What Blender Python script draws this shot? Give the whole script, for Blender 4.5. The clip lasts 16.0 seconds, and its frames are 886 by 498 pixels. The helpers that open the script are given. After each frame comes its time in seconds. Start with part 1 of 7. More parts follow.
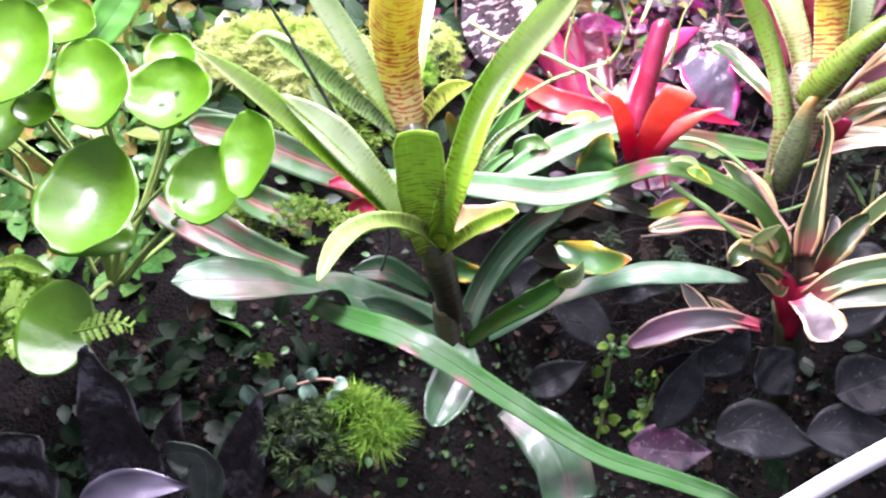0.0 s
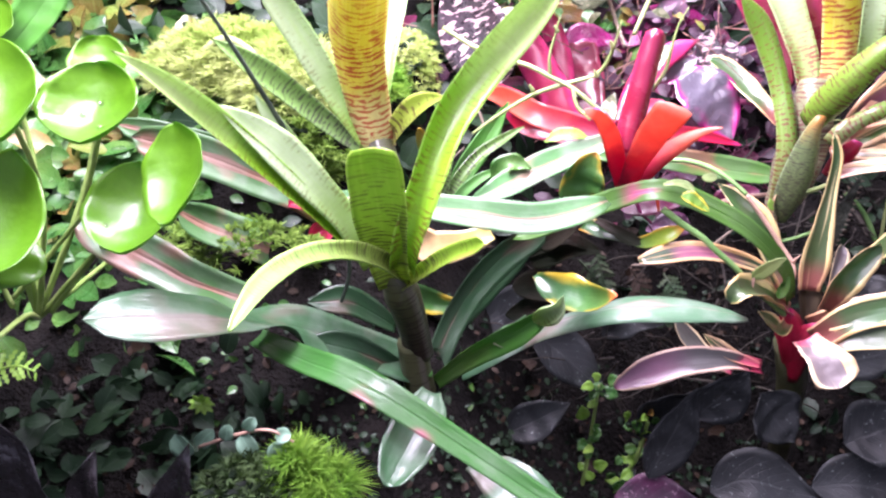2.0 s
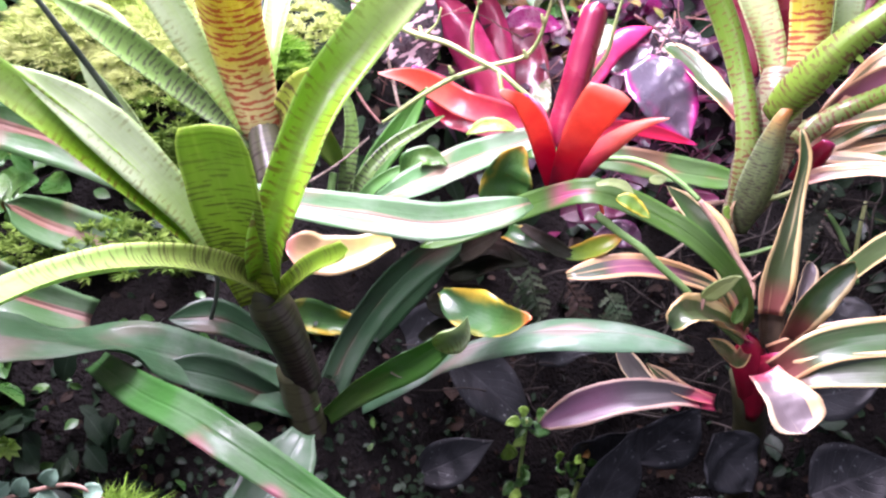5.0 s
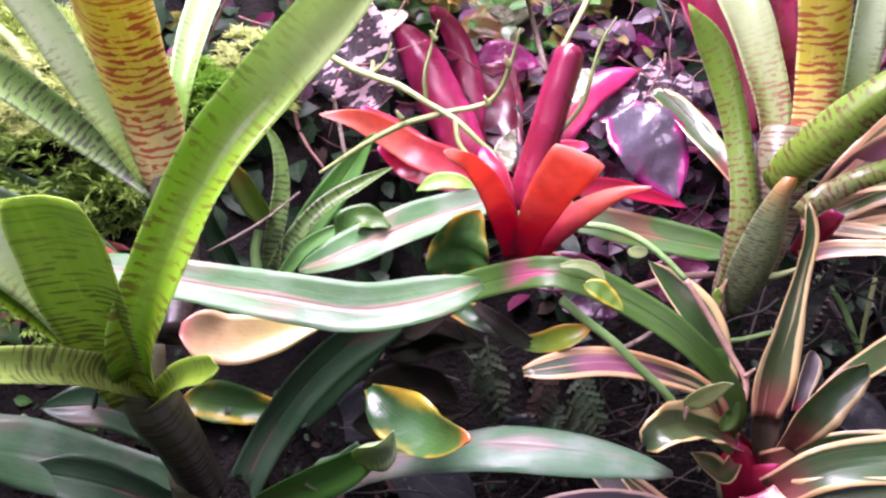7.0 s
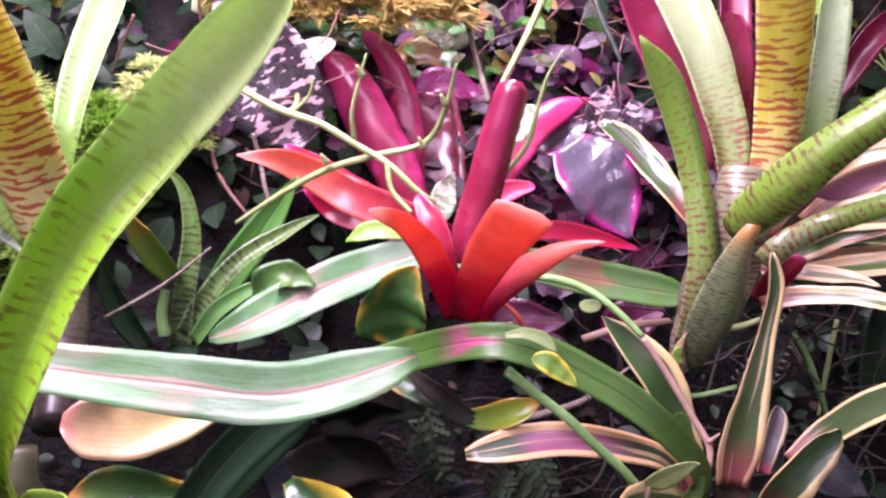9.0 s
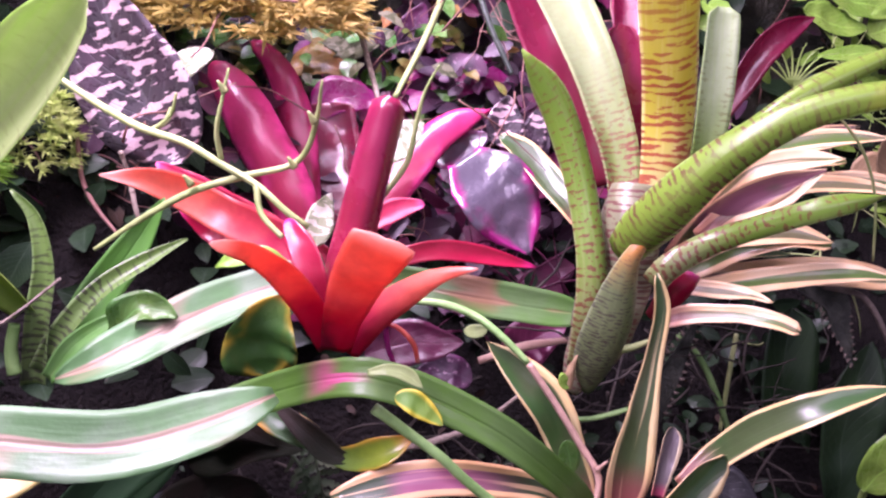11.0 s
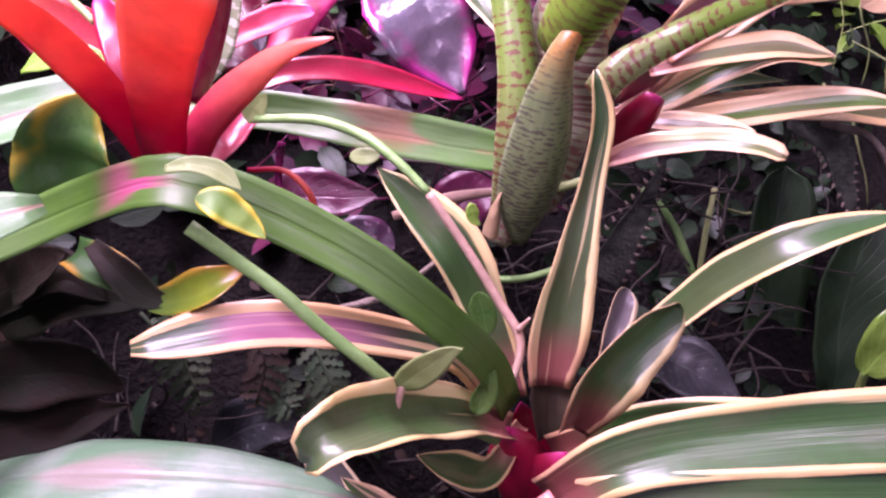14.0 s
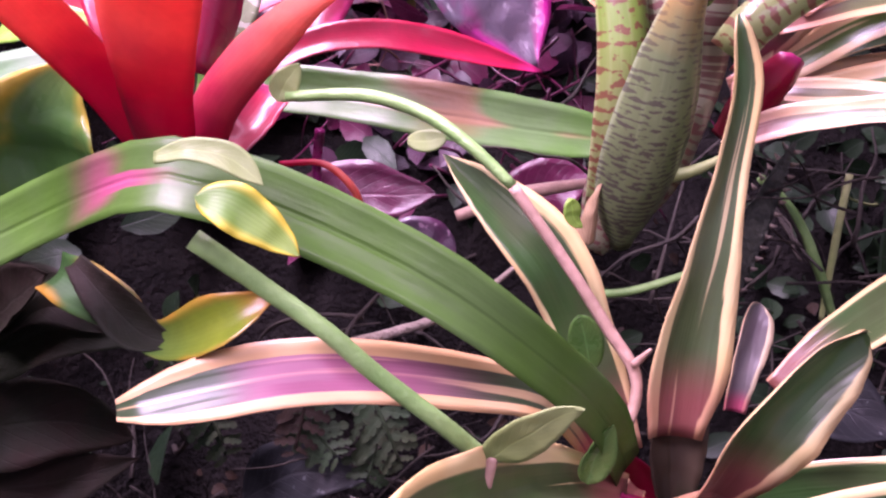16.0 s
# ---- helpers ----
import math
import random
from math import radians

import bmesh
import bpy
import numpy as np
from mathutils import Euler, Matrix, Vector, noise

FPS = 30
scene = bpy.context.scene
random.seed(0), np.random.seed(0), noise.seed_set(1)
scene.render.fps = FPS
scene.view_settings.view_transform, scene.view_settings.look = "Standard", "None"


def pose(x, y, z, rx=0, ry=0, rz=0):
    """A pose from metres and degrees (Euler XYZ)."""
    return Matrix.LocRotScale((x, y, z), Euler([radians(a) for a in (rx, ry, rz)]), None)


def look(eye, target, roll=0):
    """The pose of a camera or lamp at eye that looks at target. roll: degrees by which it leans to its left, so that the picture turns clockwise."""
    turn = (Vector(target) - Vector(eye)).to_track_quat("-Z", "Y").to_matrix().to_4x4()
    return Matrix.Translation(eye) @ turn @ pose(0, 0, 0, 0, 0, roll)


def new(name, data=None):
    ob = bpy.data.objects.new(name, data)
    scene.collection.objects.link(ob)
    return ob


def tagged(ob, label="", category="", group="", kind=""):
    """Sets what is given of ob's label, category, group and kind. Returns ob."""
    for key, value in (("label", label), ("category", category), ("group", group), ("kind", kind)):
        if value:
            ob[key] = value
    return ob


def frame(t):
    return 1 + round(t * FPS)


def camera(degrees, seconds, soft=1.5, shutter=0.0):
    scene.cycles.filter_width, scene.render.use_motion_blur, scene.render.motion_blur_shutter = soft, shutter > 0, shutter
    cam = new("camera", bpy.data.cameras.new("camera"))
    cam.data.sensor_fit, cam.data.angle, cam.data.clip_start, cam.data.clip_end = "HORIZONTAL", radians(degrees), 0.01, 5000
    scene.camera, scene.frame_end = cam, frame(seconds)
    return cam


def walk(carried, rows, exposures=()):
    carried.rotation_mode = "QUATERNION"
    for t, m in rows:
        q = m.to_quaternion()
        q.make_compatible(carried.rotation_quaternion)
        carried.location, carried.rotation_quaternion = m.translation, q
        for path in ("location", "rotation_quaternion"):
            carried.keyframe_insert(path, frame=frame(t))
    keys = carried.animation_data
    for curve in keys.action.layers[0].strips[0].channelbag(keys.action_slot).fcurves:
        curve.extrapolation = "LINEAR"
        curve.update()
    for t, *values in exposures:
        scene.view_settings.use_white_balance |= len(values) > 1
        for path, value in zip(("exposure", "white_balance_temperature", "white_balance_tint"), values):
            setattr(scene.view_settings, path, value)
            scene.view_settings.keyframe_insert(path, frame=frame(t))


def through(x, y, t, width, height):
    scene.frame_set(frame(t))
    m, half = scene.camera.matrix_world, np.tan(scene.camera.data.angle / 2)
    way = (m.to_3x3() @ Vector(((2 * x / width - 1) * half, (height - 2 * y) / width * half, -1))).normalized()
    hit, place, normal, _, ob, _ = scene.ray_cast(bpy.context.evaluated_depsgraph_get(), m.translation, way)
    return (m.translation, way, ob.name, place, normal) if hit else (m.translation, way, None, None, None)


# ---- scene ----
cam = camera(60.2, 16.0, soft=2.35)
PATH = [
    (0, (0.0057, -0.0222, 0.3228), (0.0012, 0.3365, 0.1458), -0.2),
    (0.5, (0.0107, -0.0154, 0.3214), (0.0074, 0.3431, 0.1440), 0.2),
    (1, (0.0157, -0.0031, 0.3166), (0.0105, 0.3559, 0.1404), -0.1),
    (1.5, (0.0188, 0.0093, 0.3138), (0.0135, 0.3701, 0.1412), 0.3),
    (2, (0.0203, 0.0187, 0.3118), (0.0169, 0.3805, 0.1413), 0.6),
    (2.5, (0.0227, 0.0261, 0.3085), (0.0206, 0.3879, 0.1380), 0.7),
    (3, (0.0262, 0.0366, 0.3033), (0.0244, 0.3989, 0.1336), 0.8),
    (3.5, (0.0302, 0.0433, 0.2999), (0.0304, 0.4051, 0.1293), 0.9),
    (4, (0.0397, 0.0520, 0.2985), (0.0444, 0.4150, 0.1306), 1.8),
    (4.2, (0.0435, 0.0555, 0.2951), (0.0469, 0.4191, 0.1286), 1.6),
    (6.3, (0.0719, 0.1184, 0.2822), (0.0822, 0.4828, 0.1177), 4.2),
    (6.5, (0.0732, 0.1235, 0.2836), (0.0828, 0.4895, 0.1225), 4.3),
    (7, (0.0762, 0.1338, 0.2856), (0.0861, 0.5017, 0.1288), 4.5),
    (7.5, (0.0773, 0.1420, 0.2873), (0.0874, 0.5104, 0.1318), 4.6),
    (8, (0.0781, 0.1539, 0.2880), (0.0939, 0.5229, 0.1344), 4.6),
    (8.5, (0.0813, 0.1621, 0.2875), (0.1089, 0.5308, 0.1348), 4.9),
    (8.7, (0.0814, 0.1648, 0.2882), (0.1123, 0.5341, 0.1376), 4.9),
    (10.8, (0.1048, 0.1803, 0.2940), (0.1633, 0.5471, 0.1455), 6.1),
    (11, (0.1073, 0.1816, 0.2944), (0.1691, 0.5480, 0.1463), 5.8),
    (11.5, (0.1134, 0.1844, 0.2958), (0.1844, 0.5485, 0.1463), 6.1),
    (12, (0.1221, 0.1871, 0.2843), (0.1944, 0.5488, 0.1296), 5.8),
    (12.5, (0.1333, 0.1911, 0.2740), (0.2018, 0.5508, 0.1131), 5.4),
    (13, (0.1434, 0.1985, 0.2627), (0.2095, 0.5571, 0.0983), 5.3),
    (13.5, (0.1492, 0.2068, 0.2525), (0.2120, 0.5635, 0.0827), 5.3),
    (14, (0.1516, 0.2167, 0.2417), (0.2097, 0.5707, 0.0648), 5.3),
    (14.5, (0.1525, 0.2250, 0.2344), (0.2035, 0.5787, 0.0547), 4.5),
    (15, (0.1502, 0.2358, 0.2309), (0.1949, 0.5927, 0.0560), 3.3),
    (15.5, (0.1482, 0.2488, 0.2269), (0.1893, 0.6045, 0.0486), 3.2),
    (16, (0.1485, 0.2601, 0.2229), (0.1865, 0.6156, 0.0435), 2.9),
]
walk(cam, [(t, look(eye, target, roll)) for t, eye, target, roll in PATH],
     exposures=[(0.0, 0.77, 5930, 39), (4.2, 0.67, 5930, 44), (7.0, 0.07, 6000, 54), (8.6, 0.04, 6000, 59), (11.0, 0.05, 6000, 68), (13.0, 0.18, 6050, 75), (16.0, 0.33, 6100, 80)])

# ---- light: a lamp bar over the planting, dim room light from the front ----
world = bpy.data.worlds.new("room_light")
scene.world = world
world.use_nodes = True
world.node_tree.nodes["Background"].inputs[0].default_value = (0.85, 0.92, 1.0, 1)
world.node_tree.nodes["Background"].inputs[1].default_value = 0.31


def lamp(name, eye, target, watts, sx, sy, colour):
    data = bpy.data.lights.new(name, "AREA")
    data.shape, data.size, data.size_y, data.energy, data.color = "RECTANGLE", sx, sy, watts, colour
    ob = new(name, data)
    ob.matrix_world = look(eye, target)
    return ob


lamp("lamp_bar", (0.02, 0.45, 0.52), (0.06, 0.42, 0.14), 12.5, 0.70, 0.10, (1.0, 0.98, 0.95))
lamp("lamp_bar_front", (0.10, 0.15, 0.50), (0.12, 0.42, 0.16), 1.7, 0.70, 0.05, (1.0, 0.96, 0.93))

# ---- materials ----


class Mat:
    """A node material with short ways to add nodes."""

    def __init__(self, name):
        self.m = bpy.data.materials.new(name)
        self.m.use_nodes = True
        self.t = self.m.node_tree
        self.b = self.t.nodes["Principled BSDF"]
        self.out = self.t.nodes["Material Output"]

    def n(self, kind, **kw):
        node = self.t.nodes.new(kind)
        for k, v in kw.items():
            if k == "op":
                node.operation = v
            elif k == "blend":
                node.data_type, node.blend_type = "RGBA", v
        return node

    def link(self, a, b):
        self.t.links.new(a, b)

    def math(self, op, a, b=0.0, c=0.0):
        node = self.n("ShaderNodeMath", op=op)
        for i, v in enumerate((a, b, c)):
            if isinstance(v, (int, float)):
                node.inputs[i].default_value = v
            else:
                self.link(v, node.inputs[i])
        return node.outputs[0]

    def step(self, v, lo, hi, out0=0.0, out1=1.0):
        node = self.n("ShaderNodeMapRange")
        node.interpolation_type = "SMOOTHSTEP"
        self.link(v, node.inputs[0])
        for i, x in enumerate((lo, hi, out0, out1)):
            node.inputs[i + 1].default_value = x
        return node.outputs[0]

    def mix(self, f, a, b, blend="MIX"):
        node = self.n("ShaderNodeMix", blend=blend)
        for i, v in ((0, f), (6, a), (7, b)):
            if isinstance(v, tuple):
                node.inputs[i].default_value = (*v, 1)
            elif isinstance(v, (int, float)):
                node.inputs[i].default_value = v
            else:
                self.link(v, node.inputs[i])
        return node.outputs[2]

    def coords(self):
        return self.n("ShaderNodeTexCoord")

    def noise(self, scale, detail=3.0, vec=None, rough=0.55, stretch=None):
        node = self.n("ShaderNodeTexNoise")
        node.inputs["Scale"].default_value, node.inputs["Detail"].default_value = scale, detail
        node.inputs["Roughness"].default_value = rough
        vec = vec or self.coords().outputs["Object"]
        if stretch:
            mp = self.n("ShaderNodeMapping")
            mp.inputs["Scale"].default_value = stretch
            self.link(vec, mp.inputs[0])
            vec = mp.outputs[0]
        self.link(vec, node.inputs["Vector"])
        return node.outputs[0]

    def bump(self, h, strength=0.3, dist=0.001):
        node = self.n("ShaderNodeBump")
        node.inputs["Strength"].default_value, node.inputs["Distance"].default_value = strength, dist
        self.link(h, node.inputs["Height"])
        self.link(node.outputs[0], self.b.inputs["Normal"])
        self.link(node.outputs[0], self.b.inputs["Coat Normal"])
        return node.outputs[0]

    def done(self, colour, rough=0.35, through=0.0, spec=0.5, coat=0.0, coat_rough=0.15):
        if isinstance(colour, tuple):
            self.b.inputs["Base Color"].default_value = (*colour, 1)
        else:
            self.link(colour, self.b.inputs["Base Color"])
        if isinstance(rough, (int, float)):
            self.b.inputs["Roughness"].default_value = rough
        else:
            self.link(rough, self.b.inputs["Roughness"])
        self.b.inputs["Specular IOR Level"].default_value = spec
        self.b.inputs["Coat Weight"].default_value = coat
        self.b.inputs["Coat Roughness"].default_value = coat_rough
        if through > 0:
            tr, mx = self.n("ShaderNodeBsdfTranslucent"), self.n("ShaderNodeMixShader")
            if isinstance(colour, tuple):
                tr.inputs[0].default_value = (*colour, 1)
            else:
                self.link(colour, tr.inputs[0])
            mx.inputs[0].default_value = through
            self.link(self.b.outputs[0], mx.inputs[1])
            self.link(tr.outputs[0], mx.inputs[2])
            self.link(mx.outputs[0], self.out.inputs[0])
        return self.m

    def leaf_uv(self):
        """Across the blade from 0 at the midrib to 1 at the edge, signed across, and along it from 0 to 1."""
        sep = self.n("ShaderNodeSeparateXYZ")
        self.link(self.coords().outputs["UV"], sep.inputs[0])
        s = self.math("MULTIPLY_ADD", sep.outputs[0], 2.0, -1.0)
        return self.math("ABSOLUTE", s), s, sep.outputs[1]

    def metric(self, sx, sy):
        """Place on the blade in metres, divided by a size across and along, different on each leaf."""
        node = self.n("ShaderNodeUVMap")
        node.uv_map = "metric"
        sep, vec = self.n("ShaderNodeSeparateXYZ"), self.n("ShaderNodeCombineXYZ")
        self.link(node.outputs[0], sep.inputs[0])
        self.link(self.math("DIVIDE", sep.outputs[0], sx), vec.inputs[0])
        self.link(self.math("DIVIDE", sep.outputs[1], sy), vec.inputs[1])
        self.link(self.math("MULTIPLY", self.random(), 60.0), vec.inputs[2])
        return vec.outputs[0]

    def random(self):
        return self.n("ShaderNodeObjectInfo").outputs["Random"]

    def island(self):
        return self.n("ShaderNodeNewGeometry").outputs["Random Per Island"]

    def stripes(self, s, v, count, depth=0.5):
        """Fine lengthwise veins."""
        w = self.math("SINE", self.math("MULTIPLY", s, count))
        return self.math("MULTIPLY_ADD", w, depth * 0.5, 0.5)


def mat_banded(name, green, yellow, band, amount, period=0.0042, reach=0.012, level=0.3, edges=0.0, turn=(0.05, 0.75), bend=0.8, until=(0.45, 1.05, 0.3)):
    """A banded leaf: broken dark crossbands of uneven length, closest near the foot."""
    m = Mat(name)
    a, s, v = m.leaf_uv()
    n1 = m.noise(60, 3)
    n2 = m.noise(260, 3)
    sep = m.n("ShaderNodeSeparateXYZ")
    m.link(m.metric(1.0, period), sep.inputs[0])
    drift = m.noise(1.0, 2.0, m.metric(reach * 0.6, period * 4.0), 0.5)
    phase = m.math("MULTIPLY_ADD", drift, bend * 6.0, m.math("MULTIPLY", sep.outputs[1], 6.2832))
    wave = m.math("SINE", phase)
    gaps = m.noise(1.0, 2.0, m.metric(reach, period * 0.62), 0.5)
    open_foot = m.step(v, 0.0, 0.9, 0.25, -0.15)
    ink = m.math("ADD", m.math("MULTIPLY_ADD", gaps, 6.0, -2.95), m.math("MULTIPLY_ADD", wave, 0.55, open_foot))
    bands = m.step(ink, level, level + 0.35)
    if edges:
        bands = m.math("MULTIPLY", bands, m.step(a, 0.25, 0.7, 1 - edges, 1.0))
    fade = m.math("MULTIPLY", m.step(v, until[0], until[1], 1.0, until[2]), amount)
    base = m.mix(m.step(m.math("ADD", v, m.math("MULTIPLY_ADD", n1, 0.3, -0.15)), turn[0], turn[1]), yellow, green)
    base = m.mix(m.math("MULTIPLY", n2, 0.35), base, tuple(c * 0.6 for c in yellow))
    streak = m.noise(1.0, 3.0, m.metric(0.0011, 0.04))
    base = m.mix(m.step(streak, 0.45, 0.75, 0.0, 0.3), base, tuple(min(1, c * 1.25 + 0.05) for c in yellow))
    base = m.mix(m.step(a, 0.9, 0.98, 0.0, 0.5), base, tuple(min(1, c * 1.6 + 0.1) for c in yellow))
    col = m.mix(m.math("MULTIPLY", bands, fade), base, band)
    m.bump(m.math("ADD", m.math("MULTIPLY", streak, 0.6), m.math("MULTIPLY_ADD", m.noise(45, 3), 1.5, n2)), 0.25, 0.0006)
    return m.done(col, m.step(n1, 0.2, 0.8, 0.28, 0.45), 0.4, 0.4, 0.25, 0.2)


def mat_strap(name, green, flush, flush_amount, glare=0.25, midline=0.12, zone=None, coat=0.5, through=0.18):
    """A dark glossy strap leaf with a pink flush in patches along it and grey glare painted in patches."""
    m = Mat(name)
    a, s, v = m.leaf_uv()
    patch = m.noise(1.0, 1.5, m.metric(0.022, 0.04))
    n2 = m.noise(180, 4)
    rib = m.step(a, 0.3, 0.0)
    col = m.mix(m.math("MULTIPLY", n2, 0.4), green, tuple(c * 0.45 for c in green))
    fibre = m.noise(1.0, 3, m.metric(0.0012, 0.06))
    col = m.mix(m.math("MULTIPLY", fibre, 0.35), col, tuple(min(1, c * 1.5) for c in green))
    fl = m.math("MULTIPLY", m.step(m.math("MULTIPLY_ADD", rib, midline, patch), 0.55, 0.68), flush_amount)
    if zone:
        fl = m.math("MULTIPLY", fl, m.math("MULTIPLY", m.step(v, zone[0], zone[0] + 0.06), m.step(v, zone[1], zone[1] - 0.06)))
    col = m.mix(fl, col, flush)
    # pale grey patches painted into the colour as lamp highlights
    glare_patch = m.math("MULTIPLY", m.step(m.noise(45, 4), 0.42, 0.7), glare)
    col = m.mix(glare_patch, col, (0.42, 0.42, 0.41))
    m.bump(m.math("ADD", m.math("MULTIPLY", fibre, 0.12), m.math("ADD", m.math("MULTIPLY_ADD", m.noise(1.0, 3, m.metric(0.008, 0.035)), 1.2, m.math("MULTIPLY", m.noise(45, 2), 1.6)), m.math("MULTIPLY_ADD", m.noise(520, 2), 0.12, m.step(a, 0.12, 0.0, 0.0, -0.35)))), 0.42, 0.0016)
    return m.done(col, m.step(m.noise(55, 3), 0.3, 0.7, 0.34, 0.55), through, 0.35, coat, 0.26)


def mat_variegated(name, green, cream, flush, amount, margin=0.62, heart=0.020, fine=0.70, zone=None, gloss=0.9):
    m = Mat(name)
    a, s, v = m.leaf_uv()
    n1 = m.noise(40, 3)
    n2 = m.noise(220, 3)
    lines = m.noise(1.0, 2, m.metric(0.0016, 0.10))
    side = m.math("MULTIPLY", m.math("SUBTRACT", m.noise(1.0, 1, m.metric(0.02, 0.12)), 0.5), 0.9)
    col = m.mix(m.math("MULTIPLY", n2, 0.5), green, tuple(c * 0.4 for c in green))
    col = m.mix(m.step(lines, fine, fine + 0.04, 0.0, 0.7), col, cream)
    patch = m.noise(1.0, 3, m.metric(0.018, 0.05))
    tint = m.math("MULTIPLY", m.step(patch, 0.40, 0.56), amount)
    if zone:
        tint = m.math("MULTIPLY", amount, m.math("MULTIPLY", m.step(v, zone[0], zone[0] + 0.3), m.step(v, zone[1] + 0.05, zone[1] - 0.03)))
    col = m.mix(tint, col, flush)
    reach = m.math("ADD", a, m.math("MULTIPLY_ADD", m.math("SUBTRACT", lines, 0.5), 0.3, side))
    edge = m.step(reach, margin, margin + 0.05)
    rim = m.mix(m.step(n1, 0.4, 0.65), cream, tuple(c * f for c, f in zip(cream, (1.0, 0.88, 0.72))))
    rim = m.mix(m.step(a, 0.88, 0.97, 0.0, 0.5), rim, tuple(c * f for c, f in zip(cream, (0.95, 0.66, 0.58))))
    col = m.mix(m.math("MAXIMUM", edge, m.step(a, 0.84, 0.9)), col, rim)
    sep = m.n("ShaderNodeSeparateXYZ")
    m.link(m.metric(1.0, 1.0), sep.inputs[0])
    foot = m.step(sep.outputs[1], heart, heart * 0.3)
    col = m.mix(m.math("MULTIPLY", foot, min(1.0, amount + 0.3)), col, (0.42, 0.02, 0.08))
    m.bump(m.math("ADD", m.math("MULTIPLY", lines, 0.7), m.math("MULTIPLY", n1, 2.0)), 0.4, 0.0010)
    return m.done(col, m.step(n1, 0.25, 0.75, 0.28, 0.48), 0.18, 0.4, gloss, 0.32)


def mat_blade(name, near, tip, dots=0.0, dot_colour=(0.9, 0.8, 0.7), through=0.2, rough=0.3, at=0.55, ribs=0.35, rim=None, rim_at=0.6, end=None, coat=0.35, relief=0.35, sheen=0.15):
    """A smooth leaf whose colour shifts from its foot to its tip."""
    m = Mat(name)
    a, s, v = m.leaf_uv()
    n1 = m.noise(55, 4)
    n2 = m.noise(300, 3)
    col = m.mix(m.step(m.math("ADD", v, m.math("MULTIPLY_ADD", n1, 0.6, -0.3)), at - 0.35, at + 0.35), near, tip)
    col = m.mix(m.math("MULTIPLY", n2, 0.4), col, tuple(c * 0.45 for c in near))
    if rim:
        patch = m.step(m.noise(75, 2), 0.38, 0.58)
        col = m.mix(m.math("MULTIPLY", patch, m.step(m.math("MULTIPLY_ADD", n1, 0.9, a), rim_at + 0.25, rim_at + 0.75)), col, rim)
    if end:
        col = m.mix(m.step(m.math("MULTIPLY_ADD", n1, 0.12, v), 0.93, 1.05), col, end)
    if dots:
        vor = m.n("ShaderNodeTexVoronoi")
        vor.inputs["Scale"].default_value = 420
        m.link(m.coords().outputs["Object"], vor.inputs["Vector"])
        spot = m.step(m.math("MULTIPLY_ADD", n1, 0.25, vor.outputs["Distance"]), 0.22, 0.17)
        col = m.mix(m.math("MULTIPLY", spot, dots), col, dot_colour)
    m.bump(m.math("ADD", m.math("MULTIPLY", m.stripes(s, v, 34.0, 0.6), ribs), m.math("MULTIPLY", n1, 1.8)), relief, 0.0012)
    return m.done(col, m.step(n1, 0.25, 0.75, rough - 0.04, rough + 0.16), through, 0.55, coat, sheen)


def mat_foliage(name, colour, other, rough=0.4, through=0.2, spots=None, spot_scale=90.0, spot_at=0.52, var=0.5, spec=0.5, vein=0.5, drawn=None):
    """A broad leaf with a pale midrib, side veins and, if given, pale blotches."""
    m = Mat(name)
    a, s, v = m.leaf_uv()
    n1 = m.noise(50, 4)
    n2 = m.noise(320, 3)
    col = m.mix(m.step(n1, 0.35, 0.68), colour, other)
    rnd = m.math("ADD", m.math("MULTIPLY", m.island(), 0.7), m.math("MULTIPLY", m.random(), 0.3))
    col = m.mix(m.math("MULTIPLY", rnd, var), col, tuple(c * 0.35 for c in colour))
    ray = m.math("SINE", m.math("MULTIPLY", m.math("MULTIPLY_ADD", a, -0.35, v), 60.0))
    veins = m.step(ray, 0.86, 1.0)
    rib = m.step(a, 0.07, 0.02)
    pale = tuple(min(1, c * 1.7 + 0.03) for c in colour)
    col = m.mix(m.math("MULTIPLY", m.math("MAXIMUM", rib, m.math("MULTIPLY", veins, 0.5)), vein), col, pale)
    if spots:
        vor = m.noise(1.0, 2, m.metric(*drawn), 0.45) if drawn else m.noise(spot_scale, 2, rough=0.4)
        col = m.mix(m.step(vor, spot_at, spot_at + 0.03, 0, 0.9), col, spots)
    m.bump(m.math("ADD", m.math("MULTIPLY", m.math("MAXIMUM", rib, veins), -0.6), n2), 0.35, 0.0008)
    return m.done(col, m.step(n2, 0.25, 0.75, rough - 0.08, rough + 0.1), through, spec)


def mat_puckered(name, dark, light):
    """A blackish glossy leaf puckered between its veins."""
    m = Mat(name)
    n1, n2 = m.noise(150, 2, stretch=(1.0, 1.0, 0.45)), m.noise(420, 3)
    col = m.mix(m.step(n1, 0.4, 0.7), dark, light)
    m.bump(m.math("MULTIPLY_ADD", n2, 0.15, n1), 0.7, 0.0035)
    return m.done(col, m.step(n2, 0.3, 0.7, 0.22, 0.4), 0.0, 0.5, 1.0, 0.2)


def mat_rough(name, dark, light, scale=60.0, rough=0.9, bump=0.8, isl=0.5, through=0.0, spec=0.3):
    m = Mat(name)
    n1 = m.noise(scale, 5)
    n2 = m.noise(scale * 6, 4)
    col = m.mix(m.step(n1, 0.32, 0.68), dark, light)
    col = m.mix(m.math("MULTIPLY", m.island(), isl), col, tuple(c * 0.3 for c in dark))
    col = m.mix(m.math("MULTIPLY", n2, 0.5), col, tuple(c * 0.4 for c in dark))
    m.bump(m.math("ADD", n1, n2), bump, 0.004)
    return m.done(col, rough, through, spec)


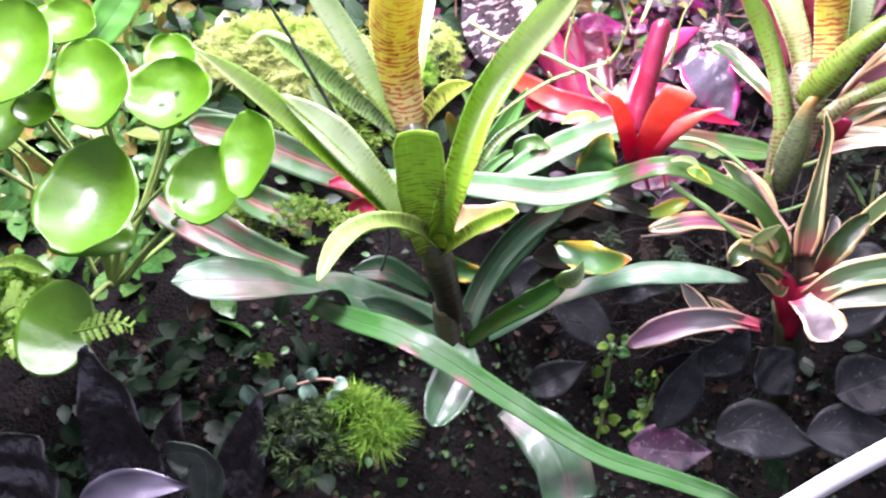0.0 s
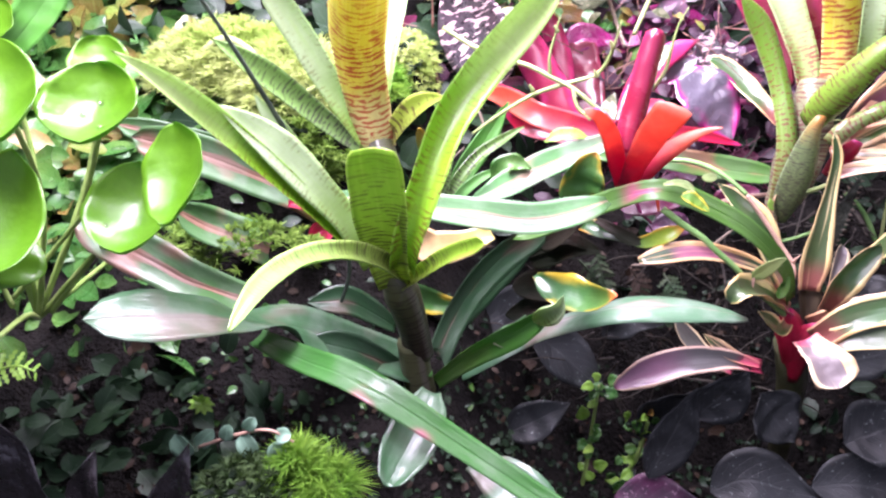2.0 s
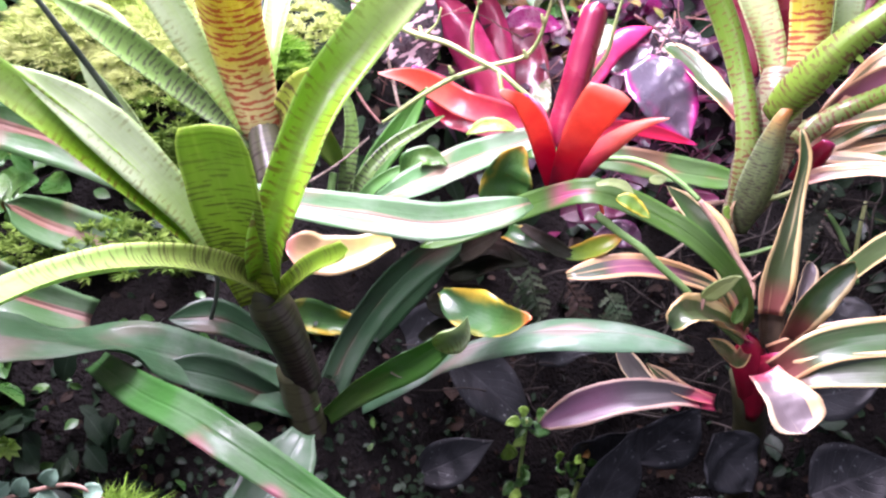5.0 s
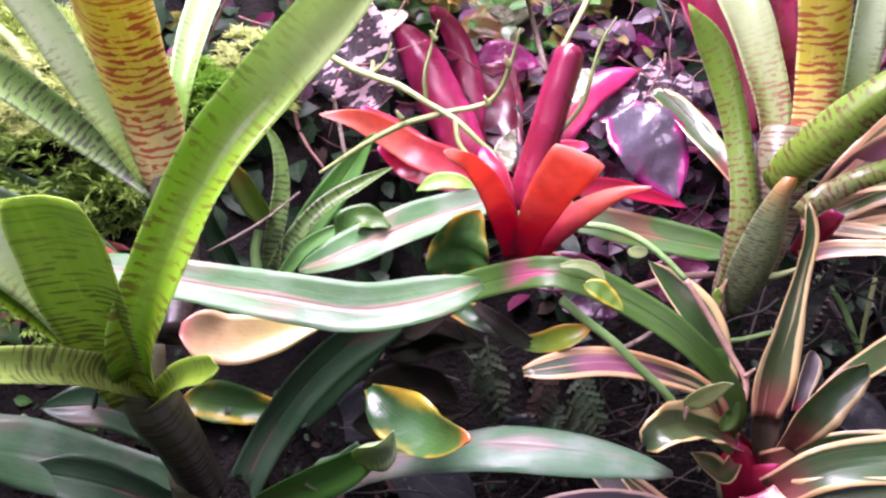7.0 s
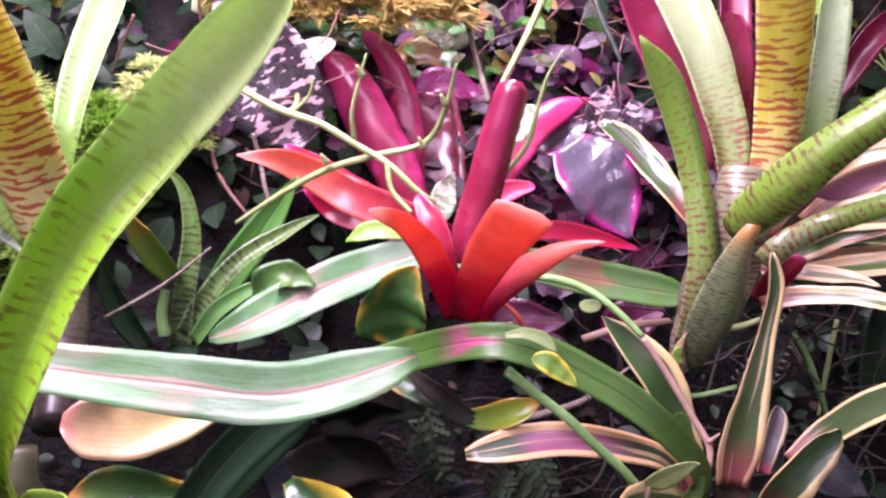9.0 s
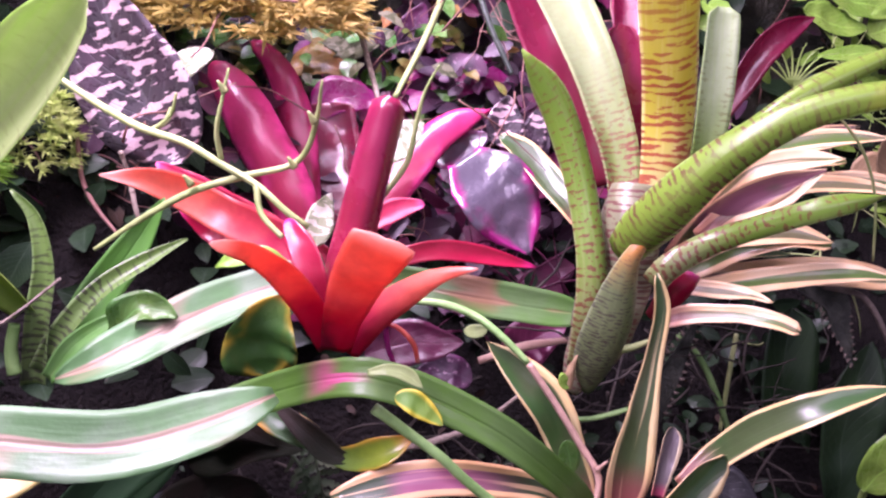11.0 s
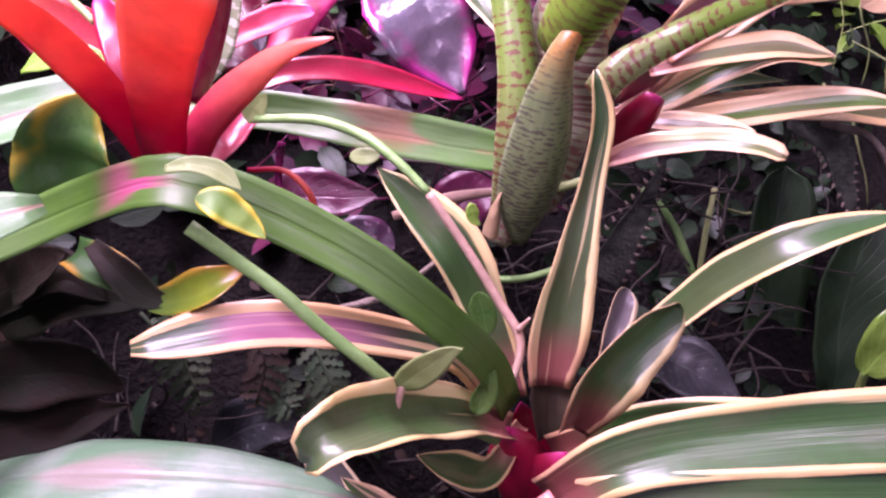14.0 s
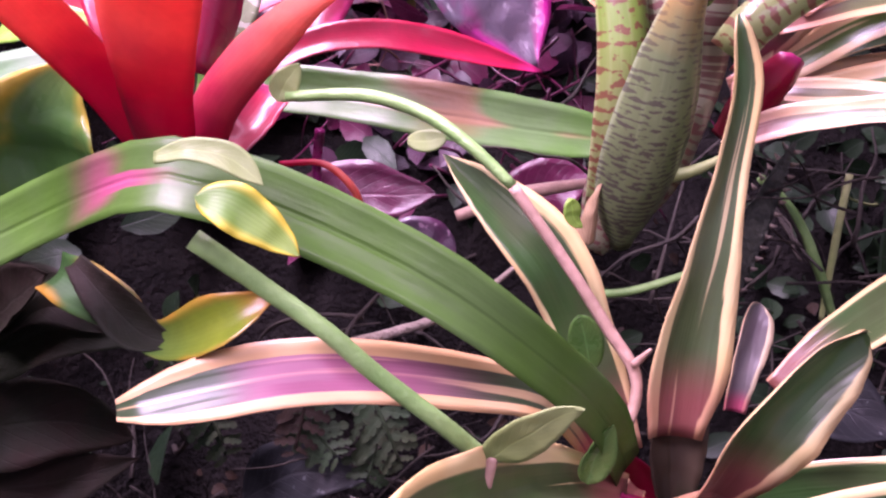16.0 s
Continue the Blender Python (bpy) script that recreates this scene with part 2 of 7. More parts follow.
M_BAND = mat_banded("banded_green", (0.30, 0.42, 0.05), (0.40, 0.46, 0.08), (0.10, 0.05, 0.03), 0.85, 0.0032, 0.006)
M_BAND_PALE = mat_banded("banded_pale_green", (0.22, 0.40, 0.03), (0.26, 0.38, 0.03), (0.08, 0.085, 0.02), 0.8, 0.0019, 0.0075)
M_BAND_GOLD = mat_banded("banded_gold", (0.50, 0.47, 0.03), (0.50, 0.46, 0.19), (0.32, 0.06, 0.03), 0.9, 0.0029, 0.0062, 0.2, turn=(0.1, 0.45))
# whitish tip colour paints the glare on the upper part of the leaf
M_BAND_FAINT = mat_banded("banded_faint", (0.44, 0.57, 0.24), (0.20, 0.42, 0.012), (0.13, 0.10, 0.015), 0.8, 0.0026, 0.0042, 0.4, 0.7, turn=(0.45, 0.85), until=(0.3, 0.9, 0.2))
M_BAND_DEEP = mat_banded("banded_deep_green", (0.14, 0.27, 0.06), (0.10, 0.18, 0.05), (0.035, 0.035, 0.025), 0.8, 0.0024, 0.005, 0.3)
M_BAND_PLAIN = mat_banded("banded_plain_white", (0.38, 0.48, 0.25), (0.24, 0.34, 0.09), (0.26, 0.06, 0.05), 0.9, 0.0024, 0.0030, 0.2, 0.3, turn=(0.22, 0.66), until=(0.26, 0.6, 0.08))
M_BAND_DARK = mat_banded("banded_sheath", (0.09, 0.10, 0.045), (0.045, 0.032, 0.024), (0.022, 0.014, 0.014), 0.7, 0.0024, 0.006)
M_BAND_TIP = mat_banded("banded_orange_tip", (0.66, 0.22, 0.02), (0.165, 0.225, 0.095), (0.060, 0.040, 0.045), 0.75, 0.0014, 0.0022, 0.30, turn=(0.70, 0.98))
M_BAND_TRUNK = mat_banded("mottled_trunk", (0.23, 0.24, 0.13), (0.21, 0.22, 0.13), (0.15, 0.045, 0.045), 0.85, 0.0022, 0.0022, 0.15, turn=(0.30, 0.9), until=(0.9, 1.2, 0.8))
M_BAND_YTIP = mat_banded("banded_yellow_tip", (0.56, 0.44, 0.02), (0.165, 0.295, 0.03), (0.12, 0.045, 0.03), 0.85, 0.0026, 0.0034, 0.34, 0.5, turn=(0.84, 1.02))
M_BAND_SPOT = mat_banded("spotted_green", (0.135, 0.29, 0.02), (0.22, 0.27, 0.09), (0.17, 0.045, 0.03), 0.85, 0.0028, 0.0026, 0.40, turn=(0.1, 0.5), until=(0.5, 1.05, 0.3))
M_TIPPED = mat_blade("orange_tipped_blade", (0.20, 0.34, 0.05), (0.48, 0.28, 0.04), 0.0, through=0.25, at=0.8, ribs=0.08)
M_SILVER = mat_banded("banded_silver", (0.42, 0.54, 0.32), (0.20, 0.36, 0.06), (0.15, 0.13, 0.03), 0.5, 0.0024, 0.003, 0.4, 0.9, turn=(0.10, 0.60))
M_SILVER_GREEN = mat_banded("banded_grey_green", (0.24, 0.40, 0.16), (0.16, 0.33, 0.05), (0.10, 0.09, 0.03), 0.6, 0.0024, 0.003, 0.35, 0.95, turn=(0.10, 0.60))
M_STRAP_DIAG = mat_strap("strap_fresh_green", (0.025, 0.11, 0.018), (0.48, 0.06, 0.18), 0.9, 0.10, 0.05, (0.28, 0.48), 0.3)
M_STRAP_LIME = mat_strap("strap_mid_green", (0.058, 0.21, 0.028), (0.30, 0.10, 0.10), 0.12, 0.08, 0.1, None, 0.3, 0.3)
M_STRAP_GLARE = mat_strap("strap_silvery", (0.055, 0.145, 0.050), (0.33, 0.17, 0.15), 0.55, 0.16, 0.30, None, 0.08, 0.15)
M_STRAP_GROUND = mat_strap("strap_bluish_silver", (0.050, 0.120, 0.060), (0.32, 0.12, 0.17), 0.3, 0.24, 0.10, None, 0.2, 0.12)
M_STRAP_PINK = mat_strap("strap_pink_midline", (0.05, 0.13, 0.04), (0.36, 0.11, 0.12), 0.55, 0.16, 0.45, None, 0.35)
M_STRAP_ARCH = mat_strap("strap_olive", (0.045, 0.125, 0.014), (0.36, 0.06, 0.14), 0.9, 0.04, 0.6, (0.56, 0.70), 0.15, 0.3)
M_STRAP_RIM = mat_strap("strap_brown_rim", (0.055, 0.15, 0.025), (0.28, 0.12, 0.07), 0.8, 0.08, 0.1, None, 0.25, 0.25)
M_VARI = mat_variegated("variegated", (0.026, 0.095, 0.018), (0.58, 0.50, 0.24), (0.30, 0.04, 0.14), 0.08, 0.76)
M_VARI_PINK = mat_variegated("variegated_cream", (0.09, 0.19, 0.03), (0.80, 0.62, 0.36), (0.50, 0.09, 0.22), 0.18, 0.36, fine=0.62)
M_RED = mat_blade("orange_red_blade", (0.42, 0.012, 0.055), (0.84, 0.20, 0.11), 0.0, through=0.55, rough=0.40, at=0.46, ribs=0.05, end=(0.82, 0.42, 0.34), coat=0.12, relief=0.4)
M_ROSE = mat_blade("rose_red_blade", (0.34, 0.010, 0.035), (0.50, 0.018, 0.075), 0.0, through=0.35, rough=0.4, ribs=0.05, end=(0.60, 0.07, 0.22), coat=0.1)
M_CRIMSON = mat_blade("crimson_bract", (0.22, 0.006, 0.02), (0.48, 0.014, 0.055), 0.0, through=0.3, rough=0.3, ribs=0.05, end=(0.52, 0.03, 0.16))
M_PINK = mat_blade("magenta_blade", (0.31, 0.020, 0.055), (0.58, 0.04, 0.16), 0.12, (0.75, 0.3, 0.45), 0.3, 0.28, 0.58, ribs=0.06, rim=(0.68, 0.06, 0.22), rim_at=0.6, coat=0.5, relief=0.3, sheen=0.24)
M_PLUM = mat_blade("plum_blade", (0.17, 0.013, 0.03), (0.28, 0.018, 0.06), 0.2, (0.4, 0.2, 0.25), 0.25, 0.25, ribs=0.06, coat=0.5, relief=0.2)
M_WINE = mat_blade("wine_blade", (0.29, 0.013, 0.045), (0.27, 0.016, 0.06), 0.12, (0.7, 0.4, 0.42), 0.3, 0.22, ribs=0.0, coat=1.0, relief=0.12, rim=(0.44, 0.03, 0.10), rim_at=0.9)
M_YELLOWING = mat_blade("yellowing_blade", (0.030, 0.12, 0.03), (0.09, 0.17, 0.02), 0.0, through=0.25, at=0.75, ribs=0.05, rim=(0.46, 0.34, 0.02), rim_at=0.72, end=(0.60, 0.14, 0.03), relief=0.8, coat=0.35)
M_LIME_TIPPED = mat_blade("lime_tipped_blade", (0.028, 0.10, 0.022), (0.26, 0.36, 0.012), 0.0, through=0.3, at=0.70, ribs=0.05, rim=(0.46, 0.24, 0.02), rim_at=0.85, end=(0.52, 0.20, 0.02), coat=0.3)
M_YELLOW_RIM = mat_blade("yellow_rimmed_blade", (0.045, 0.15, 0.03), (0.14, 0.20, 0.02), 0.0, through=0.3, at=0.85, ribs=0.05, rim=(0.46, 0.34, 0.03), rim_at=0.55, end=(0.50, 0.22, 0.03), relief=0.6, coat=0.4)
M_PEACH = mat_blade("bleached_blade", (0.46, 0.40, 0.12), (0.62, 0.42, 0.22), 0.0, through=0.25, at=0.45, ribs=0.06, end=(0.62, 0.26, 0.20), coat=0.2)
M_DISC = mat_blade("bright_round_leaf", (0.080, 0.235, 0.006), (0.115, 0.30, 0.010), 0.0, through=0.45, rough=0.32, ribs=0.0, coat=0.25, relief=0.5, sheen=0.22)
M_DARK = mat_foliage("blackish_leaf", (0.017, 0.019, 0.020), (0.030, 0.034, 0.036), 0.42, 0.02, (0.10, 0.11, 0.11), 480.0, 0.68, spec=0.3, vein=0.25)
M_RUFFLED = mat_puckered("blackish_puckered_leaf", (0.014, 0.013, 0.014), (0.034, 0.030, 0.034))
M_VARI_SILVER = mat_variegated("variegated_silver", (0.12, 0.12, 0.105), (0.62, 0.54, 0.34), (0.24, 0.17, 0.20), 0.4, 0.76, 0.006)
M_BAND_CURL = mat_banded("banded_curled", (0.22, 0.42, 0.11), (0.27, 0.38, 0.07), (0.08, 0.08, 0.03), 0.75, 0.0019, 0.008)
M_MOTTLE_OLIVE = mat_foliage("mottled_olive_leaf", (0.045, 0.055, 0.022), (0.075, 0.08, 0.035), 0.55, 0.15, (0.12, 0.12, 0.075), 300.0, 0.5, spec=0.2, vein=0.2)
M_PALE_GREY = mat_foliage("grey_green_leaf", (0.07, 0.10, 0.07), (0.11, 0.13, 0.10), 0.4, 0.1)
M_PURPLE_DARK = mat_foliage("dark_purple_leaf", (0.03, 0.018, 0.03), (0.11, 0.02, 0.07), 0.4, 0.05, (0.20, 0.12, 0.16), 420.0, 0.64)
M_VARI_FLUSH = mat_variegated("variegated_flushed", (0.035, 0.085, 0.02), (0.62, 0.46, 0.27), (0.42, 0.06, 0.20), 0.42, 0.62, fine=0.60)
M_VARI_ROSE = mat_variegated("variegated_rose_patch", (0.035, 0.065, 0.028), (0.54, 0.37, 0.19), (0.38, 0.10, 0.20), 0.6, 0.62, fine=0.56, zone=(0.35, 0.82), gloss=0.25)
M_VARI_LOW = mat_variegated("variegated_lavender", (0.09, 0.085, 0.085), (0.52, 0.40, 0.33), (0.34, 0.13, 0.23), 0.6, 0.86, fine=0.74, zone=(0.45, 1.1))
# near-black leaf colour with the deep shade already painted in
M_SHADOW = mat_foliage("shadow_darkened_leaf", (0.009, 0.012, 0.006), (0.020, 0.011, 0.008), 0.7, 0.02, spec=0.1, vein=0.08)
# shaded copy of the strap leaf: shadow is carried by its darker green
M_STRAP_SHADE = mat_strap("strap_shaded_green", (0.012, 0.042, 0.015), (0.16, 0.04, 0.05), 0.3, 0.02, 0.12, None, 0.06, 0.1)
M_STRAP_GLOSS = mat_strap("strap_glossy", (0.030, 0.085, 0.035), (0.22, 0.09, 0.12), 0.35, 0.16, 0.1, None, 0.4, 0.12)
M_DARKGREEN = mat_foliage("dark_green_leaf", (0.014, 0.042, 0.014), (0.022, 0.055, 0.018), 0.42, 0.08, vein=0.2)
M_GREY = mat_blade("grey_purple_leaf", (0.080, 0.070, 0.092), (0.12, 0.085, 0.12), 0.0, (0.5, 0.4, 0.5), 0.1, 0.22, 0.6, ribs=0.05, rim=(0.32, 0.016, 0.15), rim_at=0.58, coat=0.8, relief=0.8)
M_GREY_SMALL = mat_foliage("grey_purple_creeper_leaf", (0.026, 0.014, 0.024), (0.055, 0.018, 0.036), 0.4, 0.12, spec=0.3)
M_MOTTLE = mat_foliage("mottled_purple_leaf", (0.034, 0.030, 0.034), (0.060, 0.036, 0.05), 0.3, 0.1, (0.50, 0.36, 0.38), 260.0, 0.53, drawn=(0.0075, 0.0032))
M_MOTTLE_PALE = mat_foliage("mottled_pale_leaf", (0.24, 0.29, 0.15), (0.30, 0.34, 0.20), 0.45, 0.3, (0.52, 0.52, 0.42), 300.0, 0.5, vein=0.2, drawn=(0.004, 0.0016))
M_CREEPER = mat_foliage("creeper_leaf", (0.035, 0.14, 0.025), (0.09, 0.19, 0.035), 0.3, 0.2)
# creeper green darkened for low and rear growth, shade included in the colour
M_CREEPER_SHADED = mat_foliage("creeper_shaded_leaf", (0.008, 0.024, 0.010), (0.016, 0.038, 0.015), 0.42, 0.12, spec=0.25)
M_OLIVE = mat_foliage("olive_leaf", (0.12, 0.18, 0.03), (0.26, 0.13, 0.04), 0.3, 0.2)
M_RUSSET = mat_foliage("russet_leaf", (0.22, 0.14, 0.03), (0.30, 0.09, 0.04), 0.3, 0.2)
M_MAGENTA_LEAF = mat_foliage("magenta_leaf", (0.17, 0.010, 0.07), (0.32, 0.016, 0.15), 0.28, 0.25, spec=0.5)
M_MAGENTA_SMALL = mat_foliage("magenta_creeper_leaf", (0.075, 0.010, 0.03), (0.15, 0.014, 0.06), 0.35, 0.2, spec=0.4)
M_FERN = mat_foliage("fern_leaflet", (0.022, 0.048, 0.020), (0.055, 0.065, 0.034), 0.55, 0.15, spec=0.2)
M_PALE_BLUE = mat_foliage("blue_green_leaf", (0.16, 0.30, 0.20), (0.22, 0.36, 0.26), 0.4, 0.2, var=0.2)
M_LIME = mat_foliage("lime_leaf", (0.20, 0.42, 0.05), (0.30, 0.48, 0.08), 0.3, 0.3)
M_YLEAF = mat_blade("yellow_green_leaf", (0.07, 0.19, 0.010), (0.12, 0.23, 0.012), 0.0, through=0.2, rough=0.45, ribs=0.06, rim=(0.42, 0.36, 0.01), rim_at=0.72, coat=0.1)
M_VINE_LEAF = mat_foliage("pale_vine_leaf", (0.20, 0.29, 0.09), (0.26, 0.34, 0.12), 0.5, 0.2, vein=0.25)
M_DEAD = mat_foliage("dry_leaf", (0.34, 0.23, 0.12), (0.46, 0.32, 0.17), 0.6, 0.2)
M_LITTER = mat_foliage("rotting_leaf", (0.022, 0.013, 0.008), (0.05, 0.028, 0.016), 0.65, 0.05, spec=0.2)
M_VINE = mat_rough("vine_green", (0.20, 0.28, 0.09), (0.34, 0.38, 0.16), 70, 0.45, 0.2, 0.0)
M_VINE_GREEN = mat_rough("vine_fresh", (0.12, 0.26, 0.07), (0.20, 0.36, 0.12), 70, 0.4, 0.2, 0.0)
M_VINE_PINK = mat_rough("vine_pinkish", (0.34, 0.22, 0.16), (0.42, 0.26, 0.20), 70, 0.45, 0.2, 0.0)
M_STEM_BROWN = mat_rough("stem_brown", (0.16, 0.07, 0.06), (0.28, 0.14, 0.11), 70, 0.5, 0.2, 0.3)
M_STEM = mat_rough("petiole_green", (0.22, 0.36, 0.08), (0.34, 0.44, 0.14), 80, 0.4, 0.15, 0.0)
M_TWIG = mat_rough("twig", (0.16, 0.12, 0.09), (0.30, 0.25, 0.20), 90, 0.8, 0.6, 0.0)
M_ROOT = mat_rough("dark_root", (0.02, 0.016, 0.012), (0.05, 0.04, 0.03), 90, 0.7, 0.4, 0.3)
M_LAVENDER = mat_blade("lavender_leaf", (0.06, 0.055, 0.075), (0.09, 0.08, 0.11), 0.0, through=0.05, rough=0.35, ribs=0.05)
M_WIRE = mat_rough("dark_stalk", (0.03, 0.045, 0.035), (0.07, 0.09, 0.07), 120, 0.4, 0.2, 0.0)
M_SOIL = mat_rough("peat", (0.004, 0.0034, 0.003), (0.011, 0.009, 0.0078), 70, 0.85, 1.0, 0.0, 0.0, 0.12)
M_MOSS = mat_rough("moss_green", (0.13, 0.27, 0.03), (0.27, 0.41, 0.07), 40, 0.8, 0.3, 0.6, 0.35)
M_MOSS_DARK = mat_rough("moss_dark", (0.018, 0.045, 0.010), (0.05, 0.09, 0.02), 40, 0.8, 0.3, 0.5, 0.3)
M_MOSS_BRIGHT = mat_rough("moss_bright", (0.13, 0.34, 0.02), (0.27, 0.47, 0.05), 40, 0.7, 0.3, 0.6, 0.4)
M_MOSS_PALE = mat_rough("moss_pale", (0.42, 0.58, 0.12), (0.70, 0.76, 0.32), 40, 0.7, 0.2, 0.4, 0.5)
M_MOSS_GOLD = mat_rough("moss_golden", (0.50, 0.40, 0.09), (0.74, 0.58, 0.20), 40, 0.7, 0.2, 0.35, 0.5)
M_SUCCULENT = mat_rough("ridged_grey_green", (0.035, 0.042, 0.032), (0.09, 0.10, 0.075), 120, 0.6, 0.6, 0.0)
water = Mat("water")
water.b.inputs["Transmission Weight"].default_value = 1.0
water.b.inputs["IOR"].default_value = 1.33
M_WATER = water.done((0.95, 0.97, 0.95), 0.03)
M_WHITE = mat_rough("white_rail", (0.72, 0.72, 0.70), (0.78, 0.78, 0.76), 20, 0.45, 0.05, 0.0)
M_BACK = mat_rough("back_panel", (0.02, 0.022, 0.016), (0.06, 0.055, 0.035), 40, 0.9, 1.0, 0.0)

# ---- makers ----
TOWARD = Vector((0, -0.72, 0.69))


def mesh_of(name, verts, faces, uvs, material, smooth=True):
    """A mesh; uvs hold across and along a leaf from 0 to 1, then the same in metres."""
    me = bpy.data.meshes.new(name)
    me.from_pydata([tuple(v) for v in verts], [], faces)
    if uvs:
        for layer_name, k in (("uv", 0), ("metric", 2)):
            layer = me.uv_layers.new(name=layer_name)
            layer.data.foreach_set("uv", [c for f in faces for i in f for c in uvs[i][k:k + 2]])
    if smooth:
        me.polygons.foreach_set("use_smooth", [True] * len(me.polygons))
    me.materials.append(material)
    me.update()
    return me


def thing(name, at, label, category, group=""):
    ob = new(name)
    ob.empty_display_size = 0.01
    ob.location = at
    return tagged(ob, label, category, group)


def add(name, me, parent=None, label=""):
    ob = new(name, me)
    if parent:
        ob.parent = parent
    if label:
        ob["label"] = label
    return ob


def spline(pts, n):
    """n + 1 points evenly along a smooth curve through pts."""
    p = [Vector(q) for q in pts]
    p = [p[0] * 2 - p[1]] + p + [p[-1] * 2 - p[-2]]
    dense = []
    for i in range(1, len(p) - 2):
        a, b, c, d = p[i - 1:i + 3]
        for k in range(16):
            t = k / 16
            dense.append(0.5 * (2 * b + (c - a) * t + (2 * a - 5 * b + 4 * c - d) * t * t + (3 * b - a - 3 * c + d) * t ** 3))
    dense.append(p[-2])
    run = [0.0]
    for a, b in zip(dense, dense[1:]):
        run.append(run[-1] + (b - a).length)
    out, j = [], 0
    for k in range(n + 1):
        s = run[-1] * k / n
        while j < len(run) - 2 and run[j + 1] < s:
            j += 1
        f = (s - run[j]) / max(1e-9, run[j + 1] - run[j])
        out.append(dense[j].lerp(dense[j + 1], min(1, max(0, f))))
    return out


def outline(kind, v):
    """Half width of a leaf at v from foot to tip, 1 at its widest."""
    if kind == "strap":
        return min(1, 0.72 + 0.5 * v) * math.sqrt(max(0.0, 1 - max(0, (v - 0.76) / 0.24) ** 2.6))
    if kind == "blade":
        return (0.62 + 0.55 * math.sin(min(1, v * 1.25) * math.pi / 2) - 0.17) * (1 - max(0, (v - 0.6) / 0.4) ** 2.2)
    if kind == "spoon":
        return (0.55 + 0.45 * max(0, min(1, v / 0.7)) ** 1.4) * (1 - max(0, (v - 0.74) / 0.26) ** 3.2)
    if kind == "ribbon":
        return min(1, 0.6 + 1.1 * v) * (1 - 0.58 * max(0, (v - 0.38) / 0.62) ** 0.8) * math.sqrt(max(0.0, 1 - max(0, (v - 0.92) / 0.08) ** 2.6))
    if kind == "pointed":
        return max(0.0, math.sin(math.pi * min(1, v) ** 0.78)) ** 1.05
    if kind == "spade":
        return (0.62 + 0.38 * min(1, v / 0.55)) * (1 - 0.25 * max(0, (v - 0.86) / 0.14) ** 2)
    if kind == "blunt":
        return (0.45 + 0.55 * math.sin(min(1, v * 1.5) * math.pi / 2)) * (1 - 0.7 * max(0, (v - 0.8) / 0.2) ** 2.5)
    if kind == "ovate":
        return max(0, math.sin(math.pi * min(1, v) ** 0.75)) ** 0.75 * (1.0 if v < 0.98 else 0.7)
    if kind == "disc":
        return math.sqrt(max(0, 1 - (2 * v - 1) ** 2)) * (1 - 0.06 * v)
    if kind == "taper":
        return 1 - 0.93 * v ** 1.4
    return 1.0


def smooth_at(rel, v):
    """A value between the evenly spaced ones of rel, eased, with a rounded end."""
    x = v * (len(rel) - 1)
    i = min(len(rel) - 2, int(x))
    f = x - i
    a, b = rel[max(0, i - 1)], rel[min(len(rel) - 1, i + 2)]
    p, q = rel[i], rel[i + 1]
    h = 0.5 * (2 * p + (q - a) * f + (2 * a - 5 * p + 4 * q - b) * f * f + (3 * p - a - 3 * q + b) * f ** 3)
    return max(0.02, h) * math.sqrt(max(0.0, 1 - max(0.0, (v - 0.94) / 0.06) ** 2.2) * 0.85 + 0.15)


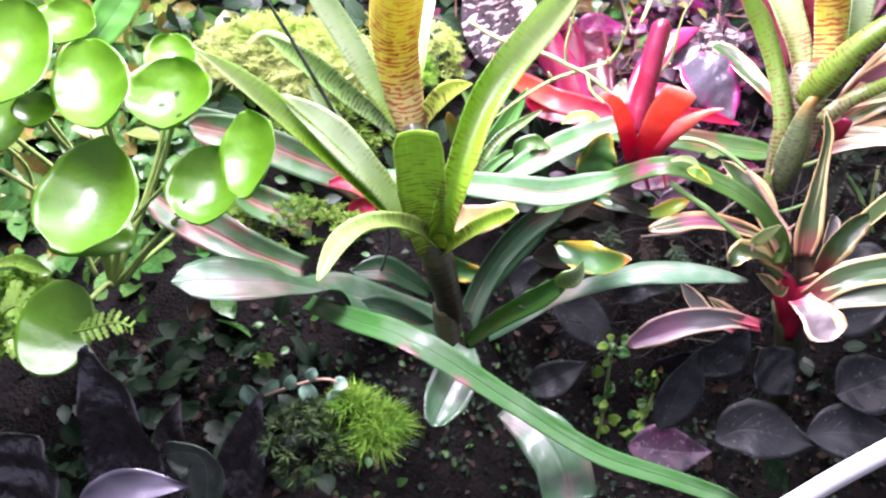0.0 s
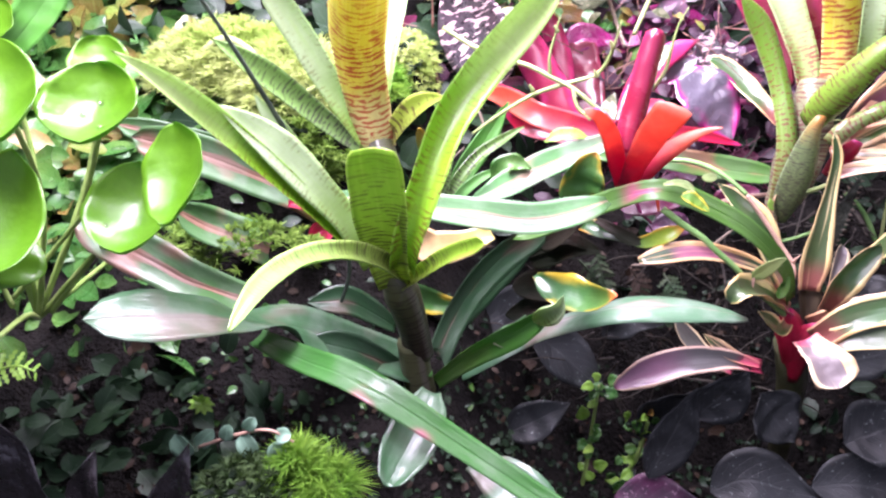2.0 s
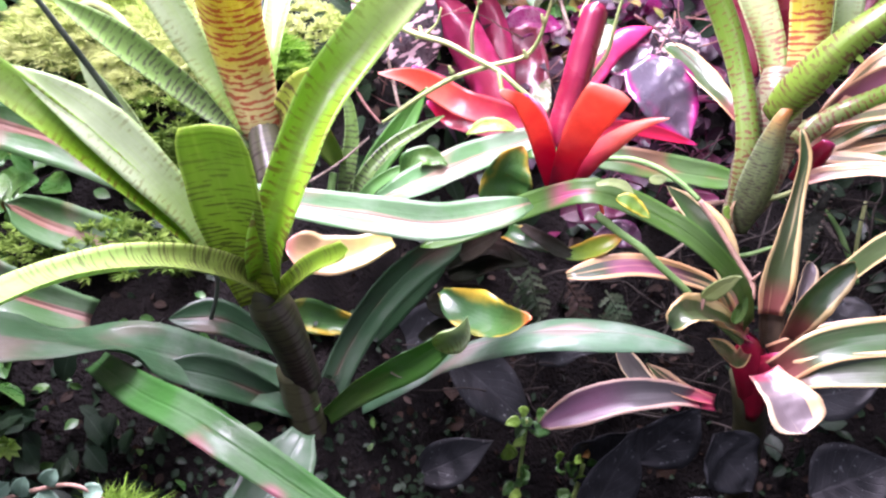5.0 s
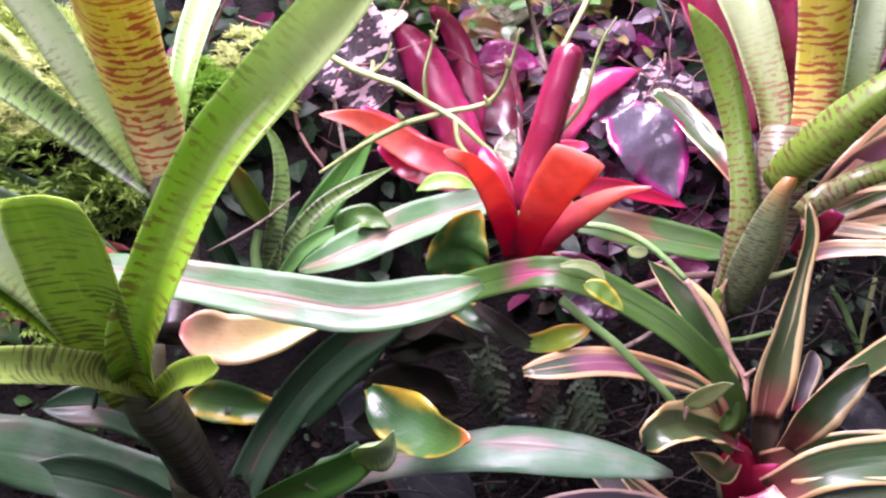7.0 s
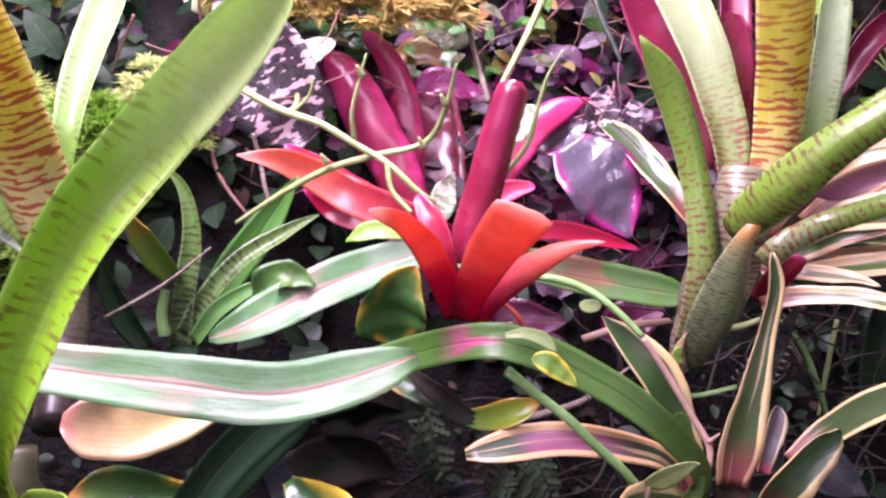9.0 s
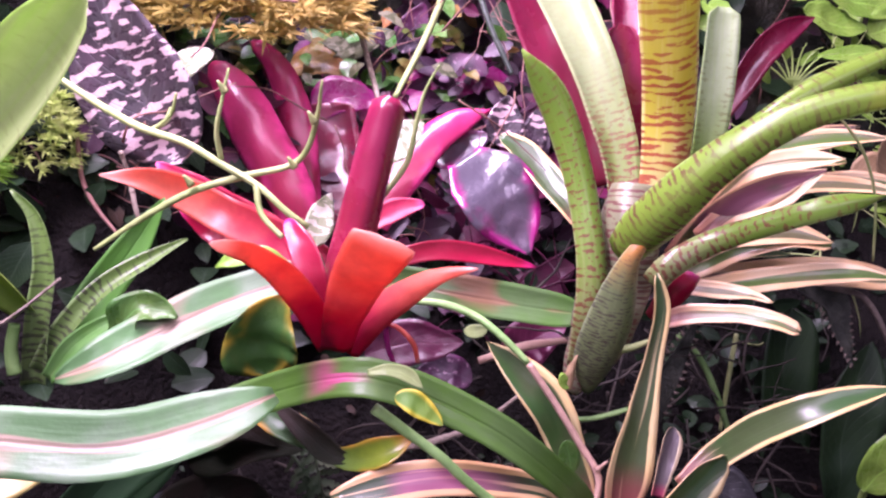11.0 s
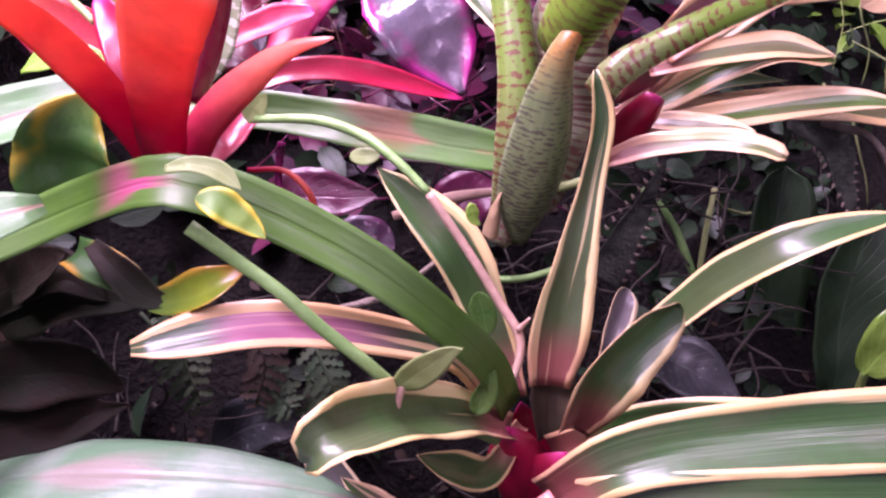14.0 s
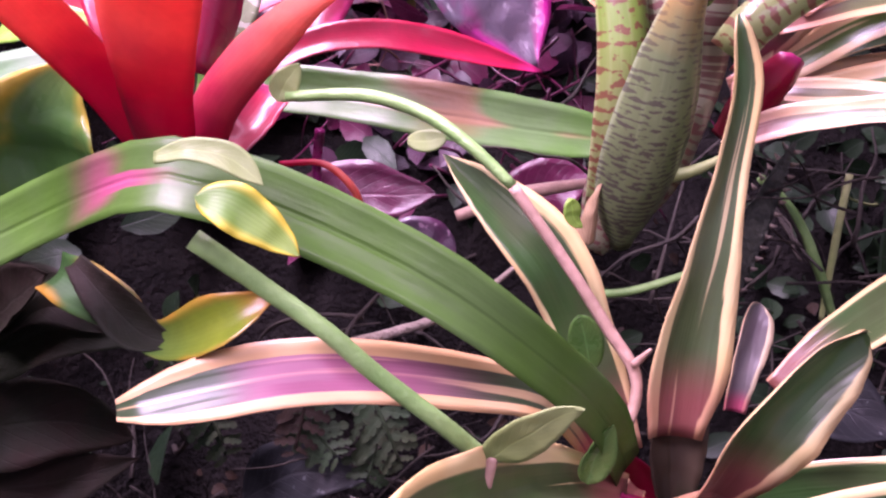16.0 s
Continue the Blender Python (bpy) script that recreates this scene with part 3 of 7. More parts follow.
def leaf_data(pts, width, kind="strap", cup=0.22, face=None, twist=0.0, n=26, across=8, thick=0.0012, wave=0.0, seed=0, prof=None):
    """Vertices, faces and uv of one leaf: a channelled blade along a smooth line, with thickness. cup lifts the edges, wave ruffles them,
    prof gives its half width from foot to tip in even steps in place of kind."""
    line = spline(pts, n)
    rough = 0.25 if kind == "disc" else 1.0
    run = sum((b - a).length for a, b in zip(line, line[1:]))
    if face:
        face = Vector(face)
    else:
        face = Vector((0, -1, 0.08)) if (line[-1] - line[0]).normalized().z > 0.7 else TOWARD
    rnd = random.Random(seed * 7 + 3)
    ph, ph2 = rnd.random() * 6.3, rnd.random() * 6.3
    top, low, uv = [], [], []
    prev = None
    for i, c in enumerate(line):
        v = i / n
        tan = (line[min(n, i + 1)] - line[max(0, i - 1)]).normalized()
        nor = face - tan * face.dot(tan)
        if nor.length < 0.25 and prev is not None:
            nor = prev - tan * prev.dot(tan)
        nor.normalize()
        if prev is not None and nor.dot(prev) < 0:
            nor = -nor
        prev = nor.copy()
        side = tan.cross(nor)
        if twist:
            turn = Matrix.Rotation(radians(twist * v), 3, tan)
            nor, side = turn @ nor, turn @ side
        h = (smooth_at(prof, v) if prof else outline(kind, v)) * width / 2
        c = c + nor * 0.05 * rough * width * noise.noise(Vector((v * 4.5, ph, 3.1)))
        for j in range(across + 1):
            s = 2 * j / across - 1
            lift = cup * h * 2 * (s * s - 0.35)
            ruff = wave * width * s * s * math.sin(v * 17 + ph + (2 if s > 0 else 0)) * v
            th = thick * (1 - 0.75 * abs(s) ** 3) * (1 - 0.6 * v)
            edge = 1 + rough * abs(s) * (0.07 * noise.noise(Vector((v * 5, ph + (9 if s > 0 else 2), 0.5))) + 0.025 * noise.noise(Vector((v * 24, ph2 + (5 if s > 0 else 1), 0.2))))
            lift += rough * width * 0.035 * noise.noise(Vector((v * 7 + ph, s * 1.3, ph2)))
            q = c + side * (s * h * edge * (1 - 0.12 * abs(cup) * s * s) + 0.03 * width * math.sin(v * 5 + ph2) * wave * 6) + nor * (lift + ruff)
            top.append(q + nor * th * 0.5)
            low.append(q - nor * th * 0.5)
            uv.append((j / across, v, s * h, v * run))
    w = across + 1
    faces = []
    k = len(top)
    for i in range(n):
        for j in range(across):
            a = i * w + j
            faces.append((a, a + 1, a + w + 1, a + w))
            faces.append((k + a, k + a + w, k + a + w + 1, k + a + 1))
    ring = [j for j in range(w)] + [i * w + across for i in range(1, n + 1)] + [n * w + j for j in range(across - 1, -1, -1)] + [i * w for i in range(n - 1, 0, -1)]
    for a, b in zip(ring, ring[1:] + ring[:1]):
        faces.append((b, a, k + a, k + b))
    return top + low, faces, uv + uv


SEED = [0]


def L(parent, pts, width, material, kind="strap", name="leaf", label="", base=None, **kw):
    """A leaf as a part of the plant it grows on."""
    SEED[0] += 1
    kw.setdefault("seed", SEED[0])
    v, f, uv = leaf_data(pts, width, kind, **kw)
    o = parent.location if parent else Vector((0, 0, 0))
    return add(name, mesh_of(name, [q - o for q in v], f, uv, material), parent, label)


def tube_data(pts, radii, sides=8, n=24, bumps=0.0, seed=1):
    line = spline(pts, n)
    run = sum((b - a).length for a, b in zip(line, line[1:]))
    rad = [float(np.interp(i / n, np.linspace(0, 1, len(radii)), radii)) for i in range(n + 1)]
    rnd = random.Random(seed)
    verts, faces, uv = [], [], []
    ref = Vector((0.31, 0.2, 0.93))
    for i, c in enumerate(line):
        tan = (line[min(n, i + 1)] - line[max(0, i - 1)]).normalized()
        a = tan.cross(ref).normalized()
        b = tan.cross(a)
        r = rad[i] * (1 + bumps * (rnd.random() - 0.5))
        for j in range(sides):
            t = 2 * math.pi * j / sides
            verts.append(c + (a * math.cos(t) + b * math.sin(t)) * r)
            uv.append((0.5 + 0.5 * math.cos(t), i / n, r * 2 * math.sin(t / 2), run * i / n))
    for i in range(n):
        for j in range(sides):
            k = (j + 1) % sides
            faces.append((i * sides + j, i * sides + k, (i + 1) * sides + k, (i + 1) * sides + j))
    faces.append(tuple(range(sides - 1, -1, -1)))
    faces.append(tuple(n * sides + j for j in range(sides)))
    return verts, faces, uv


def tube(name, parent, pts, radii, material, label="", sides=8, n=24, bumps=0.0, origin=None):
    SEED[0] += 1
    v, f, uv = tube_data(pts, radii, sides, n, bumps, SEED[0])
    o = origin.location if origin else parent.location if parent else Vector((0, 0, 0))
    return add(name, mesh_of(name, [q - o for q in v], f, uv, material), parent, label)


def joined(name, pieces, material, label, category, kind="stuff"):
    """Many small pieces in one mesh."""
    verts, faces, uvs = [], [], []
    for v, f, uv in pieces:
        k = len(verts)
        verts += v
        uvs += uv
        faces += [tuple(i + k for i in g) for g in f]
    return tagged(add(name, mesh_of(name, verts, faces, uvs, material)), label, category, "", kind)


# ---- setting ----


def ground_z(x, y):
    """Height of the planting bed: a bank that rises to the back and higher where x is small."""
    left = 1 / (1 + math.exp((x - 0.045) / 0.022))
    a = 0.045 + 0.70 * max(0.0, y - 0.27) + 0.3 * min(0.0, y - 0.24)
    b = -0.020 + 1.25 * max(0.0, y - 0.395) - 0.75 * max(0.0, y - 0.50)
    z = left * a + (1 - left) * b
    q = Vector((x * 14, y * 14, 0.3))
    return z + 0.016 * noise.noise(q) + 0.007 * noise.noise(q * 3.1)


def build_ground():
    nx, ny = 150, 110
    x0, x1, y0, y1 = -0.55, 0.85, -0.02, 0.70
    verts, faces = [], []
    for j in range(ny + 1):
        for i in range(nx + 1):
            x, y = x0 + (x1 - x0) * i / nx, y0 + (y1 - y0) * j / ny
            verts.append((x, y, ground_z(x, y)))
    for j in range(ny):
        for i in range(nx):
            a = j * (nx + 1) + i
            faces.append((a, a + 1, a + nx + 2, a + nx + 1))
    tagged(add("ground", mesh_of("ground", verts, faces, None, M_SOIL)), "dark wet peat bed rising to the back", "soil", "", "structure")


build_ground()


def slab(name, lo, hi, material, label):
    bm = bmesh.new()
    bmesh.ops.create_cube(bm, size=1)
    for v in bm.verts:
        v.co = Vector([lo[i] if v.co[i] < 0 else hi[i] for i in range(3)])
    bmesh.ops.bevel(bm, geom=bm.edges[:], offset=0.002, segments=2, affect="EDGES")
    me = bpy.data.meshes.new(name)
    bm.to_mesh(me)
    bm.free()
    me.materials.append(material)
    return tagged(add(name, me), label, "wall", "", "structure")


slab("wall_back", (-0.56, 0.66, -0.1), (0.86, 0.70, 0.75), M_BACK, "dark back panel behind the plants")
slab("wall_left", (-0.60, -0.02, -0.1), (-0.56, 0.70, 0.75), M_BACK, "dark side panel of the planting case")
slab("wall_right", (0.86, -0.02, -0.1), (0.90, 0.70, 0.75), M_BACK, "dark side panel of the planting case")

front_rail = tagged(tube("front_rail", None, [(0.1330, 0.2000, 0.1000), (0.1510, 0.2000, 0.1170), (0.1720, 0.2000, 0.1350)], [0.004, 0.004], M_WHITE), "white front rail of the planting case", "rail", "", "structure")

# ---- banded bromeliad on the bank ----
banded = thing("banded_bromeliad", (0.0010, 0.3350, 0.1130), "yellow-green bromeliad with brown crossbands on mossy bank", "bromeliad", "banded bromeliads")
tube("stalk", banded, [(0.0060, 0.3450, 0.1000), (0.0020, 0.3350, 0.1270), (-0.0030, 0.3250, 0.1520), (-0.0040, 0.3300, 0.1650)], [0.0072, 0.0076, 0.0086, 0.0055], M_BAND_DARK, "dark sheathed stalk", 12)
L(banded, [(-0.0040, 0.3200, 0.1510), (-0.0070, 0.3120, 0.1730), (-0.0080, 0.3030, 0.1970), (-0.0090, 0.2980, 0.2120), (-0.0090, 0.2930, 0.2230)], 0.0230, M_BAND_PALE, "spade", cup=0.12, label="broad blunt pale-green leaf")
L(banded, [(-0.0009, 0.3220, 0.1558), (-0.0104, 0.3000, 0.1743), (-0.0211, 0.2750, 0.1887), (-0.0299, 0.2450, 0.1996), (-0.0336, 0.2120, 0.2074), (-0.0360, 0.1870, 0.2085)], 0.0105, M_BAND_CURL, "blade", cup=0.3, prof=(0.8, 1, 1, 1, 0.95, 0.8, 0.3), label="arching leaf curled down at its tip")
L(banded, [(0.0002, 0.3220, 0.1510), (0.0107, 0.3050, 0.1670), (0.0211, 0.2900, 0.1812), (0.0327, 0.2760, 0.1929)], 0.0081, M_BAND_PALE, "strap", cup=0.35, prof=(0.9, 1, 1, 0.9))
L(banded, [(-0.0000, 0.3150, 0.1630), (0.0030, 0.3070, 0.1810), (0.0100, 0.3120, 0.2020), (0.0190, 0.3260, 0.2250), (0.0320, 0.3360, 0.2430), (0.0470, 0.3380, 0.2610), (0.0630, 0.3360, 0.2810)], 0.0167, M_BAND_FAINT, "strap", cup=0.5, label="long upright banded leaf")
L(banded, [(-0.0180, 0.3250, 0.1630), (-0.0370, 0.3180, 0.1880), (-0.0560, 0.3120, 0.2110), (-0.0730, 0.3050, 0.2310), (-0.0880, 0.2950, 0.2490), (-0.0990, 0.2880, 0.2600)], 0.0121, M_BAND_FAINT, "blade", cup=0.45, face=(0.4, -0.75, 0.5))
L(banded, [(-0.0150, 0.3250, 0.1580), (-0.0240, 0.3220, 0.1810), (-0.0370, 0.3180, 0.2000), (-0.0520, 0.3140, 0.2190), (-0.0710, 0.3080, 0.2360)], 0.0168, M_SILVER, "blade", cup=0.15, face=(0.1, -0.75, 0.65))
L(banded, [(-0.0300, 0.3350, 0.1720), (-0.0400, 0.3350, 0.1890), (-0.0490, 0.3350, 0.2110), (-0.0620, 0.3330, 0.2340)], 0.0108, M_SILVER, "blade", cup=0.3)

upper = thing("banded_bromeliad", (-0.0180, 0.4000, 0.1920), "golden banded bromeliad offset on an upright stalk", "bromeliad", "banded bromeliads")
tube("stalk", upper, [(-0.0030, 0.3500, 0.1560), (-0.0080, 0.3750, 0.1720), (-0.0160, 0.3950, 0.1920), (-0.0180, 0.4000, 0.2040)], [0.0057, 0.0063, 0.0079, 0.0063], M_BAND_DARK, "", 12)
L(upper, [(-0.0170, 0.3940, 0.1900), (-0.0220, 0.3890, 0.2190), (-0.0240, 0.3760, 0.2460), (-0.0210, 0.3550, 0.2680), (-0.0170, 0.3400, 0.2850)], 0.0274, M_BAND_GOLD, "strap", cup=-0.3, label="golden leaf with red-brown crossbands")
L(upper, [(-0.0210, 0.3950, 0.1940), (-0.0380, 0.3950, 0.2210), (-0.0510, 0.3920, 0.2460), (-0.0670, 0.3850, 0.2750)], 0.0145, M_SILVER, "strap", cup=0.3)
L(upper, [(-0.0200, 0.4000, 0.1840), (-0.0450, 0.4000, 0.2040), (-0.0680, 0.3920, 0.2260), (-0.0920, 0.3800, 0.2480)], 0.0148, M_BAND_DEEP, "blade", cup=0.3)
L(upper, [(-0.0161, 0.4020, 0.2078), (-0.0134, 0.4060, 0.2263), (-0.0119, 0.4200, 0.2436), (-0.0088, 0.4400, 0.2635)], 0.0121, M_SILVER_GREEN, "strap", cup=0.3, prof=(0.55, 0.7, 0.9, 1, 1))
L(upper, [(-0.0140, 0.4000, 0.1890), (-0.0040, 0.3900, 0.2070), (0.0060, 0.3850, 0.2170), (0.0170, 0.3800, 0.2220)], 0.0133, M_BAND, "blade", cup=0.3)

# ---- large green bromeliad ----
big = thing("green_bromeliad", (0.0040, 0.3450, 0.0810), "large dark-green bromeliad with long pink-flushed strap leaves", "bromeliad")
tube("stalk", big, [(0.0120, 0.3650, 0.0210), (0.0090, 0.3500, 0.0620), (0.0050, 0.3450, 0.0850), (0.0020, 0.3420, 0.1090)], [0.0080, 0.0082, 0.0080, 0.0072], M_BAND_DARK, "", 12)
L(big, [(0.0030, 0.3450, 0.0920), (-0.0280, 0.3400, 0.1080), (-0.0530, 0.3250, 0.1270), (-0.0680, 0.2900, 0.1510), (-0.0860, 0.2650, 0.1660), (-0.1090, 0.2500, 0.1730)], 0.0266, M_STRAP_GLOSS, "strap", cup=0.1, face=(-0.15, -0.55, 0.82), label="silvery strap leaf with a pink flush")
# inner leaf in the shaded strap colour
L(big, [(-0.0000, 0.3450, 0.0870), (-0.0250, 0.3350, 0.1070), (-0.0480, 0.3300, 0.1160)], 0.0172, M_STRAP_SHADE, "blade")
L(big, [(-0.0698, 0.3250, 0.1202), (-0.0425, 0.2980, 0.1261), (-0.0206, 0.2820, 0.1285), (-0.0017, 0.2700, 0.1256), (0.0320, 0.2620, 0.1054), (0.0705, 0.2500, 0.0855), (0.1032, 0.2430, 0.0771), (0.1362, 0.2380, 0.0670)], 0.0138, M_STRAP_DIAG, "ribbon", cup=0.12, wave=0.03, face=(0.12, -0.55, 0.83), prof=(0.7, 0.95, 1, 1, 0.85, 0.75, 0.7, 0.65, 0.6), label="long trailing green leaf with a pink patch")
L(big, [(0.0120, 0.3720, 0.0600), (0.0455, 0.3640, 0.0880), (0.0735, 0.3480, 0.1160), (0.0990, 0.3330, 0.1340), (0.1236, 0.3275, 0.1385), (0.1420, 0.3255, 0.1380), (0.1575, 0.3245, 0.1340)], 0.0225, M_STRAP_GROUND, "strap", cup=-0.1, prof=(0.5, 0.68, 0.85, 0.95, 1, 0.95, 0.8, 0.35), face=(0, -0.12, 1))
L(big, [(0.0110, 0.3500, 0.0760), (0.0310, 0.3400, 0.1010), (0.0540, 0.3300, 0.1230), (0.0720, 0.3250, 0.1420)], 0.0143, M_STRAP_LIME, "blade", cup=0.3)
L(big, [(0.0600, 0.3260, 0.1300), (0.0650, 0.3220, 0.1370), (0.0690, 0.3180, 0.1430), (0.0710, 0.3160, 0.1500)], 0.0122, M_SILVER, "pointed", cup=0.4, label="curled silvery leaf tip")
L(big, [(0.0618, 0.3450, 0.1445), (0.0709, 0.3320, 0.1440), (0.0816, 0.3200, 0.1459), (0.0926, 0.3085, 0.1543)], 0.0181, M_YELLOWING, "ovate", cup=0.3, wave=0.06, prof=(0.2, 0.75, 1, 0.95, 0.65, 0.2), label="yellowing leaf tip with orange edge")
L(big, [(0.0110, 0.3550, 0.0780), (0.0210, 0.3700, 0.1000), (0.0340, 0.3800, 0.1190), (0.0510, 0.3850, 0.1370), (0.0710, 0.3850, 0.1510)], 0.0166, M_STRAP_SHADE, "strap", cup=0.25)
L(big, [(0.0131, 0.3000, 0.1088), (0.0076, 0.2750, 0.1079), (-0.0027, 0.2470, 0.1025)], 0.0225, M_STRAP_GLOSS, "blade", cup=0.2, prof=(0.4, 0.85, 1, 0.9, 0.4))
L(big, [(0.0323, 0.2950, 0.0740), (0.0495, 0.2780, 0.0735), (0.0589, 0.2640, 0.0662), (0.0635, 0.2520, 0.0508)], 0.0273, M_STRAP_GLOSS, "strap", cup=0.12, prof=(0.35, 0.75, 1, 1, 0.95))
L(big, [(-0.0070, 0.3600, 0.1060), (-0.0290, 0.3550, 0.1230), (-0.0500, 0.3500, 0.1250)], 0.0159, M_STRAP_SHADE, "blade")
L(big, [(-0.0290, 0.3400, 0.1850), (0.0020, 0.3380, 0.1830), (0.0350, 0.3400, 0.1780), (0.0580, 0.3420, 0.1750), (0.0790, 0.3520, 0.1750), (0.0960, 0.3620, 0.1770)], 0.0177, M_STRAP_GLARE, "blunt", cup=0.12, face=(-0.2, -0.55, 0.8), label="long silvery green leaf with a pale pink midline")

bank = thing("strap_bromeliad", (-0.0590, 0.4200, 0.1210), "strap-leaved bromeliad with pink midlines on the mossy bank", "bromeliad")
L(bank, [(-0.0290, 0.4100, 0.1260), (-0.0550, 0.4080, 0.1560), (-0.0810, 0.4050, 0.1700), (-0.1110, 0.4000, 0.1850), (-0.1460, 0.4000, 0.1940)], 0.0220, M_STRAP_PINK, "strap", cup=0.2, face=(0.2, -0.95, 0.2))
L(bank, [(-0.0340, 0.4300, 0.1240), (-0.0650, 0.4300, 0.1580), (-0.0950, 0.4300, 0.1740), (-0.1280, 0.4250, 0.1850), (-0.1620, 0.4200, 0.1950)], 0.0159, M_STRAP_PINK, "strap", cup=0.2, face=(0.2, -0.95, 0.2))
L(bank, [(-0.0320, 0.4300, 0.0920), (-0.0520, 0.4200, 0.1080), (-0.0710, 0.4050, 0.1240), (-0.0870, 0.3880, 0.1410), (-0.1010, 0.3700, 0.1570), (-0.1130, 0.3600, 0.1700)], 0.0228, M_STRAP_PINK, "strap", cup=0.2)
L(bank, [(-0.0710, 0.3300, 0.1360), (-0.0920, 0.3150, 0.1540), (-0.1050, 0.3150, 0.1620), (-0.1250, 0.3200, 0.1710), (-0.1440, 0.3300, 0.1790)], 0.0206, M_STRAP_PINK, "strap", cup=0.2)
L(bank, [(-0.0290, 0.4200, 0.1400), (-0.0500, 0.4200, 0.1480), (-0.0690, 0.4200, 0.1500)], 0.0156, M_RED, "blade", cup=0.2, label="small red leaf")
L(bank, [(-0.0320, 0.4000, 0.1300), (-0.0450, 0.4000, 0.1340), (-0.0570, 0.4000, 0.1320)], 0.0152, M_PINK, "blade", cup=0.2, label="small wine-red leaf")
L(bank, [(-0.0671, 0.4020, 0.1564), (-0.0545, 0.4020, 0.1579), (-0.0447, 0.4020, 0.1532), (-0.0335, 0.4020, 0.1456)], 0.0128, M_RED, "blade", cup=0.25, prof=(0.3, 1, 1, 0.5), label="small bright red leaf")
L(bank, [(-0.0561, 0.4020, 0.1310), (-0.0487, 0.4020, 0.1404), (-0.0392, 0.4040, 0.1433)], 0.0143, M_ROSE, "blade", cup=0.25, prof=(0.6, 1, 0.5))

# ---- variegated bromeliad in front ----
vari = thing("variegated_bromeliad", (0.2040, 0.3750, 0.1070), "variegated bromeliad with cream margins and red heart", "bromeliad", "variegated bromeliads")
tube("stalk", vari, [(0.2410, 0.4200, -0.1030), (0.2210, 0.3900, 0.0390), (0.2120, 0.3800, 0.0740), (0.2080, 0.3800, 0.0900)], [0.0037, 0.0049, 0.0074, 0.0087], M_BAND_DARK, "dark short stalk", 12)
L(vari, [(0.2130, 0.3750, 0.0660), (0.2070, 0.3700, 0.0880), (0.2010, 0.3680, 0.1050), (0.1970, 0.3660, 0.1170)], 0.0170, M_CRIMSON, "blade", cup=-0.4, name="bract", label="red bract in the heart")
L(vari, [(0.2120, 0.3720, 0.0690), (0.2100, 0.3680, 0.0900), (0.2110, 0.3660, 0.1010), (0.2130, 0.3640, 0.1100)], 0.0171, M_CRIMSON, "blade", cup=-0.4, name="bract", label="red bract in the heart")
L(vari, [(0.2160, 0.3900, 0.0630), (0.2130, 0.3900, 0.0810), (0.2100, 0.3900, 0.0940), (0.2070, 0.3900, 0.1060)], 0.0187, M_CRIMSON, "blade", cup=0.3, name="bract", label="red bract in the heart")
L(vari, [(0.1970, 0.3750, 0.1140), (0.1830, 0.3700, 0.1350), (0.1630, 0.3620, 0.1470), (0.1380, 0.3550, 0.1540), (0.1120, 0.3520, 0.1500)], 0.0108, M_VARI_ROSE, "blunt", cup=0.14, face=(-0.2, -0.6, 0.78))
L(vari, [(0.1988, 0.3680, 0.1153), (0.1855, 0.3600, 0.1254), (0.1671, 0.3425, 0.1400), (0.1523, 0.3250, 0.1496), (0.1477, 0.3250, 0.1434)], 0.0156, M_VARI, "spoon", cup=0.3, wave=0.03, prof=(0.45, 0.7, 0.95, 1, 0.9, 0.5), face=(0, -0.55, 0.83))
L(vari, [(0.2020, 0.3800, 0.1150), (0.1940, 0.3900, 0.1350), (0.1830, 0.3950, 0.1550), (0.1630, 0.4050, 0.1710)], 0.0156, M_VARI, "blade", cup=0.16, face=(-0.32, -0.48, 0.81))
L(vari, [(0.2092, 0.3760, 0.1223), (0.2105, 0.3800, 0.1395), (0.2137, 0.3860, 0.1577), (0.2167, 0.3920, 0.1746), (0.2182, 0.3960, 0.1895), (0.2147, 0.3980, 0.2011)], 0.0161, M_VARI, "blade", cup=0.22, prof=(0.7, 1, 0.95, 0.75, 0.55, 0.45, 0.42, 0.2), twist=12)
L(vari, [(0.2132, 0.3640, 0.1172), (0.2154, 0.3600, 0.1308), (0.2198, 0.3600, 0.1406), (0.2272, 0.3630, 0.1471), (0.2358, 0.3660, 0.1524)], 0.0162, M_VARI, "spoon", cup=0.3, wave=0.03, prof=(0.5, 0.8, 1, 1, 0.85, 0.5))
L(vari, [(0.2308, 0.3780, 0.1313), (0.2424, 0.3820, 0.1400), (0.2503, 0.3742, 0.1566), (0.2590, 0.3665, 0.1695), (0.2731, 0.3665, 0.1750), (0.2889, 0.3665, 0.1788)], 0.0121, M_VARI, "blade", cup=0.2, prof=(0.6, 0.85, 1, 1, 0.85, 0.55, 0.06), face=(-0.52, -0.40, 0.75))
L(vari, [(0.2120, 0.3700, 0.1030), (0.2320, 0.3600, 0.1190), (0.2520, 0.3500, 0.1270), (0.2770, 0.3400, 0.1300), (0.3100, 0.3250, 0.1340)], 0.0184, M_VARI, "strap", cup=0.22, wave=0.03)
L(vari, [(0.2320, 0.3950, 0.1130), (0.2350, 0.4000, 0.1250), (0.2410, 0.4100, 0.1330)], 0.0103, M_VARI_SILVER, "spoon", cup=0.3)
L(vari, [(0.2120, 0.3750, 0.1050), (0.2110, 0.3780, 0.1170), (0.2100, 0.3800, 0.1270)], 0.0128, M_STRAP_SHADE, "spade", cup=0.4)
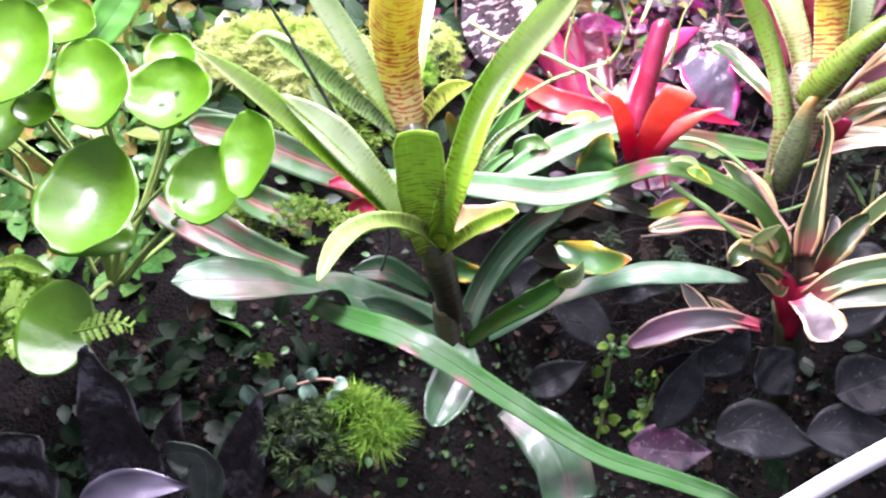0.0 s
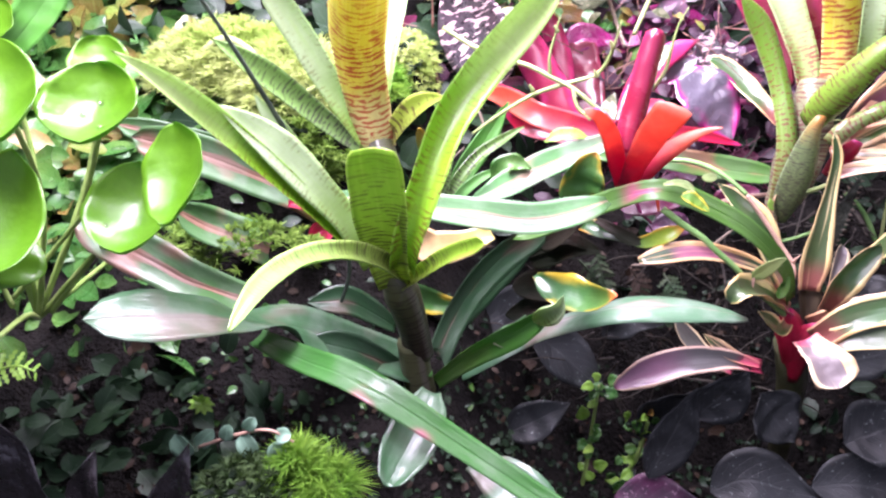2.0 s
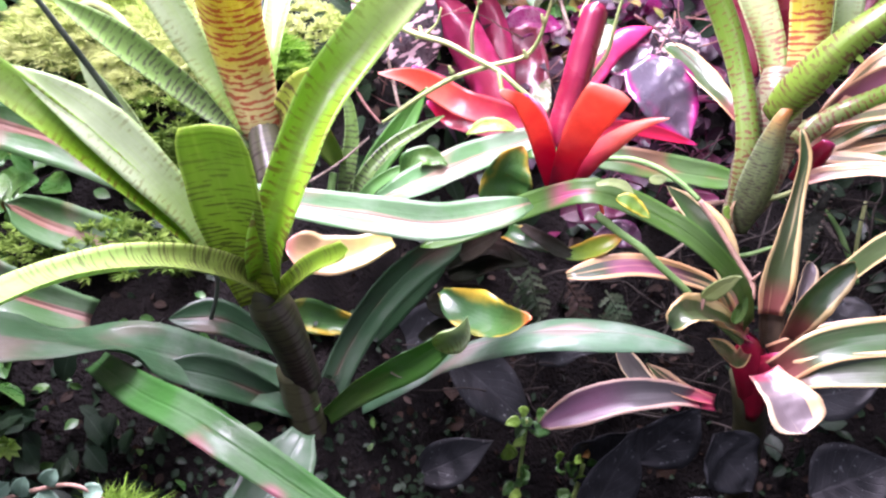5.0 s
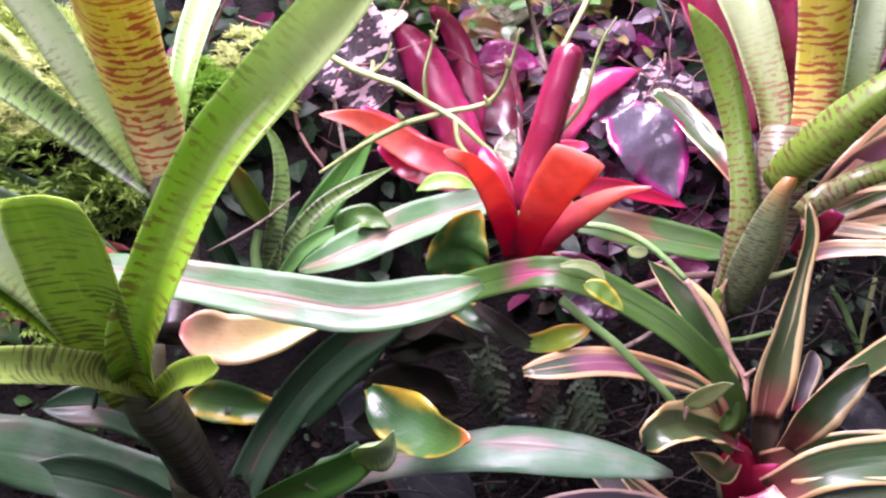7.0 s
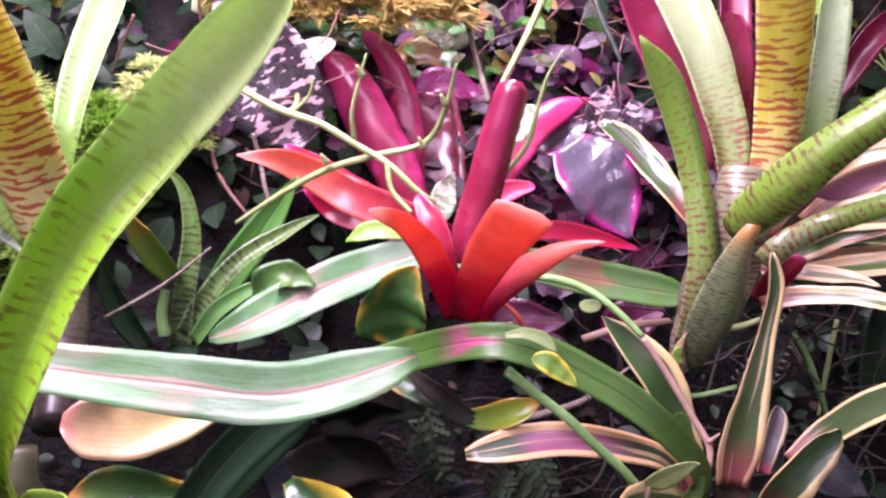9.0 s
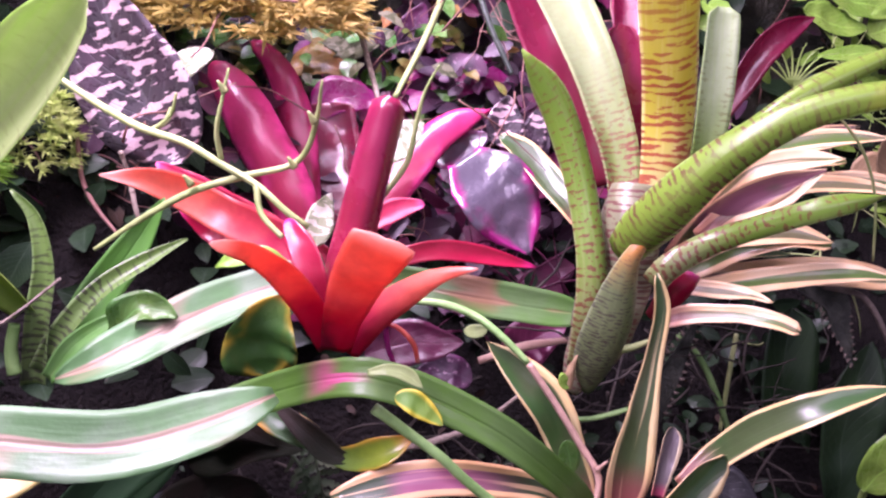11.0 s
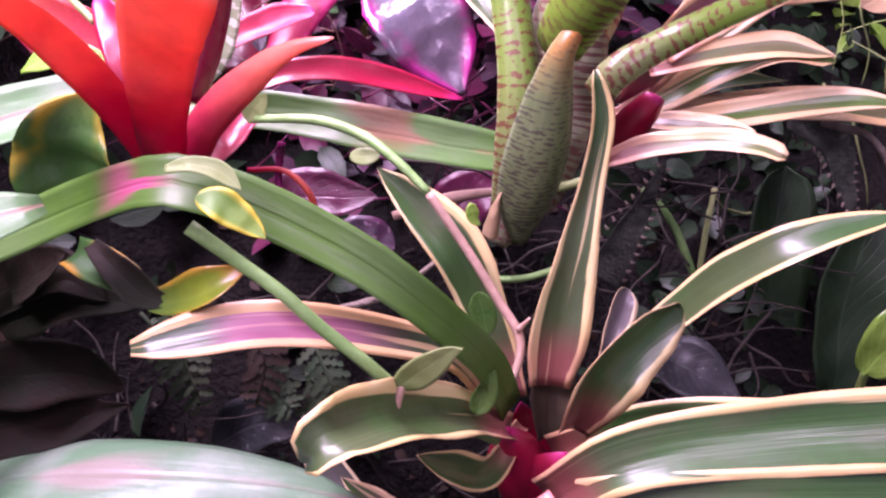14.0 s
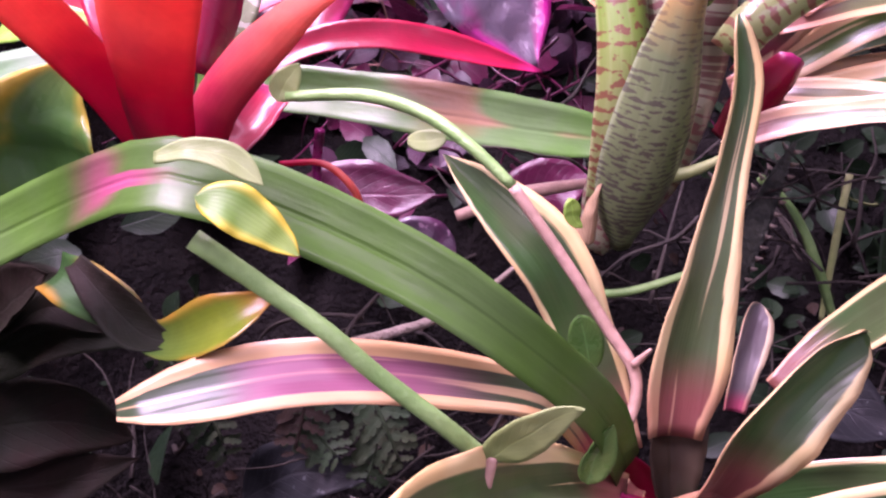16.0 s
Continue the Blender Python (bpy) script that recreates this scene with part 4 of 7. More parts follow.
L(vari, [(0.2030, 0.3750, 0.1100), (0.1920, 0.3600, 0.1080), (0.1800, 0.3500, 0.1190), (0.1710, 0.3450, 0.1270)], 0.0094, M_VARI, "blade", cup=0.3)
L(vari, [(0.1980, 0.3700, 0.1200), (0.1880, 0.3600, 0.1410), (0.1750, 0.3550, 0.1560), (0.1600, 0.3550, 0.1680), (0.1440, 0.3580, 0.1760), (0.1310, 0.3600, 0.1810), (0.1190, 0.3620, 0.1830), (0.1050, 0.3700, 0.1760), (0.0880, 0.3760, 0.1660), (0.0730, 0.3760, 0.1590), (0.0520, 0.3700, 0.1520)], 0.0114, M_STRAP_ARCH, "strap", cup=0.12, label="long arching green leaf with a pink band")
L(vari, [(0.1887, 0.3660, 0.0805), (0.1671, 0.3600, 0.0888), (0.1449, 0.3570, 0.0890), (0.1255, 0.3550, 0.0837), (0.1083, 0.3540, 0.0745)], 0.0163, M_VARI_LOW, "spoon", cup=0.25, prof=(0.5, 0.6, 0.85, 1, 0.95, 0.4))
L(vari, [(0.1866, 0.3620, 0.0841), (0.1717, 0.3640, 0.0887), (0.1614, 0.3660, 0.0951), (0.1554, 0.3680, 0.0997)], 0.0079, M_VARI_FLUSH, "blade", cup=0.3)
L(vari, [(0.1750, 0.3680, 0.0764), (0.1611, 0.3750, 0.0819), (0.1531, 0.3800, 0.0888), (0.1444, 0.3850, 0.0997)], 0.0116, M_VARI_SILVER, "blade", cup=0.3)
L(vari, [(0.1970, 0.3450, 0.1110), (0.2010, 0.3300, 0.1090), (0.2060, 0.3200, 0.1000)], 0.0244, M_VARI_SILVER, "spoon", cup=0.2)
L(vari, [(0.2050, 0.3500, 0.1080), (0.2200, 0.3450, 0.1250), (0.2520, 0.3400, 0.1350), (0.3090, 0.3300, 0.1470)], 0.0184, M_VARI, "strap", cup=0.2)
L(vari, [(0.2050, 0.3500, 0.1050), (0.2200, 0.3400, 0.1160), (0.2490, 0.3300, 0.1250), (0.3070, 0.3200, 0.1330)], 0.0162, M_VARI, "strap", cup=0.2)

# ---- red bromeliad ----
red = thing("red_bromeliad", (0.1090, 0.4000, 0.1640), "orange-red bromeliad urn with flared pointed leaves", "bromeliad")
L(red, [(0.1117, 0.4250, 0.1893), (0.0919, 0.4400, 0.1906), (0.0722, 0.4580, 0.1920), (0.0570, 0.4620, 0.1986), (0.0428, 0.4580, 0.2052), (0.0277, 0.4560, 0.2067)], 0.0149, M_RED, "strap", cup=0.2, prof=(0.5, 0.9, 1, 0.95, 0.75, 0.12), face=(0, -0.9, 0.42))
L(red, [(0.0894, 0.4700, 0.1854), (0.0706, 0.4700, 0.1927), (0.0566, 0.4700, 0.2010), (0.0440, 0.4700, 0.2080)], 0.0097, M_ROSE, "strap", cup=0.2, prof=(0.6, 1, 0.9, 0.35))
L(red, [(0.0992, 0.4500, 0.1778), (0.0840, 0.4600, 0.1799), (0.0641, 0.4700, 0.1816), (0.0521, 0.4700, 0.1903)], 0.0130, M_CRIMSON, "strap", cup=0.2, prof=(0.7, 1, 0.9, 0.3))
L(red, [(0.1179, 0.4300, 0.1764), (0.1338, 0.4400, 0.1844), (0.1514, 0.4500, 0.1851), (0.1714, 0.4560, 0.1811), (0.1943, 0.4620, 0.1745)], 0.0088, M_CRIMSON, "strap", cup=0.18, prof=(0.5, 0.75, 0.95, 1, 0.75, 0.2))
L(red, [(0.1174, 0.4500, 0.1898), (0.1256, 0.4550, 0.1938), (0.1352, 0.4600, 0.1976), (0.1453, 0.4610, 0.2000)], 0.0095, M_ROSE, "strap", cup=0.2, prof=(0.6, 0.9, 1, 0.4))
L(red, [(0.1130, 0.4120, 0.1850), (0.1173, 0.4170, 0.2010), (0.1208, 0.4210, 0.2191), (0.1238, 0.4240, 0.2334), (0.1273, 0.4270, 0.2471)], 0.0145, M_WINE, "strap", cup=-0.34, prof=(0.95, 1, 1, 0.95, 0.92, 0.9, 0.85), label="tall channelled wine-red leaf")
L(red, [(0.1090, 0.4020, 0.1758), (0.1053, 0.4020, 0.1897), (0.1011, 0.4070, 0.2007), (0.0954, 0.4150, 0.2083)], 0.0094, M_CRIMSON, "strap", cup=0.12, prof=(0.7, 0.9, 1, 0.95, 0.4))
L(red, [(0.1110, 0.3980, 0.1720), (0.1042, 0.3900, 0.1890), (0.0971, 0.3780, 0.2049), (0.0898, 0.3670, 0.2158), (0.0845, 0.3620, 0.2196), (0.0805, 0.3580, 0.2223)], 0.0094, M_RED, "strap", cup=0.1, prof=(0.9, 1, 1, 0.95, 0.7, 0.35), wave=0.03)
L(red, [(0.1159, 0.3960, 0.1722), (0.1225, 0.3900, 0.1861), (0.1326, 0.3860, 0.1978), (0.1423, 0.3820, 0.2057), (0.1514, 0.3790, 0.2088)], 0.0099, M_RED, "strap", cup=-0.2, prof=(0.9, 1, 1, 0.85, 0.5, 0.12))
L(red, [(0.1124, 0.3930, 0.1733), (0.1144, 0.3820, 0.1925), (0.1181, 0.3720, 0.2088), (0.1231, 0.3620, 0.2237)], 0.0178, M_RED, "strap", cup=-0.08, prof=(0.55, 0.64, 0.75, 0.88, 1, 1))
L(red, [(0.1182, 0.4150, 0.1666), (0.1237, 0.4200, 0.1728), (0.1276, 0.4280, 0.1776)], 0.0097, M_CRIMSON, "strap", cup=0.2)

pink = thing("magenta_bromeliad", (0.1090, 0.5000, 0.1860), "magenta and wine bromeliad with upright leaves", "bromeliad")
L(pink, [(0.1144, 0.5300, 0.1635), (0.1110, 0.5400, 0.1827), (0.1090, 0.5500, 0.1993), (0.1070, 0.5600, 0.2162)], 0.0299, M_PLUM, "strap", cup=0.2, prof=(0.8, 1, 1, 0.8))
L(pink, [(0.1000, 0.5250, 0.1704), (0.0962, 0.5330, 0.1923), (0.0913, 0.5420, 0.2164), (0.0827, 0.5480, 0.2340), (0.0712, 0.5520, 0.2444)], 0.0166, M_PINK, "strap", cup=-0.2, prof=(0.7, 0.9, 1, 0.95, 0.75, 0.4))
L(pink, [(0.1010, 0.5050, 0.1672), (0.0894, 0.5120, 0.1879), (0.0768, 0.5200, 0.2078), (0.0655, 0.5280, 0.2251), (0.0553, 0.5350, 0.2357)], 0.0240, M_PINK, "strap", cup=-0.22, prof=(0.7, 0.9, 1, 1, 0.85, 0.45))
L(pink, [(0.1304, 0.5050, 0.1737), (0.1398, 0.5130, 0.1927), (0.1522, 0.5220, 0.2080), (0.1667, 0.5300, 0.2182), (0.1832, 0.5365, 0.2232)], 0.0185, M_PINK, "strap", cup=-0.12, prof=(0.6, 0.85, 1, 0.9, 0.7, 0.12))

# ---- tall banded bromeliad ----
tall = thing("banded_bromeliad", (0.2000, 0.4200, 0.1380), "tall banded bromeliad with a mottled sheathed stalk", "bromeliad", "banded bromeliads")
tube("stalk", tall, [(0.2010, 0.4190, 0.1424), (0.2050, 0.4220, 0.1507), (0.2105, 0.4250, 0.1611), (0.2134, 0.4280, 0.1727), (0.2158, 0.4300, 0.1835), (0.2168, 0.4310, 0.1968), (0.2174, 0.4330, 0.2093), (0.2184, 0.4370, 0.2188)], [0.0030, 0.0081, 0.0114, 0.0127, 0.0130, 0.0124, 0.0107, 0.0082], M_BAND_TRUNK, "mottled green stalk of clasping leaf sheaths", sides=24, n=44)
L(tall, [(0.1977, 0.4130, 0.1478), (0.1976, 0.4120, 0.1567), (0.1988, 0.4120, 0.1626)], 0.0053, M_DEAD, "taper", cup=-0.5, wave=0.12, name="dry_sheath", label="dry brown sheath at the foot")
tube("offset_stem", tall, [(0.2050, 0.4220, 0.1555), (0.2110, 0.4180, 0.1605), (0.2190, 0.4140, 0.1645), (0.2260, 0.4130, 0.1685)], [0.0018, 0.0016, 0.0014, 0.0009], M_VINE, "short pale green side stem")
L(tall, [(0.2167, 0.4700, 0.2079), (0.2100, 0.4800, 0.2308), (0.1956, 0.4900, 0.2576), (0.1805, 0.5000, 0.2836)], 0.0216, M_PLUM, "strap", cup=0.25, prof=(0.5, 0.8, 1, 1, 0.8))
L(tall, [(0.2298, 0.4700, 0.2158), (0.2286, 0.4800, 0.2390), (0.2271, 0.4900, 0.2623), (0.2248, 0.5000, 0.2876)], 0.0143, M_WINE, "strap", cup=0.25)
L(tall, [(0.2576, 0.4700, 0.2293), (0.2707, 0.4750, 0.2521), (0.2835, 0.4800, 0.2703), (0.3025, 0.4850, 0.2807)], 0.0137, M_PLUM, "blade", cup=0.25)
L(tall, [(0.2499, 0.4500, 0.2161), (0.2515, 0.4550, 0.2395), (0.2519, 0.4600, 0.2621), (0.2518, 0.4650, 0.2821)], 0.0149, M_SILVER, "strap", cup=0.2, prof=(0.75, 0.85, 0.95, 1, 1, 0.98, 0.9))
L(tall, [(0.2147, 0.4250, 0.1992), (0.2161, 0.4370, 0.2100), (0.2152, 0.4460, 0.2245), (0.2105, 0.4550, 0.2412), (0.2032, 0.4650, 0.2597), (0.1919, 0.4800, 0.2817), (0.1808, 0.4900, 0.3003)], 0.0202, M_BAND_PLAIN, "strap", cup=0.25, prof=(0.55, 0.65, 0.75, 0.85, 0.95, 1, 1, 0.9))
L(tall, [(0.2352, 0.4400, 0.2186), (0.2469, 0.4400, 0.2312), (0.2637, 0.4400, 0.2449), (0.2841, 0.4400, 0.2607), (0.3191, 0.4400, 0.2794)], 0.0095, M_BAND_YTIP, "blade", cup=-0.25)
L(tall, [(0.2202, 0.4240, 0.1998), (0.2244, 0.4280, 0.2103), (0.2278, 0.4330, 0.2269), (0.2271, 0.4360, 0.2465), (0.2222, 0.4340, 0.2678), (0.2161, 0.4300, 0.2875), (0.2092, 0.4240, 0.3052)], 0.0222, M_BAND_GOLD, "strap", cup=-0.32, prof=(0.55, 0.7, 0.85, 0.93, 0.97, 1, 1, 0.9), label="golden leaf with red-brown crossbands")
L(tall, [(0.2021, 0.4165, 0.1540), (0.2017, 0.4125, 0.1715), (0.2016, 0.4140, 0.1863), (0.2003, 0.4200, 0.2007), (0.1976, 0.4290, 0.2162), (0.1922, 0.4360, 0.2323), (0.1839, 0.4400, 0.2487), (0.1709, 0.4400, 0.2637)], 0.0123, M_BAND_SPOT, "blade", cup=-0.25, prof=(0.75, 0.95, 1, 0.95, 0.92, 0.95, 1, 0.9, 0.15))
L(tall, [(0.2070, 0.4100, 0.2021), (0.2095, 0.4000, 0.2162), (0.2142, 0.3940, 0.2280), (0.2209, 0.3900, 0.2395), (0.2290, 0.3860, 0.2500), (0.2394, 0.3820, 0.2590), (0.2517, 0.3770, 0.2659), (0.2690, 0.3700, 0.2715)], 0.0170, M_BAND_YTIP, "strap", cup=-0.32, prof=(0.8, 1, 1, 0.88, 0.78, 0.68, 0.6, 0.55, 0.4), label="long arching banded leaf")
L(tall, [(0.2216, 0.4120, 0.1910), (0.2262, 0.4110, 0.1991), (0.2393, 0.4120, 0.2080), (0.2518, 0.4016, 0.2195), (0.2629, 0.3912, 0.2292), (0.2823, 0.3912, 0.2337)], 0.0093, M_BAND_SPOT, "blade", cup=-0.25, prof=(1, 1, 0.95, 0.95, 0.95, 0.9, 0.75, 0.12))
L(tall, [(0.2070, 0.4165, 0.1445), (0.2065, 0.4105, 0.1589), (0.2067, 0.4065, 0.1726), (0.2066, 0.4040, 0.1849), (0.2068, 0.4025, 0.1961), (0.2082, 0.4018, 0.2056), (0.2139, 0.4040, 0.2135)], 0.0191, M_BAND_TIP, "strap", cup=-0.3, prof=(0.35, 0.70, 0.94, 1, 0.92, 0.76, 0.55, 0.34, 0.20), label="clasping sheath leaf with an orange tip")

# ---- variegated bromeliad behind ----
vback = thing("variegated_bromeliad", (0.2510, 0.4550, 0.1570), "pink and cream striped bromeliad beside the tall stalk", "bromeliad", "variegated bromeliads")
L(vback, [(0.2448, 0.4550, 0.1726), (0.2605, 0.4550, 0.1807), (0.2732, 0.4500, 0.1909), (0.2874, 0.4400, 0.2004), (0.3022, 0.4350, 0.1994)], 0.0110, M_VARI_PINK, "blade", cup=0.22, prof=(0.6, 0.9, 1, 1, 0.9, 0.5), wave=0.05)
L(vback, [(0.2436, 0.4520, 0.1727), (0.2649, 0.4500, 0.1734), (0.2907, 0.4450, 0.1806), (0.3149, 0.4380, 0.1870), (0.3346, 0.4350, 0.1865)], 0.0106, M_VARI_PINK, "blade", cup=0.22, prof=(0.5, 0.8, 1, 1, 0.8, 0.2), wave=0.05)
L(vback, [(0.2345, 0.4300, 0.1667), (0.2450, 0.4250, 0.1729), (0.2566, 0.4150, 0.1784), (0.2658, 0.4050, 0.1812), (0.2734, 0.4000, 0.1798)], 0.0080, M_VARI_PINK, "blade", cup=0.25, prof=(0.7, 1, 0.95, 0.95, 0.9, 0.8), wave=0.05)
L(vback, [(0.2472, 0.4550, 0.1727), (0.2572, 0.4450, 0.1751), (0.2712, 0.4350, 0.1778), (0.2775, 0.4250, 0.1792)], 0.0075, M_VARI_PINK, "blade", cup=0.22, prof=(0.7, 1, 0.9, 0.2), wave=0.05)
L(vback, [(0.2486, 0.4600, 0.1756), (0.2574, 0.4550, 0.1944), (0.2642, 0.4500, 0.2075), (0.2799, 0.4450, 0.2204), (0.2949, 0.4400, 0.2284)], 0.0165, M_VARI_FLUSH, "blade", cup=0.22, prof=(0.5, 0.8, 1, 0.9, 0.65, 0.1), wave=0.05)
L(vback, [(0.2520, 0.4650, 0.1813), (0.2671, 0.4650, 0.2047), (0.2842, 0.4650, 0.2178), (0.2993, 0.4600, 0.2262), (0.3132, 0.4550, 0.2284)], 0.0107, M_VARI_PINK, "blade", cup=0.22, prof=(0.5, 0.8, 1, 0.9, 0.3), wave=0.05)
L(vback, [(0.2585, 0.4700, 0.1846), (0.2757, 0.4700, 0.2109), (0.2926, 0.4700, 0.2253), (0.3104, 0.4650, 0.2337), (0.3329, 0.4600, 0.2376)], 0.0085, M_VARI_PINK, "blade", cup=0.22, prof=(0.5, 0.8, 1, 0.8, 0.1), wave=0.05)
L(vback, [(0.2631, 0.4750, 0.1854), (0.2812, 0.4750, 0.2095), (0.2977, 0.4750, 0.2267), (0.3137, 0.4750, 0.2350), (0.3297, 0.4750, 0.2391)], 0.0096, M_VARI_FLUSH, "blade", cup=0.22, prof=(0.5, 0.9, 1, 0.8, 0.2), wave=0.05)
L(vback, [(0.2531, 0.4600, 0.1783), (0.2780, 0.4600, 0.2020), (0.2941, 0.4550, 0.2162), (0.3176, 0.4500, 0.2200), (0.3414, 0.4450, 0.2180)], 0.0077, M_VARI_PINK, "blade", cup=0.22, prof=(0.5, 0.9, 1, 0.9, 0.3), wave=0.05)
L(vback, [(0.2522, 0.4600, 0.1704), (0.2725, 0.4600, 0.1828), (0.2866, 0.4550, 0.1880), (0.2988, 0.4500, 0.1893)], 0.0080, M_VARI, "blade", cup=0.22, prof=(0.6, 1, 0.8, 0.1), wave=0.05)
L(vback, [(0.2179, 0.4700, 0.1857), (0.2107, 0.4800, 0.1943), (0.2018, 0.5000, 0.2040), (0.1941, 0.5100, 0.2110), (0.1844, 0.5160, 0.2154)], 0.0145, M_VARI, "blade", cup=0.22, prof=(0.5, 0.8, 1, 0.95, 0.45), wave=0.05)
L(vback, [(0.2385, 0.4380, 0.1637), (0.2418, 0.4360, 0.1716), (0.2447, 0.4340, 0.1793), (0.2477, 0.4320, 0.1867)], 0.0121, M_CRIMSON, "blade", cup=-0.3, prof=(0.8, 1, 1, 0.6), label="red inner leaf base")

# ---- background straps ----
strap = thing("strap_bromeliad", (0.1190, 0.4600, 0.1630), "green strap-leaved bromeliad behind the red one", "bromeliad")
L(strap, [(0.1050, 0.4550, 0.1710), (0.1330, 0.4550, 0.1690), (0.1670, 0.4500, 0.1660), (0.2140, 0.4500, 0.1590)], 0.0164, M_STRAP_RIM, "strap", cup=0.18)
L(strap, [(0.1086, 0.4250, 0.1871), (0.0950, 0.4200, 0.1838), (0.0775, 0.4120, 0.1800), (0.0568, 0.3995, 0.1741), (0.0437, 0.3870, 0.1716), (0.0310, 0.3870, 0.1655)], 0.0166, M_STRAP_GLARE, "strap", cup=0.15, prof=(0.7, 0.9, 1, 1, 0.9, 0.35), face=(0, -0.6, 0.8))
L(strap, [(0.0900, 0.4020, 0.1590), (0.0890, 0.3980, 0.1710), (0.0910, 0.3970, 0.1810), (0.0960, 0.4000, 0.1890)], 0.0240, M_YELLOW_RIM, "ovate", cup=0.25, wave=0.05, label="dark green leaf with a yellow and orange rim")

# ---- round-leaved plant ----
round_plant = thing("round_leaved_plant", (-0.1730, 0.3300, 0.1290), "glossy bright-green plant with round leaves on thin stalks", "plant")


DISCS = []


def disc(centre, width, length, lean, face, foot, cup=0.26, bow=(0.004, 0.012, 0.004), prof=None, lie=0.72):
    """A round leaf, tilted up to the light, with its stalk."""
    c = Vector(centre)
    u = Vector((lean[0], lie, math.sqrt(1 - lie * lie))).normalized()
    f = Vector((face[0], -math.sqrt(1 - lie * lie), lie)).normalized()
    n = length * 1.06
    pts = [c - u * n / 2 + f * n * 0.10, c - u * n * 0.17 - f * n * 0.03, c + u * n * 0.17 - f * n * 0.04, c + u * n / 2 + f * n * 0.05]
    blade = L(round_plant, pts, width, M_DISC, "disc", cup=cup, face=face, wave=0.03, n=48, across=14, prof=prof)
    DISCS.append((blade, c, u, f, n))
    tube("leaf_stalk", blade, [foot, (c + Vector(foot)) / 2 + Vector(bow), c - f * (0.0055 + cup * width * 0.42)], [0.0013, 0.0012, 0.0011], M_STEM, origin=round_plant)


FOOT = (-0.1740, 0.3300, 0.1260)
disc((-0.1660, 0.2700, 0.2600), 0.0380, 0.0465, (0.2, 0.3, 0.9), (0.2, -0.8, 0.5), FOOT)
disc((-0.1380, 0.2800, 0.2460), 0.0330, 0.0419, (-0.35, 0.3, 0.9), (0.1, -0.8, 0.55), FOOT)
disc((-0.1150, 0.3000, 0.2370), 0.0406, 0.0341, (0, 0.3, 0.9), (0, -0.75, 0.6), FOOT)
disc((-0.1390, 0.2600, 0.2070), 0.0399, 0.0499, (0.1, 0.2, 0.95), (0.1, -0.8, 0.55), FOOT, 0.2, prof=(0.3, 0.8, 0.98, 1, 0.9, 0.62, 0.12))
disc((-0.1000, 0.2850, 0.2010), 0.0364, 0.0364, (0, 0.2, 0.9), (0, -0.8, 0.6), FOOT)
disc((-0.0750, 0.2680, 0.2210), 0.0287, 0.0371, (-0.15, 0.2, 0.95), (-0.4, -0.8, 0.45), FOOT, 0.2, (0.0, 0.05, -0.01), (0.25, 0.7, 0.88, 1, 0.97, 0.75, 0.3))
disc((-0.1610, 0.2500, 0.1510), 0.0316, 0.0389, (0.15, 0.2, 0.95), (0.2, -0.9, 0.4), FOOT, 0.05, lie=0.65)

disc((-0.1695, 0.3350, 0.2611), 0.0297, 0.0238, (0.3, 0.4, 0.8), (0.1, -0.6, 0.75), FOOT)
disc((-0.1580, 0.2700, 0.2390), 0.0179, 0.0153, (0.1, 0.3, 0.9), (0.1, -0.6, 0.7), FOOT)
disc((-0.1230, 0.3300, 0.2460), 0.0255, 0.0255, (-0.3, 0.3, 0.9), (0.2, -0.8, 0.5), FOOT)
disc((-0.1800, 0.2800, 0.2320), 0.0244, 0.0352, (0, 0.3, 0.9), (0.2, -0.8, 0.5), FOOT)
disc((-0.1460, 0.2650, 0.1880), 0.0390, 0.0208, (0, 0.6, 0.5), (0, -0.9, 0.2), FOOT, -0.1)


def drop(leaf, at, size):
    """A flat water drop lying on a round leaf."""
    bm = bmesh.new()
    bmesh.ops.create_uvsphere(bm, u_segments=12, v_segments=8, radius=size)
    for q in bm.verts:
        q.co.z *= 0.5
    bmesh.ops.transform(bm, matrix=Matrix.Rotation(radians(44), 4, "X"), verts=bm.verts)
    me = bpy.data.meshes.new("water_drop")
    bm.to_mesh(me)
    bm.free()
    me.polygons.foreach_set("use_smooth", [True] * len(me.polygons))
    me.materials.append(M_WATER)
    ob = add("water_drop", me, leaf)
    ob.location = Vector(at) - round_plant.location
    return ob


for a, b in (((-0.1850, 0.2800, 0.2110), (-0.1650, 0.3000, 0.1490)), ((-0.1880, 0.2900, 0.2200), (-0.1950, 0.3100, 0.1710)), ((-0.1130, 0.3100, 0.1910), (-0.1670, 0.3300, 0.1290)), ((-0.1260, 0.3100, 0.1940), (-0.1840, 0.3300, 0.1360))):
    tube("leaf_stalk", round_plant, [b, (Vector(a) + Vector(b)) / 2 + Vector((0.003, 0.006, 0.004)), a], [0.0012, 0.0011, 0.0010], M_STEM)
drops = random.Random(21)
for blade, c, u, f, n in (DISCS[2], DISCS[2], DISCS[2], DISCS[4]):
    side = u.cross(f)
    place = c + u * n * drops.uniform(-0.3, 0.2) + side * n * drops.uniform(-0.25, 0.25)
    meet, spot, nor, _ = blade.ray_cast(place + f * 0.03 - round_plant.location, -f)
    if meet:
        drop(blade, spot + round_plant.location, drops.uniform(0.0009, 0.0019))
L(round_plant, [(-0.1680, 0.3400, 0.2470), (-0.1560, 0.3450, 0.2600), (-0.1430, 0.3500, 0.2770)], 0.0180, M_STRAP_LIME, "strap", cup=0.2, label="plain green blade")

